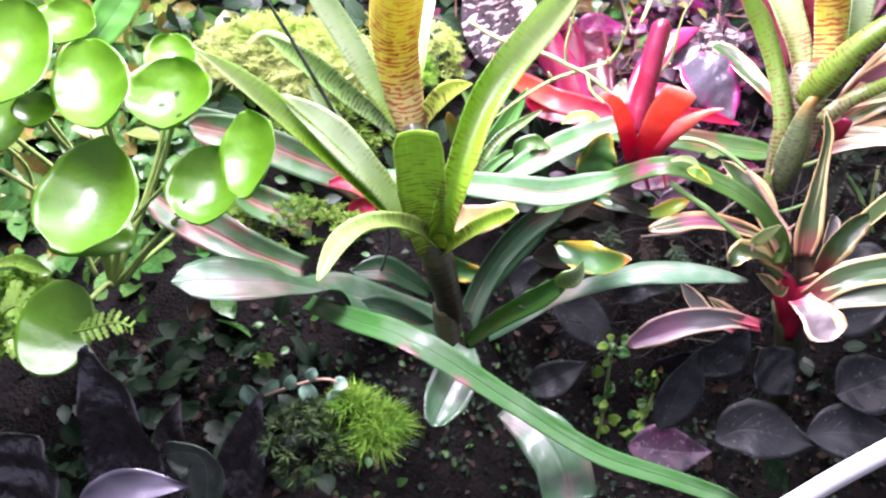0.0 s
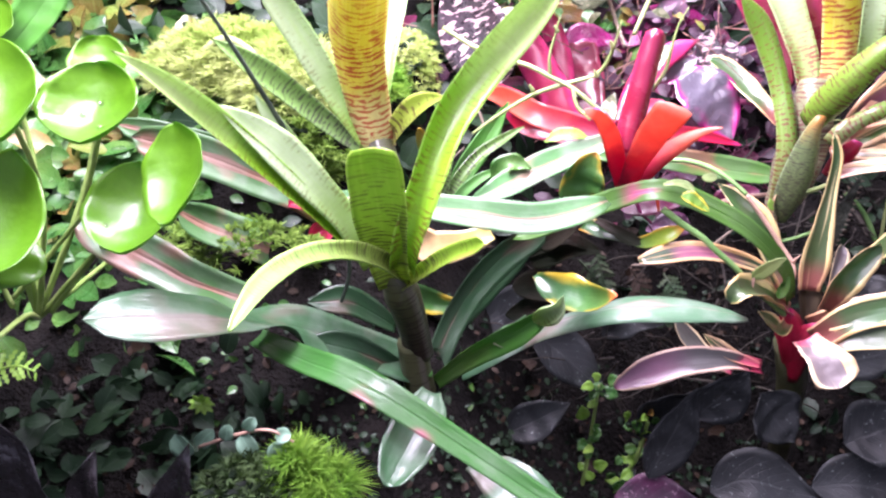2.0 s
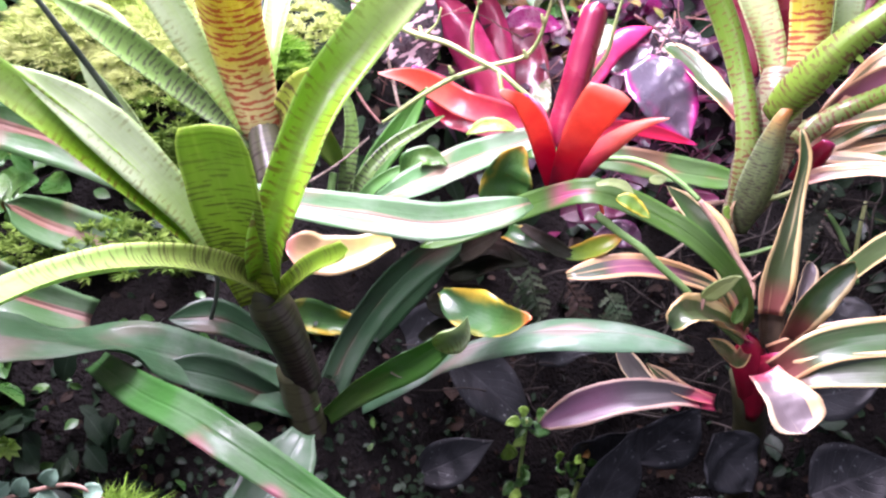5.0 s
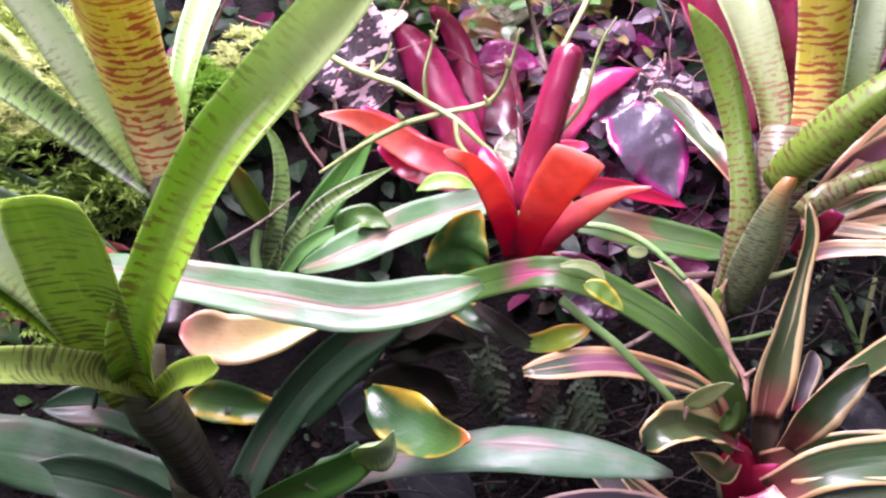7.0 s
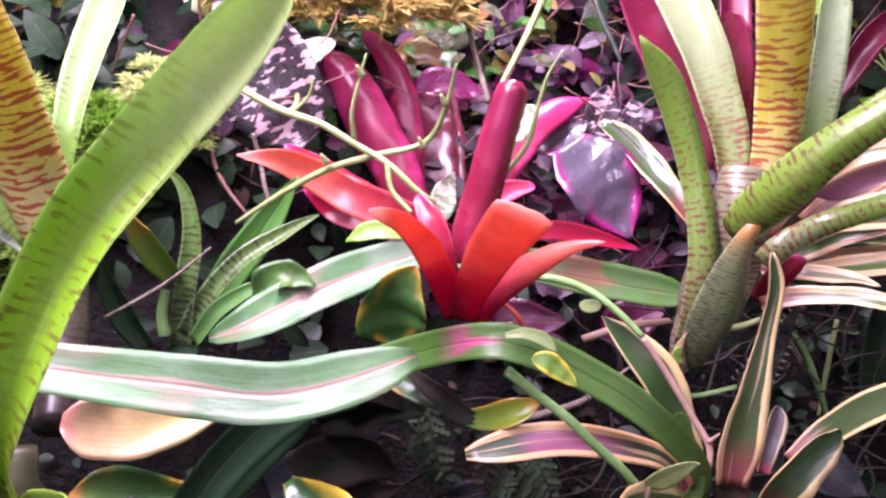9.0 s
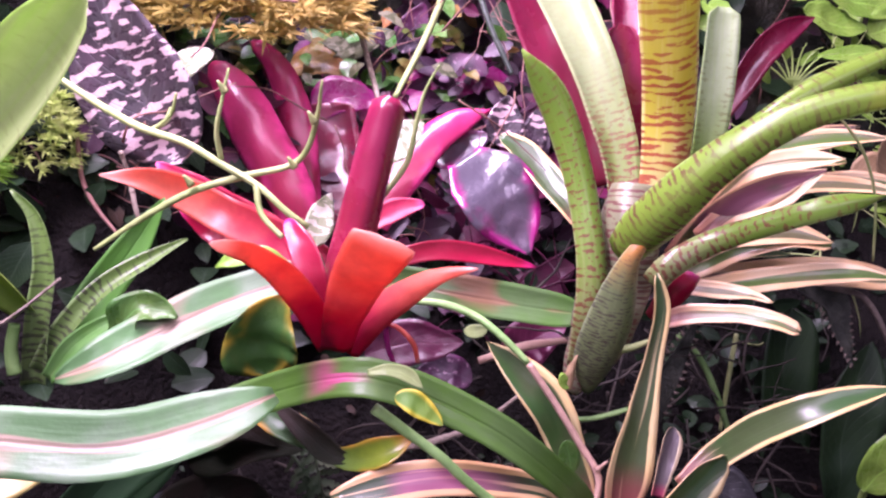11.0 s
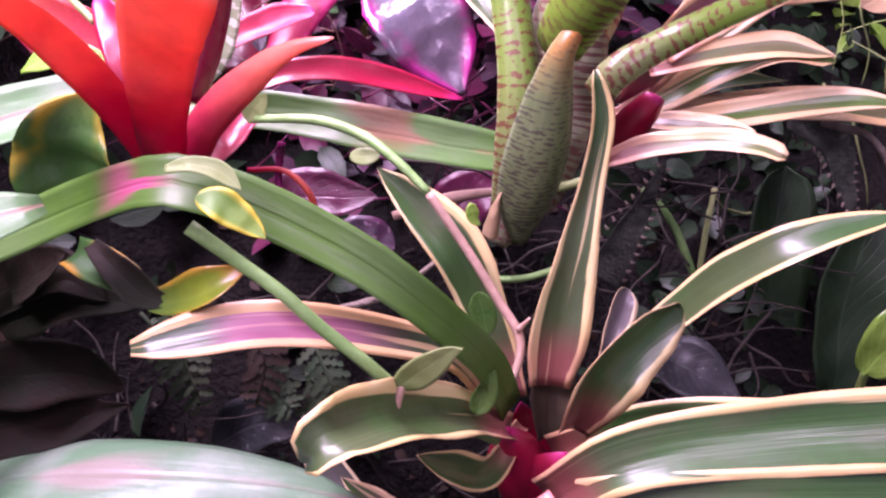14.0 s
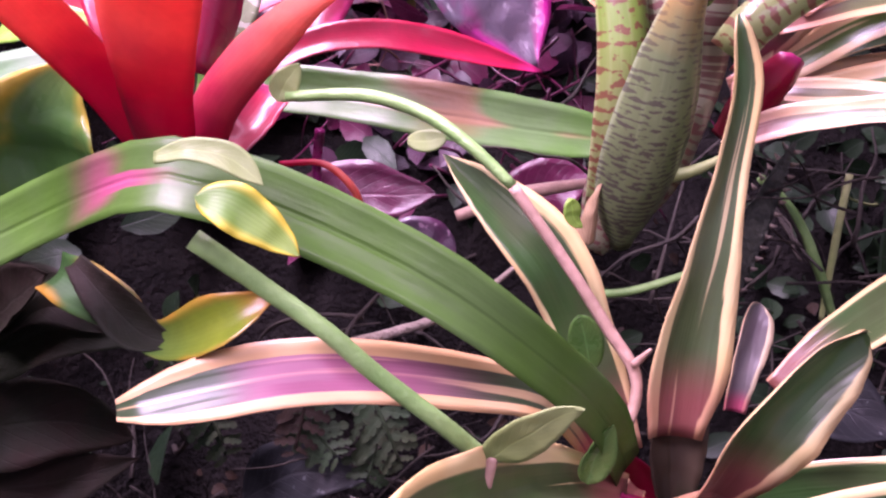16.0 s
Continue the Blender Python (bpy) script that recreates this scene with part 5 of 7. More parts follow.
# ---- climbing and trailing vines ----
vine = thing("climbing_vine", (0.0320, 0.4300, 0.1900), "pale green climbing vine with small nodes over the red bromeliad", "vine")
tube("stem", vine, [(0.0320, 0.4300, 0.1890), (0.0480, 0.4300, 0.2010), (0.0640, 0.4300, 0.2110), (0.0800, 0.4300, 0.2170), (0.0950, 0.4280, 0.2220), (0.1010, 0.4250, 0.2290), (0.1040, 0.4200, 0.2420), (0.1050, 0.4150, 0.2530)], [0.0007, 0.0010, 0.0012, 0.0012, 0.0010, 0.0009, 0.0004], M_VINE, n=40)
tube("stem", vine, [(0.0150, 0.4550, 0.2420), (0.0300, 0.4500, 0.2340), (0.0460, 0.4400, 0.2290), (0.0610, 0.4350, 0.2260), (0.0730, 0.4300, 0.2210), (0.0850, 0.4250, 0.2160), (0.0950, 0.4200, 0.2090), (0.1020, 0.4200, 0.2040)], [0.0012, 0.0014, 0.0012, 0.0011], M_VINE, n=40)
tube("shoot", vine, [(0.0730, 0.4320, 0.2220), (0.0720, 0.4300, 0.2320), (0.0740, 0.4300, 0.2430), (0.0760, 0.4300, 0.2520)], [0.0010, 0.0007, 0.0004], M_VINE)
tube("shoot", vine, [(0.0850, 0.4250, 0.2160), (0.0870, 0.4200, 0.2080), (0.0940, 0.4150, 0.2020)], [0.0012, 0.0010, 0.0009], M_VINE)
tube("shoot", vine, [(0.1270, 0.4300, 0.2130), (0.1340, 0.4300, 0.2250), (0.1360, 0.4300, 0.2380), (0.1380, 0.4300, 0.2490), (0.1420, 0.4300, 0.2580)], [0.0010, 0.0010, 0.0007, 0.0003], M_VINE)
tube("shoot", vine, [(0.0500, 0.4400, 0.2280), (0.0560, 0.4400, 0.2340), (0.0580, 0.4400, 0.2410)], [0.0008, 0.0006, 0.0005], M_VINE)
for q in ((0.0970, 0.4240, 0.2230), (0.0750, 0.4280, 0.2450), (0.0640, 0.4280, 0.2140), (0.1030, 0.4200, 0.2390)):
    tube("node", vine, [q, (q[0] - 0.002, q[1] - 0.0015, q[2] + 0.0035)], [0.0014, 0.0004], M_VINE, n=5)
L(vine, [(0.1047, 0.4240, 0.1954), (0.1054, 0.4270, 0.2018), (0.1066, 0.4300, 0.2064), (0.1092, 0.4320, 0.2123)], 0.0098, M_MOTTLE_PALE, "ovate", cup=0.12)
L(vine, [(0.1159, 0.4340, 0.1831), (0.1192, 0.4380, 0.1950), (0.1225, 0.4400, 0.2047), (0.1237, 0.4430, 0.2123)], 0.0109, M_MOTTLE_PALE, "ovate", cup=0.12)
L(vine, [(0.1265, 0.4530, 0.2194), (0.1324, 0.4530, 0.2259), (0.1415, 0.4530, 0.2339)], 0.0147, M_MOTTLE_PALE, "ovate", cup=0.12)
L(vine, [(0.0612, 0.5030, 0.2456), (0.0527, 0.5000, 0.2415), (0.0423, 0.4980, 0.2337), (0.0322, 0.4965, 0.2250)], 0.0123, M_MOTTLE_PALE, "ovate", cup=0.12, label="pale green leaf blotched with cream")
tube("leaf_stalk", vine, [(0.0469, 0.4500, 0.2254), (0.0482, 0.4700, 0.2241), (0.0469, 0.4900, 0.2258), (0.0454, 0.4985, 0.2299)], [0.0009, 0.0010, 0.0011, 0.0009], M_VINE, "", n=16)

trail = thing("trailing_vine", (0.1220, 0.3650, 0.1720), "fleshy green trailing vine with small oval leaves", "vine")
tube("stem", trail, [(0.1230, 0.3620, 0.1730), (0.1330, 0.3600, 0.1660), (0.1420, 0.3560, 0.1610), (0.1490, 0.3540, 0.1550), (0.1590, 0.3520, 0.1470), (0.1690, 0.3540, 0.1360), (0.1810, 0.3580, 0.1260), (0.1940, 0.3650, 0.1140)], [0.0017, 0.0015, 0.0015, 0.0015, 0.0015, 0.0017], M_VINE_GREEN, n=40)
tube("stem", trail, [(0.1310, 0.4200, 0.1780), (0.1470, 0.4150, 0.1800), (0.1590, 0.4100, 0.1780), (0.1680, 0.4020, 0.1740), (0.1760, 0.3960, 0.1680)], [0.0011, 0.0014, 0.0014, 0.0011], M_VINE_GREEN)
tube("stem", trail, [(0.1760, 0.3960, 0.1680), (0.1870, 0.3900, 0.1540), (0.1950, 0.3850, 0.1430), (0.2010, 0.3800, 0.1340), (0.1990, 0.3750, 0.1250), (0.1940, 0.3700, 0.1160)], [0.0012, 0.0012, 0.0013, 0.0012, 0.0009], M_VINE_PINK, n=36)
L(trail, [(0.1269, 0.3500, 0.1846), (0.1307, 0.3490, 0.1841), (0.1346, 0.3480, 0.1820), (0.1377, 0.3470, 0.1799), (0.1397, 0.3460, 0.1784)], 0.0066, M_YLEAF, "ovate", cup=0.15)
L(trail, [(0.1660, 0.3480, 0.1430), (0.1710, 0.3450, 0.1500), (0.1750, 0.3430, 0.1550), (0.1780, 0.3420, 0.1570)], 0.0077, M_VINE_LEAF, "ovate", cup=0.1, label="grey-green oval leaf")
L(trail, [(0.1870, 0.3600, 0.1260), (0.1880, 0.3600, 0.1320), (0.1900, 0.3600, 0.1390)], 0.0063, M_CREEPER, "ovate", cup=0.3)
L(trail, [(0.1930, 0.3840, 0.1330), (0.1910, 0.3840, 0.1400), (0.1890, 0.3840, 0.1460)], 0.0074, M_CREEPER, "disc", cup=0.05)
L(trail, [(0.1290, 0.4200, 0.1770), (0.1310, 0.4200, 0.1810), (0.1340, 0.4200, 0.1850)], 0.0063, M_VINE_LEAF, "ovate", cup=0.1)
L(trail, [(0.1560, 0.4100, 0.1720), (0.1600, 0.4100, 0.1720), (0.1640, 0.4100, 0.1730)], 0.0052, M_VINE_LEAF, "disc", cup=0.1)
L(trail, [(0.1860, 0.3900, 0.1680), (0.1870, 0.3900, 0.1640), (0.1890, 0.3900, 0.1620)], 0.0037, M_LIME, "ovate", cup=0.1)
tube("thorn", trail, [(0.1670, 0.3480, 0.1440), (0.1660, 0.3460, 0.1400), (0.1660, 0.3450, 0.1360)], [0.0011, 0.0010, 0.0004], M_VINE_PINK, n=8)
tube("thorn", trail, [(0.2000, 0.3800, 0.1370), (0.2020, 0.3780, 0.1420)], [0.0009, 0.0003], M_VINE_PINK, n=5)
L(trail, [(0.1204, 0.3580, 0.1867), (0.1254, 0.3570, 0.1883), (0.1304, 0.3560, 0.1875), (0.1347, 0.3540, 0.1847)], 0.0042, M_VINE_LEAF, "blade", cup=0.2)

# ---- bits round the red bromeliad ----
twig = tagged(tube("twig", None, [(0.1270, 0.4200, 0.1140), (0.1440, 0.4250, 0.1130), (0.1560, 0.4300, 0.1130), (0.1730, 0.4350, 0.1170), (0.1910, 0.4400, 0.1300)], [0.0006, 0.0015, 0.0013, 0.0006], M_TWIG, n=30, bumps=0.25), "bare grey-brown twig lying over dark soil", "twig")
sprout = thing("red_sprout", (0.1390, 0.4550, 0.1510), "curled orange-red sprout on magenta stems", "sprout")
tube("shoot", sprout, [(0.1240, 0.4600, 0.1480), (0.1360, 0.4550, 0.1500), (0.1440, 0.4500, 0.1450), (0.1470, 0.4500, 0.1360)], [0.0008, 0.0009, 0.0011, 0.0009], M_RED)
tube("stem", sprout, [(0.1350, 0.4600, 0.1580), (0.1340, 0.4580, 0.1450), (0.1370, 0.4550, 0.1340), (0.1450, 0.4550, 0.1260)], [0.0014, 0.0012, 0.0008], M_MAGENTA_LEAF)
purple = thing("purple_leaved_plant", (0.1470, 0.4600, 0.1280), "low plant with broad purple and magenta leaves", "plant")
L(purple, [(0.1260, 0.4600, 0.1330), (0.1430, 0.4600, 0.1390), (0.1560, 0.4600, 0.1390), (0.1670, 0.4600, 0.1400)], 0.0206, M_MAGENTA_SMALL, "ovate", cup=0.15)
L(purple, [(0.1920, 0.4750, 0.1220), (0.2020, 0.4750, 0.1340), (0.2160, 0.4750, 0.1410)], 0.0232, M_MAGENTA_SMALL, "ovate", cup=0.15)
L(purple, [(0.1750, 0.4700, 0.1150), (0.1630, 0.4700, 0.1190), (0.1460, 0.4700, 0.1140)], 0.0168, M_PURPLE_DARK, "ovate", cup=0.15)
folded = thing("folded_leaf_plant", (0.0950, 0.3850, 0.1590), "dark green folded leaf with a yellow rim", "leaf")
L(folded, [(0.0904, 0.3900, 0.1521), (0.1047, 0.3780, 0.1520), (0.1150, 0.3660, 0.1530), (0.1266, 0.3588, 0.1611), (0.1351, 0.3605, 0.1650)], 0.0080, M_LIME_TIPPED, "blade", cup=0.3, prof=(1.0, 1.25, 1.05, 0.7, 0.95, 1.1, 0.2), label="dark green leaf with a hooked lime tip")
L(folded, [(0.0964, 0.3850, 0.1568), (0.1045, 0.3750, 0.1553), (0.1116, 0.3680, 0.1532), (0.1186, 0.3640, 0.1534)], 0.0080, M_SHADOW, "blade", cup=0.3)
# shade under the big leaves is put into these leaf colours
gloom = thing("shade_darkened_plant", (0.0750, 0.4000, 0.1000), "broad leaves coloured brown-black to give deep shade over peat", "plant")
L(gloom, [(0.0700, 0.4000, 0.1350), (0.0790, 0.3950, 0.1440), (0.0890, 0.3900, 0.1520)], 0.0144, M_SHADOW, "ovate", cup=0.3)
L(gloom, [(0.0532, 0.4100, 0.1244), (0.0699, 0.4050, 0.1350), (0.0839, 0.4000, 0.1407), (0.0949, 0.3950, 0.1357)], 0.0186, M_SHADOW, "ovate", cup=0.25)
L(gloom, [(0.0354, 0.4200, 0.0681), (0.0568, 0.4150, 0.0856), (0.0747, 0.4100, 0.0979), (0.0945, 0.4050, 0.1045)], 0.0261, M_DARK, "pointed", cup=0.2)
L(gloom, [(0.2588, 0.4200, 0.1039), (0.2673, 0.4100, 0.1037), (0.2824, 0.4000, 0.0991)], 0.0214, M_DARK, "pointed", cup=0.2)
L(gloom, [(0.1141, 0.4200, 0.0653), (0.1300, 0.4150, 0.0789), (0.1487, 0.4100, 0.0802)], 0.0190, M_DARK, "pointed", cup=0.2)
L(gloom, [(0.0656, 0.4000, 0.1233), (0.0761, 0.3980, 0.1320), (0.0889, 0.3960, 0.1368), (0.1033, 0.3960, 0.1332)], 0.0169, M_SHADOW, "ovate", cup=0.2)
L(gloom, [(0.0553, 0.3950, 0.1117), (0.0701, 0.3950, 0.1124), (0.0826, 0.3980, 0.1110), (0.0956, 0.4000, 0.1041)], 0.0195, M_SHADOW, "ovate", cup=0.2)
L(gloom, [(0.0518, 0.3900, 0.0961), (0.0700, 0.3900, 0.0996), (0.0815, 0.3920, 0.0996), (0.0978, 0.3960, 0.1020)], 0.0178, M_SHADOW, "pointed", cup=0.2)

# ---- leaves of the back row ----
grey = thing("broad_leaved_plant", (0.1730, 0.4900, 0.1740), "plant with broad silvery grey-purple leaves", "plant")
L(grey, [(0.1673, 0.5080, 0.2062), (0.1782, 0.4960, 0.1975), (0.1888, 0.4910, 0.1847), (0.1982, 0.4878, 0.1692)], 0.0370, M_GREY, "pointed", cup=0.12, prof=(0.5, 0.95, 1, 0.7, 0.05), face=(-0.15, -0.62, 0.77))
L(grey, [(0.1536, 0.5300, 0.2005), (0.1679, 0.5300, 0.2048), (0.1819, 0.5300, 0.2130)], 0.0212, M_GREY, "ovate", cup=0.15)
L(grey, [(0.1420, 0.5900, 0.2093), (0.1630, 0.5970, 0.2214), (0.1865, 0.6030, 0.2282), (0.2115, 0.6076, 0.2242)], 0.0273, M_MAGENTA_LEAF, "ovate", cup=0.15)
L(grey, [(0.1004, 0.5600, 0.2103), (0.1123, 0.5650, 0.2189), (0.1347, 0.5700, 0.2160)], 0.0222, M_MAGENTA_LEAF, "ovate", cup=0.15)
L(grey, [(0.1072, 0.6000, 0.2302), (0.1244, 0.6000, 0.2418), (0.1411, 0.6000, 0.2483)], 0.0178, M_MOTTLE_OLIVE, "ovate", cup=0.15)
L(grey, [(0.0866, 0.5850, 0.2268), (0.1018, 0.5850, 0.2322), (0.1176, 0.5850, 0.2262)], 0.0177, M_RUSSET, "ovate", cup=0.15)
L(grey, [(0.1469, 0.6200, 0.2348), (0.1521, 0.6200, 0.2504), (0.1574, 0.6200, 0.2628)], 0.0186, M_PURPLE_DARK, "ovate", cup=0.15)
mottled = thing("mottled_leaf_plant", (0.0320, 0.4900, 0.2000), "plant with dark purple leaves marbled pale pink", "plant")
L(mottled, [(0.1981, 0.5500, 0.2017), (0.1954, 0.5550, 0.2133), (0.1965, 0.5600, 0.2266)], 0.0198, M_MOTTLE, "ovate", cup=0.1)
L(mottled, [(0.2071, 0.5500, 0.1993), (0.2113, 0.5550, 0.2100), (0.2125, 0.5600, 0.2205)], 0.0143, M_MOTTLE, "ovate", cup=0.1)
L(mottled, [(0.0510, 0.4850, 0.2040), (0.0390, 0.4850, 0.2250), (0.0280, 0.4880, 0.2470), (0.0220, 0.4900, 0.2730)], 0.0437, M_MOTTLE, "ovate", cup=0.12)
cluster = thing("young_bromeliads", (0.0190, 0.4200, 0.1590), "young green and banded bromeliad shoots", "bromeliad")
L(cluster, [(0.0149, 0.4130, 0.1468), (0.0164, 0.4180, 0.1671), (0.0184, 0.4230, 0.1859), (0.0155, 0.4270, 0.2008), (0.0088, 0.4280, 0.2095)], 0.0081, M_BAND_DEEP, "blade", cup=0.35, prof=(1, 1, 0.95, 0.85, 0.6, 0.25))
L(cluster, [(0.0176, 0.4250, 0.1465), (0.0282, 0.4320, 0.1662), (0.0401, 0.4380, 0.1838), (0.0523, 0.4440, 0.2036)], 0.0132, M_STRAP_LIME, "blade", cup=0.2, prof=(0.5, 0.9, 1, 0.8, 0.15))
L(cluster, [(0.0177, 0.4130, 0.1520), (0.0238, 0.4170, 0.1644), (0.0351, 0.4240, 0.1772), (0.0491, 0.4300, 0.1858), (0.0611, 0.4350, 0.1921)], 0.0078, M_BAND_DEEP, "blade", cup=0.4, prof=(1, 1, 0.95, 0.8, 0.2))
L(cluster, [(0.0206, 0.4100, 0.1512), (0.0292, 0.4120, 0.1632), (0.0399, 0.4150, 0.1701), (0.0506, 0.4180, 0.1745)], 0.0067, M_STRAP_LIME, "blade", cup=0.3, prof=(0.8, 1, 0.8, 0.1))
L(cluster, [(0.0129, 0.4180, 0.1713), (0.0088, 0.4120, 0.1831), (0.0061, 0.4080, 0.1915), (0.0036, 0.4040, 0.1996)], 0.0102, M_TIPPED, "blade", cup=0.4, prof=(0.7, 0.95, 1, 0.85, 0.4), wave=0.05)
L(cluster, [(0.0430, 0.4050, 0.1708), (0.0497, 0.4050, 0.1799), (0.0572, 0.4050, 0.1800), (0.0627, 0.4040, 0.1773)], 0.0116, M_CREEPER, "blade", cup=0.3, wave=0.12, prof=(0.3, 1, 0.95, 0.7, 0.15))
L(cluster, [(0.0718, 0.4250, 0.1861), (0.0799, 0.4250, 0.1905), (0.0878, 0.4250, 0.1910), (0.0961, 0.4250, 0.1888)], 0.0072, M_LIME, "blade", cup=0.15, prof=(0.15, 0.9, 1, 0.8, 0.1))
L(cluster, [(0.0047, 0.4100, 0.1475), (-0.0016, 0.4100, 0.1582), (-0.0066, 0.4100, 0.1710), (-0.0089, 0.4100, 0.1825)], 0.0097, M_STRAP_SHADE, "blade", cup=0.3, prof=(0.7, 1, 0.8, 0.1))
tube("stem", cluster, [(0.0105, 0.4100, 0.1529), (0.0095, 0.4120, 0.1606), (0.0106, 0.4140, 0.1688)], [0.0023, 0.0020, 0.0018], M_VINE_GREEN, "")
tube("stem", cluster, [(-0.0056, 0.4000, 0.1644), (0.0052, 0.4020, 0.1709), (0.0154, 0.4050, 0.1774), (0.0274, 0.4100, 0.1874)], [0.0005, 0.0006, 0.0005, 0.0004], M_TWIG, "")
tube("stem", cluster, [(0.0317, 0.4700, 0.2120), (0.0344, 0.4700, 0.2008), (0.0373, 0.4650, 0.1906), (0.0411, 0.4600, 0.1819)], [0.0008, 0.0010, 0.0009, 0.0007], M_TWIG, "")
tube("stem", cluster, [(0.0107, 0.4900, 0.2115), (0.0128, 0.4850, 0.1955), (0.0190, 0.4800, 0.1851), (0.0277, 0.4750, 0.1763)], [0.0009, 0.0010, 0.0009, 0.0007], M_STEM_BROWN, "")
L(big, [(0.0410, 0.3620, 0.1590), (0.0270, 0.3570, 0.1550), (0.0140, 0.3520, 0.1550), (0.0010, 0.3460, 0.1610)], 0.0174, M_PEACH, "blunt", cup=0.15, wave=0.05, label="bleached peach-coloured leaf")
L(big, [(0.0250, 0.3850, 0.1040), (0.0110, 0.3800, 0.1090), (-0.0000, 0.3750, 0.1140), (-0.0110, 0.3700, 0.1160)], 0.0173, M_YELLOW_RIM, "blade", cup=0.3, label="yellowing leaf")
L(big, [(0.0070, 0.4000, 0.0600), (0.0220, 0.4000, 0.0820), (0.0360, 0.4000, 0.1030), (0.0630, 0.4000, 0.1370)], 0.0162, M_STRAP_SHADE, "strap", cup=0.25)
L(big, [(0.0600, 0.3450, 0.1210), (0.0530, 0.3400, 0.1150), (0.0420, 0.3350, 0.1120)], 0.0119, M_STRAP_GLARE, "blade", cup=0.3)
edge_leaf = thing("pink_tipped_shoots", (0.2290, 0.4700, 0.1910), "red and green striped shoots behind the tall stalk", "plant")
L(edge_leaf, [(0.2300, 0.4700, 0.2160), (0.2230, 0.4750, 0.2490), (0.2180, 0.4800, 0.2720)], 0.0163, M_WINE, "strap", cup=0.2)
L(edge_leaf, [(0.2550, 0.4500, 0.1950), (0.2690, 0.4500, 0.2080), (0.2830, 0.4450, 0.2190), (0.2940, 0.4400, 0.2270)], 0.0156, M_VARI_PINK, "blade", cup=0.2)
L(edge_leaf, [(0.2570, 0.4600, 0.1960), (0.2710, 0.4550, 0.2200), (0.2830, 0.4500, 0.2280), (0.3050, 0.4450, 0.2320)], 0.0106, M_VARI_PINK, "blade", cup=0.2)
L(edge_leaf, [(0.2630, 0.4700, 0.1980), (0.2840, 0.4650, 0.2270), (0.3040, 0.4600, 0.2360), (0.3300, 0.4550, 0.2390)], 0.0091, M_VARI_PINK, "blade", cup=0.2)
L(edge_leaf, [(0.2510, 0.4500, 0.1900), (0.2710, 0.4450, 0.1980), (0.2870, 0.4400, 0.2020), (0.3030, 0.4350, 0.2010)], 0.0105, M_VARI_PINK, "blade", cup=0.2)
L(edge_leaf, [(0.2570, 0.4600, 0.1710), (0.2790, 0.4550, 0.1770), (0.3140, 0.4500, 0.1820), (0.3490, 0.4500, 0.1790)], 0.0129, M_VARI_PINK, "strap", cup=0.2)
L(edge_leaf, [(0.2910, 0.4700, 0.2100), (0.3180, 0.4650, 0.2170), (0.3350, 0.4600, 0.2180), (0.3570, 0.4550, 0.2140)], 0.0106, M_VARI_PINK, "blade", cup=0.2)

# ---- right hand corner ----
uprights = thing("dark_strap_plant", (0.3580, 0.4600, 0.0540), "dark green upright leaves in deep shade", "plant")
L(uprights, [(0.3430, 0.4700, 0.0390), (0.3370, 0.4750, 0.0840), (0.3330, 0.4800, 0.1170), (0.3340, 0.4900, 0.1460)], 0.0296, M_DARKGREEN, "strap", cup=0.2)
L(uprights, [(0.3610, 0.4500, 0.0560), (0.3560, 0.4550, 0.0920), (0.3570, 0.4600, 0.1170), (0.3660, 0.4700, 0.1390)], 0.0371, M_DARKGREEN, "blade", cup=0.2)
L(uprights, [(0.3990, 0.4600, 0.0950), (0.3910, 0.4650, 0.1170), (0.3770, 0.4700, 0.1430)], 0.0351, M_LITTER, "ovate", cup=0.2)
lime = thing("lime_leaf_plant", (0.3350, 0.4200, 0.0920), "bright green ribbed leaf near the ground", "leaf")
L(lime, [(0.3400, 0.4200, 0.0940), (0.3450, 0.4150, 0.1100), (0.3530, 0.4100, 0.1190), (0.3720, 0.4000, 0.1260)], 0.0249, M_LIME, "ovate", cup=0.2)
tube("leaf_stalk", lime, [(0.3410, 0.4200, 0.0950), (0.3510, 0.4300, 0.0740), (0.3730, 0.4500, 0.0330)], [0.0015, 0.0018], M_STEM)
succulent = thing("toothed_succulent", (0.2480, 0.4400, 0.1280), "dark ridged succulent with toothed leaf edges", "succulent")


def toothed(pts, width):
    L(succulent, pts, width, M_SUCCULENT, "taper", cup=0.35)
    line = spline(pts, 14)
    for i in range(1, 14):
        tan = (line[i + 1] - line[i - 1]).normalized()
        side = tan.cross(TOWARD).normalized()
        for sgn in (-1, 1):
            h = width * 0.5 * outline("taper", i / 14)
            p = line[i] + side * sgn * h * 0.95 + TOWARD * width * 0.12
            tube("tooth", succulent, [p, p + side * sgn * 0.0017 + tan * 0.001], [0.0008, 0.0002], M_TWIG, n=2, sides=5)


toothed([(0.2430, 0.4400, 0.1190), (0.2490, 0.4400, 0.1360), (0.2560, 0.4450, 0.1460), (0.2630, 0.4500, 0.1600)], 0.0153)
toothed([(0.3110, 0.4600, 0.1750), (0.3240, 0.4550, 0.1670), (0.3310, 0.4500, 0.1530), (0.3420, 0.4500, 0.1360)], 0.0181)
dry = thing("dry_stems", (0.3610, 0.4500, 0.1210), "dry tan leaves and thin bent stems", "dry leaves")
L(dry, [(0.3760, 0.5000, 0.2090), (0.3740, 0.5000, 0.2280), (0.3840, 0.5000, 0.2450)], 0.0309, M_DEAD, "ovate", cup=0.2)
L(dry, [(0.3520, 0.5000, 0.2080), (0.3650, 0.5000, 0.2140), (0.3830, 0.5000, 0.2070)], 0.0184, M_DEAD, "ovate", cup=0.2)
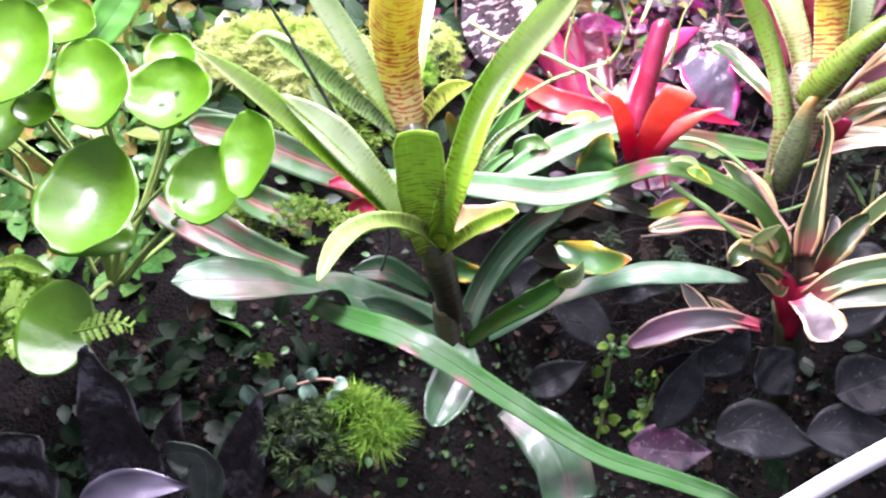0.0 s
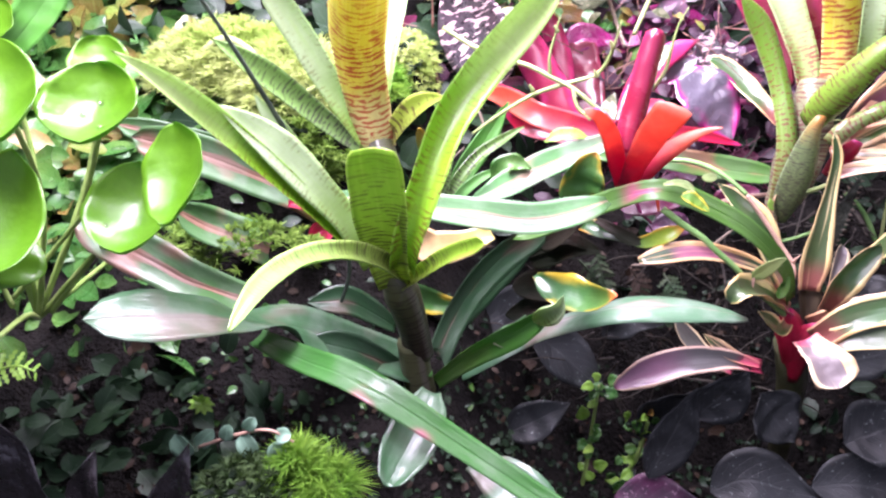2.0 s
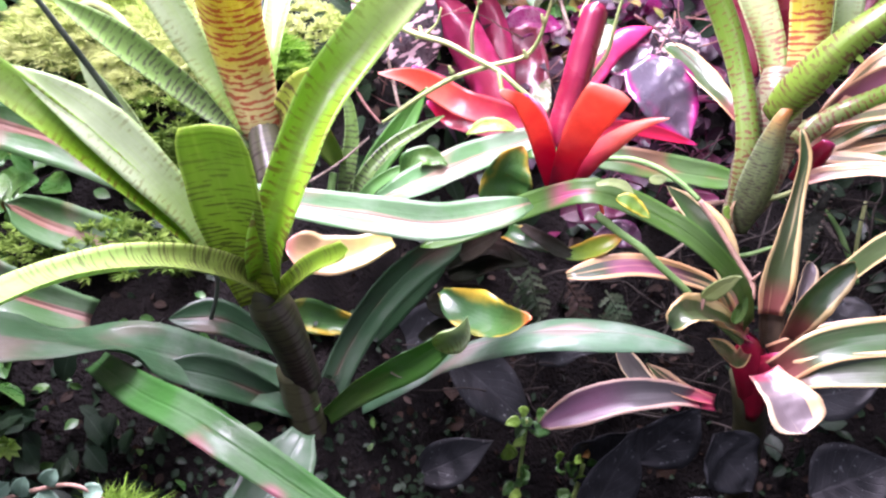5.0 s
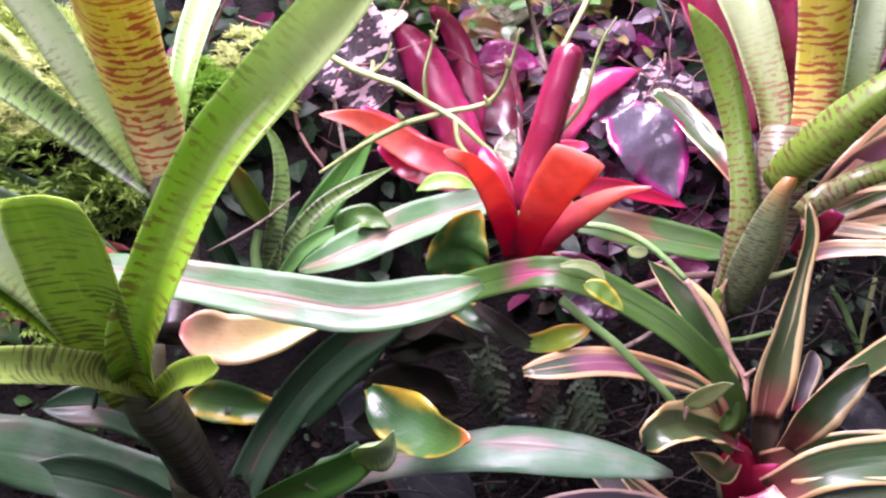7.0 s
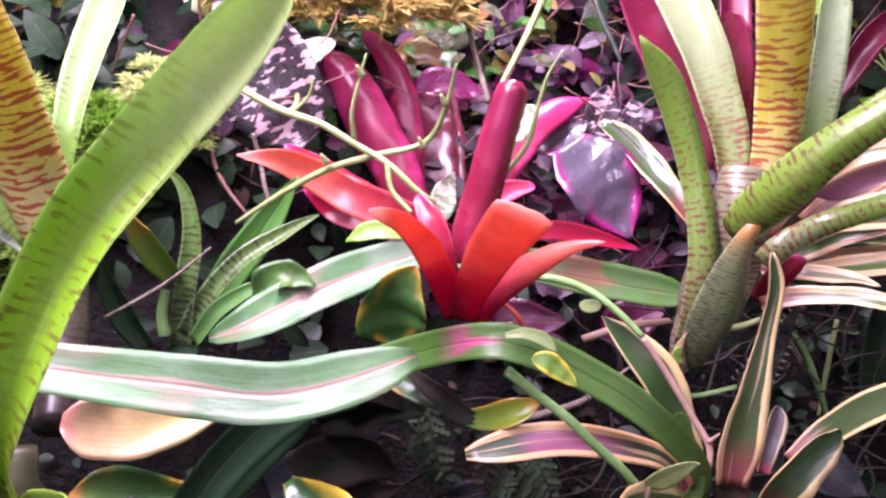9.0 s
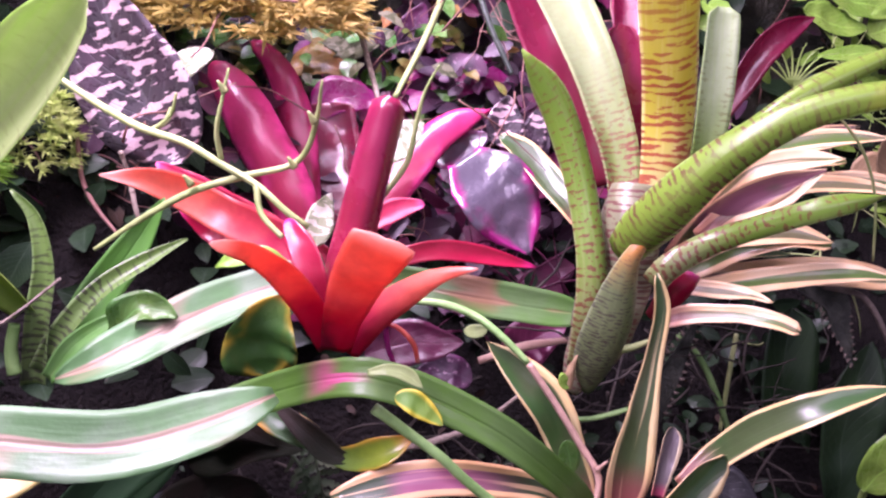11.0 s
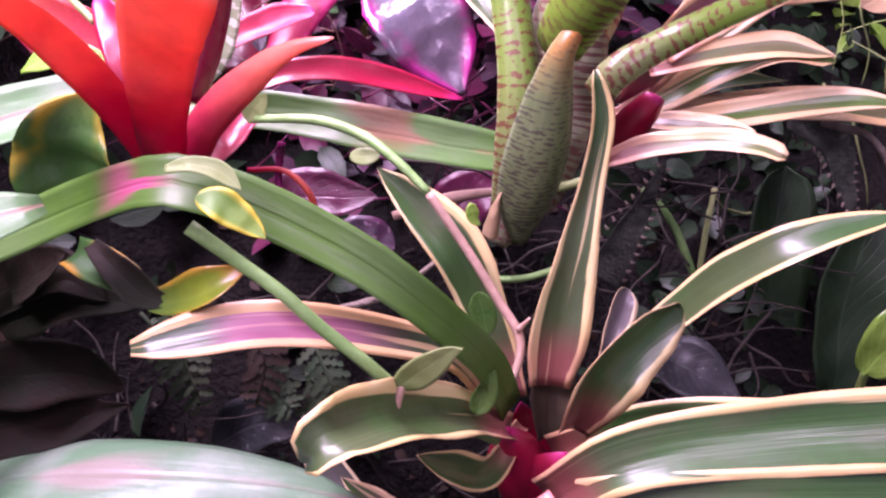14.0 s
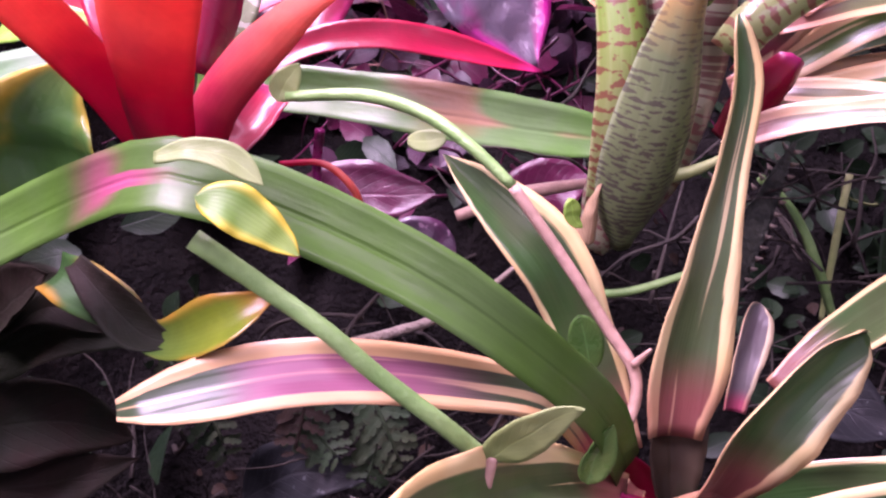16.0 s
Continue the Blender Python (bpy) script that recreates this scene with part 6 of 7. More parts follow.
tube("stem", dry, [(0.3160, 0.4500, 0.1760), (0.3360, 0.4500, 0.1710), (0.3530, 0.4500, 0.1530), (0.3720, 0.4500, 0.1270)], [0.0014, 0.0014, 0.0011], M_TWIG)
tube("stem", dry, [(0.2910, 0.4400, 0.2510), (0.3090, 0.4420, 0.2360), (0.3230, 0.4450, 0.2160), (0.3350, 0.4500, 0.1880)], [0.0005, 0.0006, 0.0005], M_VINE)
tube("stem", dry, [(0.2620, 0.4600, 0.1460), (0.2730, 0.4550, 0.1350), (0.2810, 0.4500, 0.1210), (0.2910, 0.4500, 0.1030)], [0.0016, 0.0016, 0.0013], M_VINE_GREEN)
tube("stem", dry, [(0.2890, 0.4600, 0.1470), (0.2870, 0.4550, 0.1320), (0.2870, 0.4500, 0.1030)], [0.0011, 0.0011, 0.0008], M_VINE)
tube("stem", dry, [(0.1720, 0.4500, 0.1370), (0.1900, 0.4500, 0.1440), (0.2110, 0.4500, 0.1480)], [0.0016, 0.0021, 0.0012], M_VINE_PINK)
tube("stem", dry, [(0.1910, 0.4200, 0.1310), (0.2080, 0.4150, 0.1330), (0.2220, 0.4100, 0.1410)], [0.0011, 0.0011, 0.0009], M_VINE_GREEN)
tube("stem", dry, [(0.1140, 0.5500, 0.2720), (0.1230, 0.5400, 0.2450), (0.1310, 0.5200, 0.2210)], [0.0016, 0.0013, 0.0013], M_TWIG)
tube("stem", dry, [(0.1590, 0.5500, 0.2760), (0.1500, 0.5400, 0.2540), (0.1360, 0.5200, 0.2290)], [0.0018, 0.0016, 0.0013], M_VINE)
tube("stem", dry, [(0.1640, 0.5000, 0.2800), (0.1690, 0.4900, 0.2660), (0.1780, 0.4800, 0.2490)], [0.0012, 0.0012, 0.0009], M_WIRE)

pale = thing("pale_leaf_plant", (0.3850, 0.5700, 0.2520), "light green soft leaves on the back slope", "plant")
L(pale, [(0.3500, 0.5700, 0.2810), (0.3720, 0.5700, 0.2740), (0.3890, 0.5700, 0.2730)], 0.0206, M_LIME, "ovate", cup=0.15, wave=0.04)
L(pale, [(0.3620, 0.5800, 0.2930), (0.3880, 0.5800, 0.2860), (0.4160, 0.5800, 0.2860)], 0.0285, M_LIME, "ovate", cup=0.15, wave=0.04)
L(pale, [(0.3920, 0.5600, 0.2630), (0.3730, 0.5600, 0.2600), (0.3570, 0.5600, 0.2580)], 0.0102, M_LIME, "ovate", cup=0.15)
L(pale, [(0.3900, 0.5700, 0.2700), (0.4080, 0.5700, 0.2770), (0.4290, 0.5700, 0.2760)], 0.0252, M_LIME, "ovate", cup=0.15, wave=0.04)
for k in range(12):
    p = Vector((0.3420, 0.5500, 0.2430))
    a = k * 0.28 - 0.4
    tube("needle", pale, [p, p + Vector((math.cos(a) * 0.018, 0, math.sin(a) * 0.014 + 0.003)), p + Vector((math.cos(a) * 0.036, -0.002, math.sin(a) * 0.022))], [0.0006, 0.0005, 0.0002], M_STEM, n=6, sides=5)

# ---- dark plants low at the front ----
ruffled = thing("dark_ruffled_plant", (-0.1360, 0.2200, 0.0920), "blackish ruffled glossy leaves low on wet soil", "plant")
L(ruffled, [(-0.1303, 0.2270, 0.0658), (-0.1300, 0.2250, 0.1000), (-0.1307, 0.2230, 0.1325), (-0.1339, 0.2210, 0.1614)], 0.0339, M_RUFFLED, "blunt", cup=0.2, wave=0.06, n=40, across=14, prof=(0.9, 1, 0.95, 0.8, 0.55, 0.25))
L(ruffled, [(-0.0880, 0.2400, 0.0600), (-0.0870, 0.2400, 0.0870), (-0.0810, 0.2400, 0.1090), (-0.0750, 0.2420, 0.1260)], 0.0223, M_RUFFLED, "pointed", cup=0.25, wave=0.06, n=34, across=12)
L(ruffled, [(-0.1000, 0.2200, 0.0780), (-0.0960, 0.2200, 0.0960), (-0.0990, 0.2200, 0.1080), (-0.1120, 0.2220, 0.1070)], 0.0191, M_PALE_GREY, "blunt", cup=0.3, wave=0.05, label="grey-green leaf curled over")
L(ruffled, [(-0.1420, 0.2000, 0.0990), (-0.1200, 0.2000, 0.1100), (-0.0940, 0.2000, 0.1110)], 0.0158, M_LAVENDER, "pointed", cup=0.25, wave=0.06)
L(ruffled, [(-0.1740, 0.2200, 0.0730), (-0.1730, 0.2200, 0.0980), (-0.1770, 0.2200, 0.1190)], 0.0363, M_RUFFLED, "blunt", cup=0.2, wave=0.08, n=34, across=12)
L(ruffled, [(-0.1220, 0.2350, 0.0650), (-0.1160, 0.2360, 0.0870), (-0.1150, 0.2380, 0.1070), (-0.1090, 0.2400, 0.1240)], 0.0189, M_RUFFLED, "pointed", cup=0.2, wave=0.08, n=34, across=12)
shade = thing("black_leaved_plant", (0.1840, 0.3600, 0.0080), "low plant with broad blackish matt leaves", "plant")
L(shade, [(0.1660, 0.3450, 0.0120), (0.1830, 0.3450, 0.0210), (0.2030, 0.3430, 0.0180), (0.2250, 0.3420, 0.0110)], 0.0361, M_DARK, "pointed", cup=0.16, wave=0.03)
L(shade, [(0.2200, 0.3450, 0.0170), (0.2400, 0.3430, 0.0210), (0.2570, 0.3420, 0.0190), (0.2770, 0.3400, 0.0150)], 0.0336, M_DARK, "pointed", cup=0.16, wave=0.03)
L(shade, [(0.1150, 0.3500, 0.0030), (0.1320, 0.3470, 0.0030), (0.1480, 0.3450, 0.0030), (0.1650, 0.3430, 0.0050)], 0.0314, M_PURPLE_DARK, "pointed", cup=0.16, wave=0.03)
L(shade, [(0.1560, 0.3600, 0.0510), (0.1680, 0.3600, 0.0640), (0.1760, 0.3600, 0.0760), (0.1810, 0.3600, 0.0830)], 0.0307, M_DARK, "pointed", cup=0.16, wave=0.03)
L(shade, [(0.1300, 0.3700, 0.0310), (0.1430, 0.3700, 0.0440), (0.1560, 0.3700, 0.0610)], 0.0351, M_DARK, "pointed", cup=0.16, wave=0.03)
L(shade, [(0.0665, 0.3850, 0.0908), (0.0864, 0.3830, 0.0748), (0.1101, 0.3780, 0.0532)], 0.0293, M_DARK, "pointed", cup=0.16, wave=0.03)
L(shade, [(0.0524, 0.3700, 0.0286), (0.0712, 0.3700, 0.0404), (0.0900, 0.3720, 0.0509)], 0.0232, M_DARK, "pointed", cup=0.16, wave=0.03)
L(shade, [(0.1890, 0.3600, 0.0680), (0.1990, 0.3580, 0.0530), (0.2110, 0.3550, 0.0390)], 0.0336, M_DARK, "pointed", cup=0.16, wave=0.03)
L(shade, [(0.2350, 0.3500, 0.0420), (0.2500, 0.3500, 0.0510), (0.2700, 0.3500, 0.0630)], 0.0386, M_DARK, "pointed", cup=0.16, wave=0.03)
L(shade, [(0.1900, 0.3300, 0.0100), (0.2010, 0.3300, -0.0030), (0.2100, 0.3300, -0.0140)], 0.0176, M_CREEPER_SHADED, "pointed", cup=0.16, wave=0.03)
L(shade, [(0.2240, 0.3700, 0.0850), (0.2440, 0.3700, 0.0850), (0.2660, 0.3700, 0.0930)], 0.0267, M_DARK, "pointed", cup=0.16, wave=0.03)
L(shade, [(0.1332, 0.3520, 0.0147), (0.1445, 0.3560, 0.0417), (0.1540, 0.3600, 0.0707)], 0.0273, M_DARK, "pointed", cup=0.16, wave=0.03)
herb = thing("small_leaved_herb", (0.1040, 0.3750, -0.0280), "small fresh green herb with pinkish leaf tips", "herb")
tube("stem", herb, [(0.1050, 0.3750, -0.0310), (0.1210, 0.3730, -0.0120), (0.1310, 0.3720, 0.0120), (0.1340, 0.3700, 0.0400)], [0.0015, 0.0015, 0.0012], M_STEM)
tube("stem", herb, [(0.1010, 0.3780, -0.0310), (0.1040, 0.3780, 0.0020), (0.1050, 0.3780, 0.0340), (0.1060, 0.3780, 0.0590)], [0.0015, 0.0011, 0.0008], M_STEM)
rng = random.Random(5)
for p, q in (((0.1210, 0.3730, -0.0120), 0), ((0.1250, 0.3720, 0.0000), 0), ((0.1310, 0.3720, 0.0120), 1), ((0.1330, 0.3710, 0.0240), 1), ((0.1340, 0.3700, 0.0360), 1), ((0.1360, 0.3700, 0.0440), 1), ((0.1040, 0.3780, 0.0020), 0), ((0.1050, 0.3780, 0.0210), 0), ((0.1050, 0.3780, 0.0340), 0), ((0.1050, 0.3780, 0.0470), 1), ((0.1060, 0.3780, 0.0590), 1)):
    for k in range(4):
        d = Vector((rng.uniform(-1, 1), rng.uniform(-0.9, 0.3), rng.uniform(-0.2, 0.9))).normalized() * rng.uniform(0.005, 0.010)
        r = Vector(p) + Vector((rng.gauss(0, 0.004), rng.gauss(0, 0.003), rng.gauss(0, 0.004)))
        L(herb, [r, r + d * 0.5 + Vector((0, 0, 0.001)), r + d], rng.uniform(0.005, 0.008), M_RUSSET if q and rng.random() < 0.25 else rng.choice((M_CREEPER, M_LIME)), "ovate", n=8, across=4)
# thin dark stalk over the banded plant
tagged(tube("bare_stalk", None, [(-0.0720, 0.3000, 0.2810), (-0.0590, 0.3150, 0.2480), (-0.0460, 0.3300, 0.2120), (-0.0330, 0.3400, 0.1750), (-0.0280, 0.3500, 0.1460), (-0.0350, 0.3550, 0.1190)], [0.0007, 0.0010, 0.0013, 0.0011, 0.0008], M_WIRE, n=40), "thin dark bare stalk leaning over the banded leaves", "stalk")
tagged(tube("pale_tendril", None, [(-0.1430, 0.4500, 0.1990), (-0.1280, 0.4500, 0.2180), (-0.1090, 0.4500, 0.2350), (-0.0890, 0.4400, 0.2300), (-0.0690, 0.4300, 0.2090), (-0.0480, 0.4300, 0.2170)], [0.0018, 0.0022, 0.0022, 0.0014], M_VINE, n=30), "pale tendril looping over the moss", "tendril")

# ---- mosses, creepers and ferns ----
rng = random.Random(11)


def tuft(p, up, n, length, width, spread):
    """Thin curved blades from one point."""
    out = []
    for k in range(n):
        d = (Vector(up) + Vector((rng.gauss(0, spread), rng.gauss(0, spread), rng.gauss(0, spread * 0.6)))).normalized()
        ln = length * rng.uniform(0.6, 1.2)
        side = d.cross(Vector((rng.gauss(0, 1), rng.gauss(0, 1), rng.gauss(0, 1)))).normalized() * width * 0.5
        bend = Vector((d.x * 0.5, d.y * 0.5, -0.35)) * ln * 0.5
        a, b, c = Vector(p), Vector(p) + d * ln * 0.55, Vector(p) + d * ln + bend
        out.append(([a - side * 0.6, a + side * 0.6, b + side, b - side, c], [(0, 1, 2, 3), (3, 2, 4)], [(0, 0, 0, 0), (1, 0, 0, 0), (1, 0.5, 0, 0), (0, 0.5, 0, 0), (0.5, 1, 0, 0)]))
    return out


def cushion(name, centre, radius, count, blades, length, width, material, label, up=(0, -0.4, 0.9), flat=0.6, spread=0.6):
    """A domed cushion of moss tufts."""
    c, pieces = Vector(centre), []
    for i in range(count):
        d = Vector((rng.gauss(0, 1), rng.gauss(0, 1), abs(rng.gauss(0, 1)))).normalized()
        p = c + Vector((d.x * radius[0], d.y * radius[1], d.z * radius[2])) * rng.uniform(0.75, 1.0)
        pieces += tuft(p, d * flat + Vector(up) * (1 - flat) * 1.2, blades, length, width, spread)
    return joined(name, pieces, material, label, "moss")


cushion("star_moss", (-0.0300, 0.2550, 0.0900), (0.013, 0.012, 0.011), 60, 22, 0.0115, 0.0006, M_MOSS_BRIGHT, "bright green star moss cushion on dark soil")
cushion("star_moss", (-0.0390, 0.2580, 0.0990), (0.008, 0.008, 0.010), 30, 22, 0.0105, 0.0006, M_MOSS_BRIGHT, "bright green star moss tuft on dark soil")
cushion("dark_moss", (-0.0590, 0.2450, 0.0890), (0.022, 0.02, 0.024), 90, 16, 0.006, 0.001, M_MOSS_DARK, "dark green moss cushion beside the star moss")
cushion("pale_moss", (-0.1150, 0.4700, 0.2060), (0.045, 0.03, 0.035), 480, 22, 0.0075, 0.0006, M_MOSS_PALE, "pale feathery moss on the bank")
cushion("pale_moss", (-0.0700, 0.4550, 0.1960), (0.04, 0.03, 0.04), 440, 22, 0.0075, 0.0006, M_MOSS_PALE, "pale feathery moss on the bank")
cushion("green_moss", (-0.0690, 0.4400, 0.1710), (0.045, 0.03, 0.035), 200, 16, 0.007, 0.0011, M_MOSS, "deep green moss below the golden leaves")
cushion("pale_moss", (-0.1000, 0.4700, 0.2020), (0.05, 0.03, 0.04), 480, 22, 0.0075, 0.0006, M_MOSS_PALE, "pale feathery moss on the bank")
cushion("green_moss", (-0.0265, 0.4600, 0.2024), (0.018, 0.018, 0.022), 200, 18, 0.008, 0.0009, M_MOSS_BRIGHT, "bright green feathery moss behind the banded leaves")
cushion("green_moss", (-0.0950, 0.4600, 0.2048), (0.020, 0.018, 0.024), 200, 18, 0.008, 0.0009, M_MOSS_PALE, "yellow-green feathery moss on the bank")
cushion("green_moss", (-0.0602, 0.4400, 0.1592), (0.017, 0.018, 0.020), 160, 18, 0.008, 0.0009, M_MOSS, "deep green moss below the golden leaves")
cushion("pale_moss", (-0.0080, 0.4900, 0.2010), (0.020, 0.02, 0.035), 240, 16, 0.0055, 0.0009, M_MOSS_PALE, "light green moss behind the banded leaf")
cushion("golden_moss", (0.0700, 0.5350, 0.2530), (0.05, 0.03, 0.038), 300, 16, 0.009, 0.0014, M_MOSS_GOLD, "golden feathery moss on the back wall")
cushion("golden_moss", (0.0440, 0.5400, 0.2570), (0.045, 0.03, 0.034), 240, 16, 0.009, 0.0014, M_MOSS_GOLD, "golden feathery moss on the back wall")
cushion("green_moss", (-0.0940, 0.3850, 0.1330), (0.05, 0.02, 0.02), 180, 14, 0.006, 0.0012, M_MOSS, "loose green moss under the round leaves")
cushion("pale_moss", (-0.1980, 0.2800, 0.1290), (0.03, 0.02, 0.03), 150, 14, 0.008, 0.0016, M_MOSS_BRIGHT, "fresh green feathery moss under the round leaves")


def small_leaf(p, d, nor, length, width):
    """A light ovate leaf with a fold along its midrib."""
    d = Vector(d).normalized()
    side = d.cross(Vector(nor)).normalized()
    up = side.cross(d)
    verts, uv, faces = [], [], []
    rows = ((0.0, 0.12), (0.22, 0.75), (0.5, 1.0), (0.78, 0.68), (1.0, 0.06))
    for v, w in rows:
        c = Vector(p) + d * length * v - up * length * 0.22 * v * v
        for s in (-1, 0, 1):
            verts.append(c + side * s * w * width * 0.5 + up * (0.13 * width * abs(s) * w))
            uv.append((0.5 + 0.5 * s, v, s * w * width * 0.5, v * length))
    for i in range(4):
        for j in range(2):
            a = i * 3 + j
            faces.append((a, a + 1, a + 4, a + 3))
    return verts, faces, uv


def creeper(name, spots, count, size, material, label, lift=0.008, lean=(0, -0.6, 0.6)):
    """Leaves scattered over the bed within spots of (centre, rx, ry)."""
    pieces = []
    for i in range(count):
        c, rx, ry = spots[rng.randrange(len(spots))]
        x, y = max(-0.54, min(0.84, c[0] + rng.gauss(0, rx))), min(0.652, c[1] + rng.gauss(0, ry))
        z = ground_z(x, y) + rng.uniform(0, lift) if y < 0.64 else 0
        if y >= 0.62:
            y, z = rng.uniform(0.63, 0.655), rng.uniform(0.17, 0.5)
        d = Vector((rng.gauss(0, 0.8), -0.35 + rng.gauss(0, 0.6), rng.gauss(-0.1, 0.45)))
        nor = Vector(lean) + Vector((rng.gauss(0, 0.35), rng.gauss(0, 0.35), rng.gauss(0, 0.35)))
        s = size * rng.uniform(0.6, 1.25)
        pieces.append(small_leaf((x, y, z), d, nor, s, s * rng.uniform(0.55, 0.75)))
    return joined(name, pieces, material, label, "creeper")


creeper("creeper", [((-0.23, 0.47), 0.06, 0.05)], 650, 0.020, M_CREEPER, "glossy green creeper covering the bank", 0.02)
creeper("creeper", [((-0.24, 0.50), 0.07, 0.05)], 330, 0.022, M_OLIVE, "yellowish and russet creeper leaves on the bank", 0.025)
creeper("creeper", [((-0.165, 0.29), 0.009, 0.03), ((-0.135, 0.30), 0.008, 0.03), ((-0.105, 0.29), 0.008, 0.03), ((-0.075, 0.31), 0.010, 0.02), ((-0.19, 0.27), 0.012, 0.03), ((-0.12, 0.27), 0.05, 0.03)], 260, 0.014, M_CREEPER_SHADED, "small green creeper coloured dark for shade on the soil", 0.02)
creeper("creeper", [((-0.20, 0.42), 0.05, 0.03)], 220, 0.012, M_CREEPER, "green creeper under the round leaves", 0.02)
creeper("creeper", [((-0.04, 0.32), 0.05, 0.03)], 80, 0.006, M_CREEPER, "tiny-leaved green creeper on dark soil", 0.012)
creeper("creeper", [((0.02, 0.50), 0.08, 0.04), ((-0.08, 0.53), 0.08, 0.04)], 380, 0.018, M_CREEPER_SHADED, "dark green creeper at the back of the bed", 0.03)
creeper("creeper", [((0.12, 0.57), 0.07, 0.035)], 150, 0.018, M_MAGENTA_SMALL, "magenta-tinted creeper at the back of the bed", 0.05)
creeper("creeper", [((0.14, 0.55), 0.06, 0.03)], 170, 0.016, M_GREY_SMALL, "grey-purple creeper leaves at the back", 0.06)
creeper("creeper", [((0.02, 0.59), 0.03, 0.012), ((0.10, 0.60), 0.04, 0.010)], 150, 0.016, M_CREEPER, "fresh green leaves behind the red bromeliad", 0.09)
creeper("creeper", [((0.03, 0.585), 0.03, 0.012), ((0.11, 0.60), 0.04, 0.010)], 110, 0.015, M_OLIVE, "olive and russet leaves behind the red bromeliad", 0.08)
creeper("creeper", [((0.06, 0.59), 0.05, 0.012)], 90, 0.012, M_MOTTLE_OLIVE, "pale mottled small leaves behind the red bromeliad", 0.09)
creeper("creeper", [((0.18, 0.60), 0.05, 0.010)], 120, 0.015, M_PURPLE_DARK, "dark purple spotted leaves at the back", 0.08)
creeper("creeper", [((0.43, 0.61), 0.09, 0.03)], 130, 0.018, M_CREEPER_SHADED, "dark green creeper on the back slope", 0.03)
creeper("creeper", [((0.33, 0.50), 0.07, 0.05)], 300, 0.012, M_CREEPER_SHADED, "small-leaved creeper coloured dark for shade", 0.012)
creeper("creeper", [((0.05, 0.64), 0.3, 0.01)], 700, 0.024, M_CREEPER_SHADED, "dark climbing leaves on the back panel", 0.02)
creeper("creeper", [((0.10, 0.64), 0.10, 0.01)], 260, 0.016, M_RUSSET, "russet climbing leaves on the back panel", 0.02)
creeper("creeper", [((0.47, 0.61), 0.04, 0.02)], 50, 0.015, M_LIME, "light green creeper on the back slope", 0.05)
creeper("creeper", [((0.22, 0.60), 0.06, 0.02)], 120, 0.014, M_GREY_SMALL, "greyish pink creeper leaves at the back", 0.07)
creeper("creeper", [((0.20, 0.66), 0.09, 0.01)], 380, 0.019, M_GREY_SMALL, "greyish purple climbing leaves on the back panel", 0.02)
creeper("creeper", [((0.22, 0.66), 0.08, 0.01)], 260, 0.017, M_MAGENTA_SMALL, "magenta-tinted climbing leaves on the back panel", 0.02)
creeper("creeper", [((0.06, 0.66), 0.10, 0.01)], 260, 0.018, M_OLIVE, "olive and russet climbing leaves on the back panel", 0.02)
creeper("creeper", [((0.44, 0.66), 0.07, 0.01)], 220, 0.020, M_LIME, "light green climbing leaves on the back panel", 0.02)
creeper("ground_moss", [((-0.08, 0.30), 0.07, 0.035), ((0.02, 0.33), 0.06, 0.03), ((0.10, 0.36), 0.07, 0.04), ((0.20, 0.38), 0.06, 0.05)], 1500, 0.0045, M_CREEPER_SHADED, "fine dark green moss over the peat", 0.006)
creeper("soil_crumbs", [((-0.06, 0.30), 0.08, 0.04), ((0.12, 0.37), 0.10, 0.06), ((0.28, 0.42), 0.08, 0.05)], 900, 0.005, M_LITTER, "brown crumbs of bark and rotting leaf on the peat", 0.004)
creeper("leaf_litter", [((0.16, 0.42), 0.10, 0.05), ((0.0, 0.38), 0.1, 0.05)], 45, 0.011, M_LITTER, "brown leaf litter on dark peat", 0.006)


def lobed_leaf(p, d, nor, length, width):
    """A fern leaflet with rounded lobes along both edges."""
    d = Vector(d).normalized()
    side = d.cross(Vector(nor)).normalized()
    up = side.cross(d)
    verts, uv, faces = [], [], []
    rows = ((0.0, 0.15), (0.14, 0.85), (0.30, 0.9), (0.36, 0.4), (0.50, 1.0), (0.62, 0.95), (0.67, 0.38), (0.80, 0.75), (0.92, 0.6), (1.0, 0.1))
    for v, w in rows:
        c = Vector(p) + d * length * v - up * length * 0.18 * v * v
        for s in (-1, 0, 1):
            verts.append(c + side * s * w * width * 0.5 + d * abs(s) * width * 0.12 + up * (0.1 * width * abs(s) * w))
            uv.append((0.5 + 0.5 * s, v, s * w * width * 0.5, v * length))
    for i in range(len(rows) - 1):
        for j in range(2):
            k = i * 3 + j
            faces.append((k, k + 1, k + 4, k + 3))
    return verts, faces, uv


def frond(pts, length, material, name, label, category="fern"):
    """A small fern frond: a stem with lobed leaflets in uneven pairs."""
    r = random.Random(round(pts[0][0] * 1e4))
    line, pieces = spline(pts, 8), []
    for i in range(1, 9):
        tan = (line[i] - line[i - 1]).normalized()
        side = tan.cross(TOWARD).normalized()
        ln = length * math.sin(math.pi * (0.25 + 0.68 * i / 9)) * r.uniform(0.6, 0.95) + 0.0012
        for sgn in (-1, 1):
            tilt = TOWARD + Vector((r.gauss(0, 0.25), r.gauss(0, 0.25), r.gauss(0, 0.25)))
            pieces.append(lobed_leaf(line[i] + tan * sgn * 0.0007, side * sgn + tan * r.uniform(0.3, 0.7), tilt, ln, ln * 0.42))
    pieces.append(tube_data(pts, [0.0007, 0.0004], 5, 10))
    return joined(name, pieces, material, label, category, "thing")


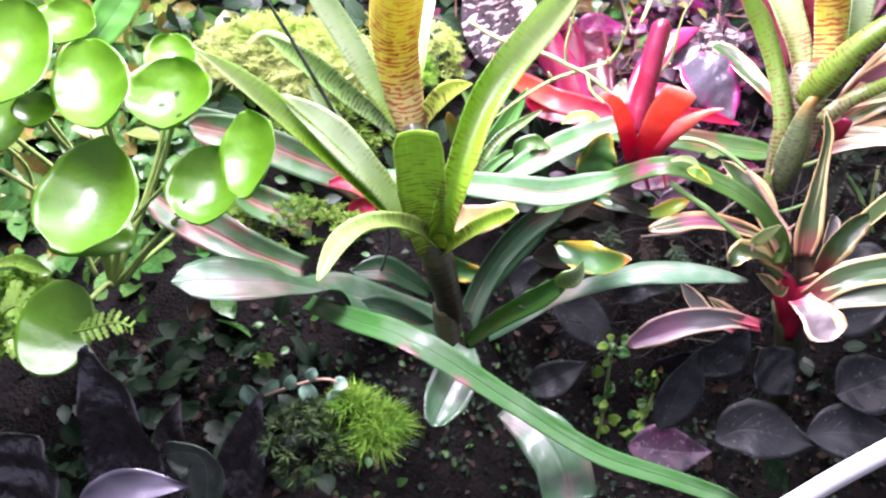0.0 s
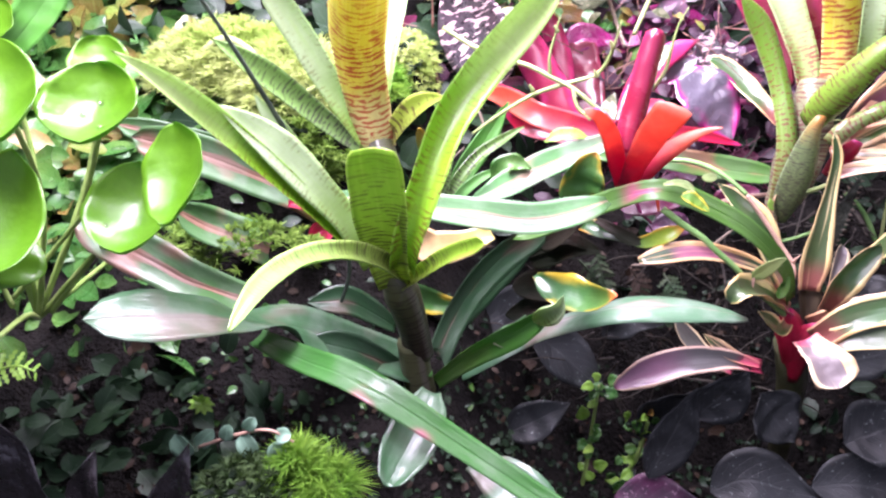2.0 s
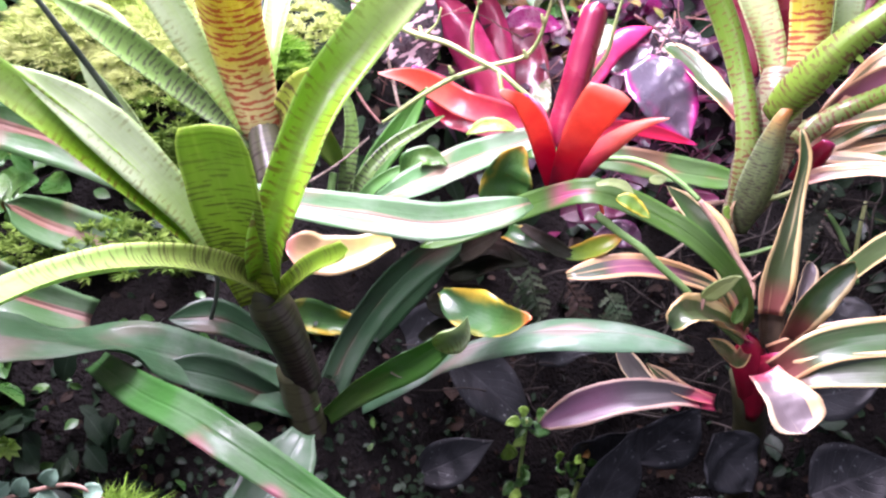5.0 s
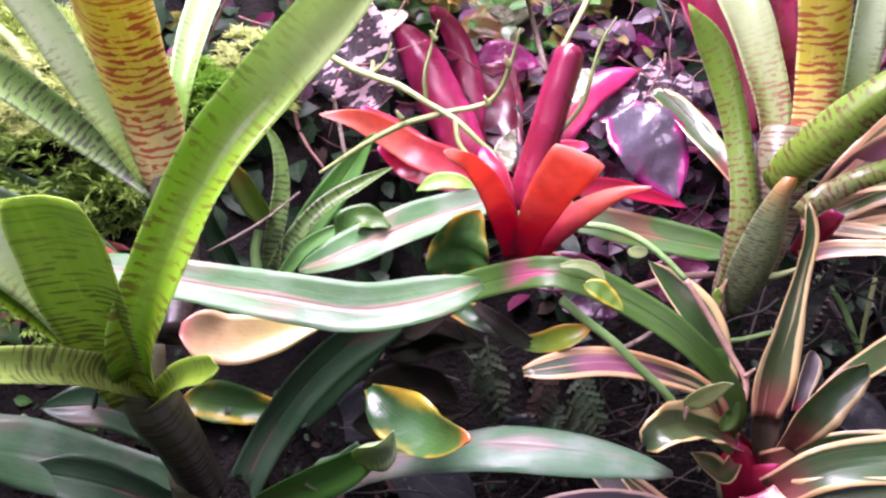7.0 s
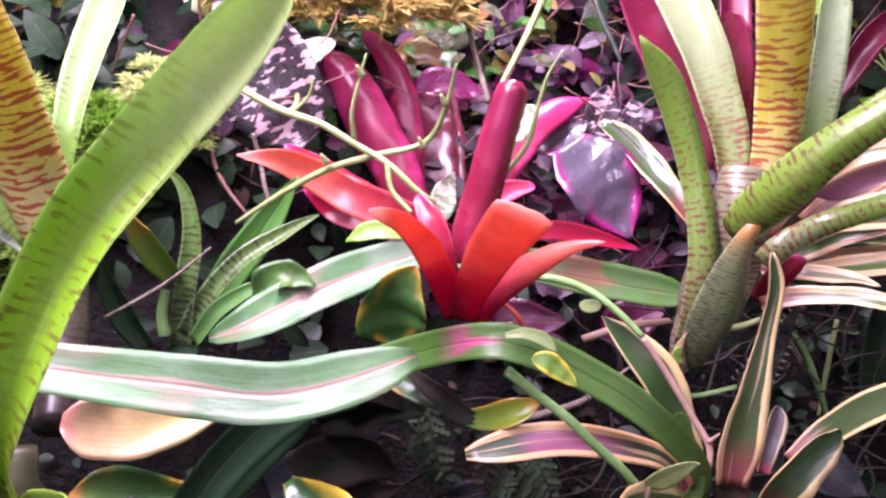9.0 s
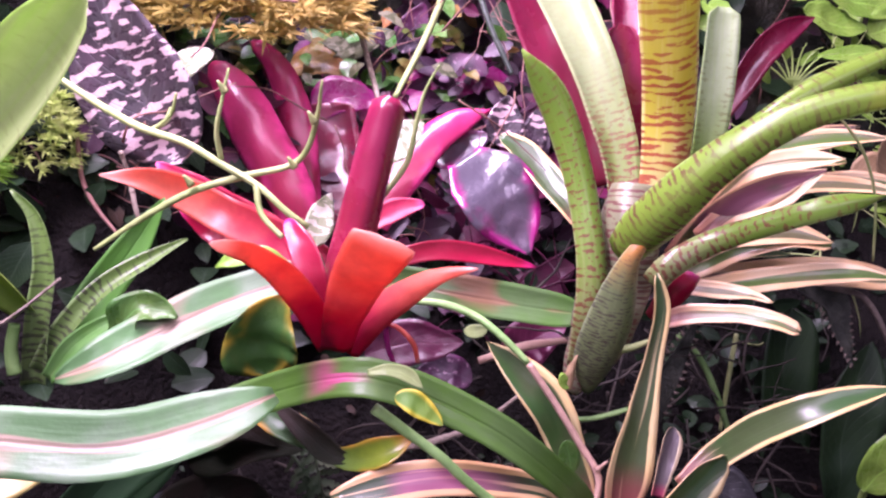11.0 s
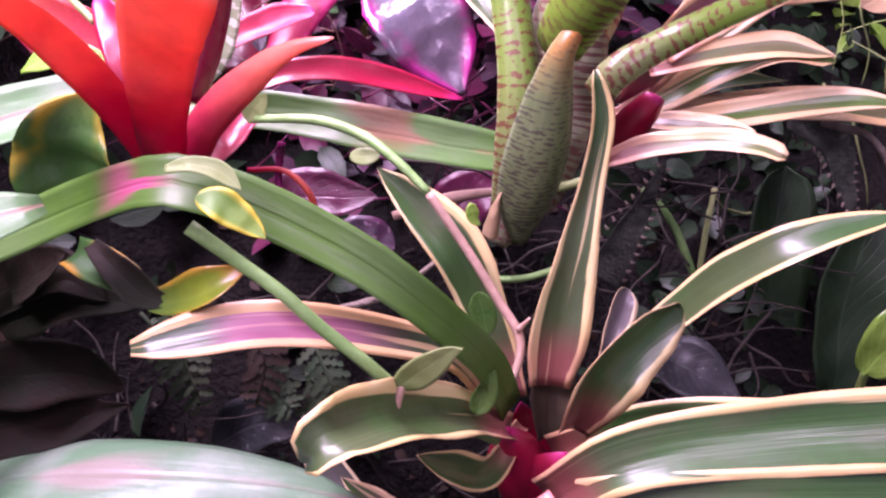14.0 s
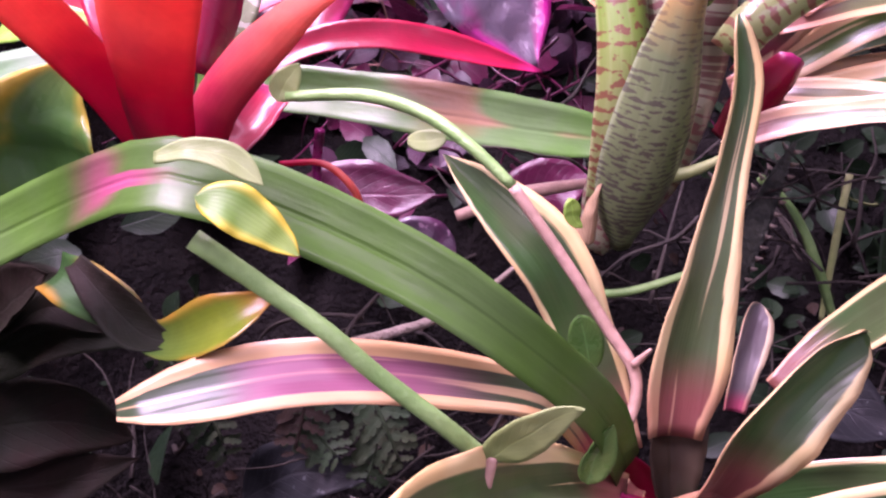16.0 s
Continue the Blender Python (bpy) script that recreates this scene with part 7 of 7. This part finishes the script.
frond([(0.0960, 0.4200, 0.1170), (0.1040, 0.4150, 0.1090), (0.1090, 0.4100, 0.1020), (0.1130, 0.4100, 0.0900)], 0.0075, M_FERN, "fern_frond", "small green fern frond in shade")
frond([(0.1260, 0.4200, 0.1130), (0.1320, 0.4150, 0.1030), (0.1300, 0.4100, 0.0910)], 0.008, M_LITTER, "fern_frond", "brownish fern frond in shade")
frond([(0.1460, 0.4200, 0.1090), (0.1510, 0.4100, 0.1020), (0.1560, 0.4050, 0.0910)], 0.0085, M_FERN, "fern_frond", "dark fern frond in shade")
frond([(0.1050, 0.4200, 0.1240), (0.1100, 0.4100, 0.1060), (0.1140, 0.4050, 0.0980)], 0.0075, M_FERN, "fern_frond", "small green fern frond in shade")
frond([(0.1270, 0.4200, 0.0990), (0.1340, 0.4150, 0.0940), (0.1400, 0.4100, 0.0890)], 0.0085, M_FERN, "fern_frond", "dark fern frond in shade")
frond([(0.1440, 0.4200, 0.0950), (0.1500, 0.4150, 0.0900), (0.1480, 0.4100, 0.0800)], 0.0085, M_FERN, "fern_frond", "dark fern frond in shade")

# ---- tangles of thin stems and roots ----


def tangle(name, centre, size, count, radius, material, label, seed):
    """Thin stems that wander and sag."""
    r = random.Random(seed)
    pieces = []
    for i in range(count):
        p = Vector([centre[k] + r.gauss(0, size[k]) for k in range(3)])
        d = Vector((r.gauss(0, 1), r.gauss(0, 0.4), r.gauss(0, 0.8))).normalized()
        pts = [p]
        for k in range(4):
            d = (d + Vector((r.gauss(0, 0.24), r.gauss(0, 0.2), r.gauss(-0.08, 0.24)))).normalized()
            pts.append(pts[-1] + d * r.uniform(0.007, 0.016))
        w = radius * r.uniform(0.4, 1.1)
        pieces.append(tube_data(pts, [w, w * 0.8, w * 0.4], 5, 12))
    return joined(name, pieces, material, label, "stems")


tangle("stem_tangle", (0.16, 0.545, 0.21), (0.05, 0.015, 0.03), 36, 0.0006, M_STEM_BROWN, "tangle of thin pinkish stems behind the magenta leaves", 3)
tangle("stem_tangle", (0.17, 0.515, 0.15), (0.04, 0.015, 0.02), 40, 0.0007, M_MAGENTA_SMALL, "tangle of thin magenta stems", 4)
tangle("root_tangle", (0.27, 0.47, 0.10), (0.04, 0.02, 0.03), 90, 0.0008, M_ROOT, "tangle of dark roots in shade under the tall stalk", 6)
tangle("stem_tangle", (0.38, 0.52, 0.18), (0.05, 0.02, 0.04), 14, 0.0007, M_VINE, "thin dry stems on the back slope", 7)
tangle("stem_tangle", (0.20, 0.60, 0.27), (0.08, 0.015, 0.05), 60, 0.0006, M_STEM_BROWN, "tangle of thin pinkish stems on the back panel", 13)
tangle("grass_stems", (0.42, 0.575, 0.24), (0.05, 0.02, 0.03), 40, 0.0006, M_STEM, "thin light green stems on the back slope", 14)
tangle("root_tangle", (0.12, 0.43, 0.06), (0.06, 0.02, 0.02), 80, 0.0008, M_ROOT, "fine dark roots over the peat", 8)
tangle("stem_tangle", (0.02, 0.50, 0.20), (0.04, 0.015, 0.03), 30, 0.0007, M_STEM_BROWN, "thin brownish stems among the dark leaves", 9)

# ---- small plants on the soil by the star moss ----
string = thing("leaf_string", (-0.0720, 0.2650, 0.1080), "short string of pale blue-green leaves over the moss", "creeper")
tube("stem", string, [(-0.0810, 0.2650, 0.1050), (-0.0630, 0.2620, 0.1140), (-0.0500, 0.2600, 0.1180), (-0.0400, 0.2580, 0.1140)], [0.0008, 0.0008, 0.0005], M_VINE_PINK)
for a, b, w in (((-0.0680, 0.2620, 0.1110), (-0.0660, 0.2620, 0.1190), 22), ((-0.0620, 0.2620, 0.1140), (-0.0570, 0.2600, 0.1050), 30), ((-0.0590, 0.2610, 0.1170), (-0.0550, 0.2610, 0.1230), 22), ((-0.0470, 0.2590, 0.1150), (-0.0410, 0.2590, 0.1170), 24), ((-0.0480, 0.2590, 0.1130), (-0.0460, 0.2590, 0.1030), 30), ((-0.0850, 0.2650, 0.1000), (-0.0900, 0.2650, 0.1110), 34), ((-0.0810, 0.2650, 0.1050), (-0.0740, 0.2660, 0.1130), 26)):
    L(string, [a, (Vector(a) + Vector(b)) / 2 + Vector((0, -0.001, 0.001)), b], w * 0.00028, M_PALE_BLUE, "disc", n=8, across=6)
fern = frond([(-0.1510, 0.2450, 0.1520), (-0.1400, 0.2430, 0.1560), (-0.1310, 0.2420, 0.1590), (-0.1240, 0.2400, 0.1580)], 0.006, M_LIME, "fern_frond", "bright green fern tip beside the round leaf")
frond([(-0.1900, 0.2600, 0.1510), (-0.1800, 0.2580, 0.1570), (-0.1730, 0.2560, 0.1530)], 0.012, M_LIME, "fern_frond", "bright green fern tip under the round leaves")
frond([(-0.1930, 0.2600, 0.1390), (-0.1800, 0.2560, 0.1420), (-0.1750, 0.2540, 0.1310)], 0.012, M_LIME, "fern_frond", "bright green fern tip under the round leaves")
sprig = thing("green_sprig", (-0.0840, 0.2850, 0.1100), "tiny bright green sprig on dark soil", "sprig")
for k in range(9):
    a = k * 0.7
    p = Vector((-0.0840, 0.2850, 0.1130))
    L(sprig, [p, p + Vector((math.cos(a) * 0.003, -0.002, math.sin(a) * 0.003)), p + Vector((math.cos(a) * 0.006, -0.003, math.sin(a) * 0.0055))], 0.003, M_LIME, "ovate", n=6, across=4)
L(round_plant, [(-0.2130, 0.3000, 0.1550), (-0.1950, 0.2900, 0.1620), (-0.1850, 0.2850, 0.1620), (-0.1740, 0.2800, 0.1610)], 0.0077, M_LIME, "blade", cup=0.3)
L(round_plant, [(-0.2130, 0.3000, 0.1450), (-0.2020, 0.2950, 0.1440), (-0.1900, 0.2900, 0.1510)], 0.0124, M_CREEPER, "ovate", cup=0.1)
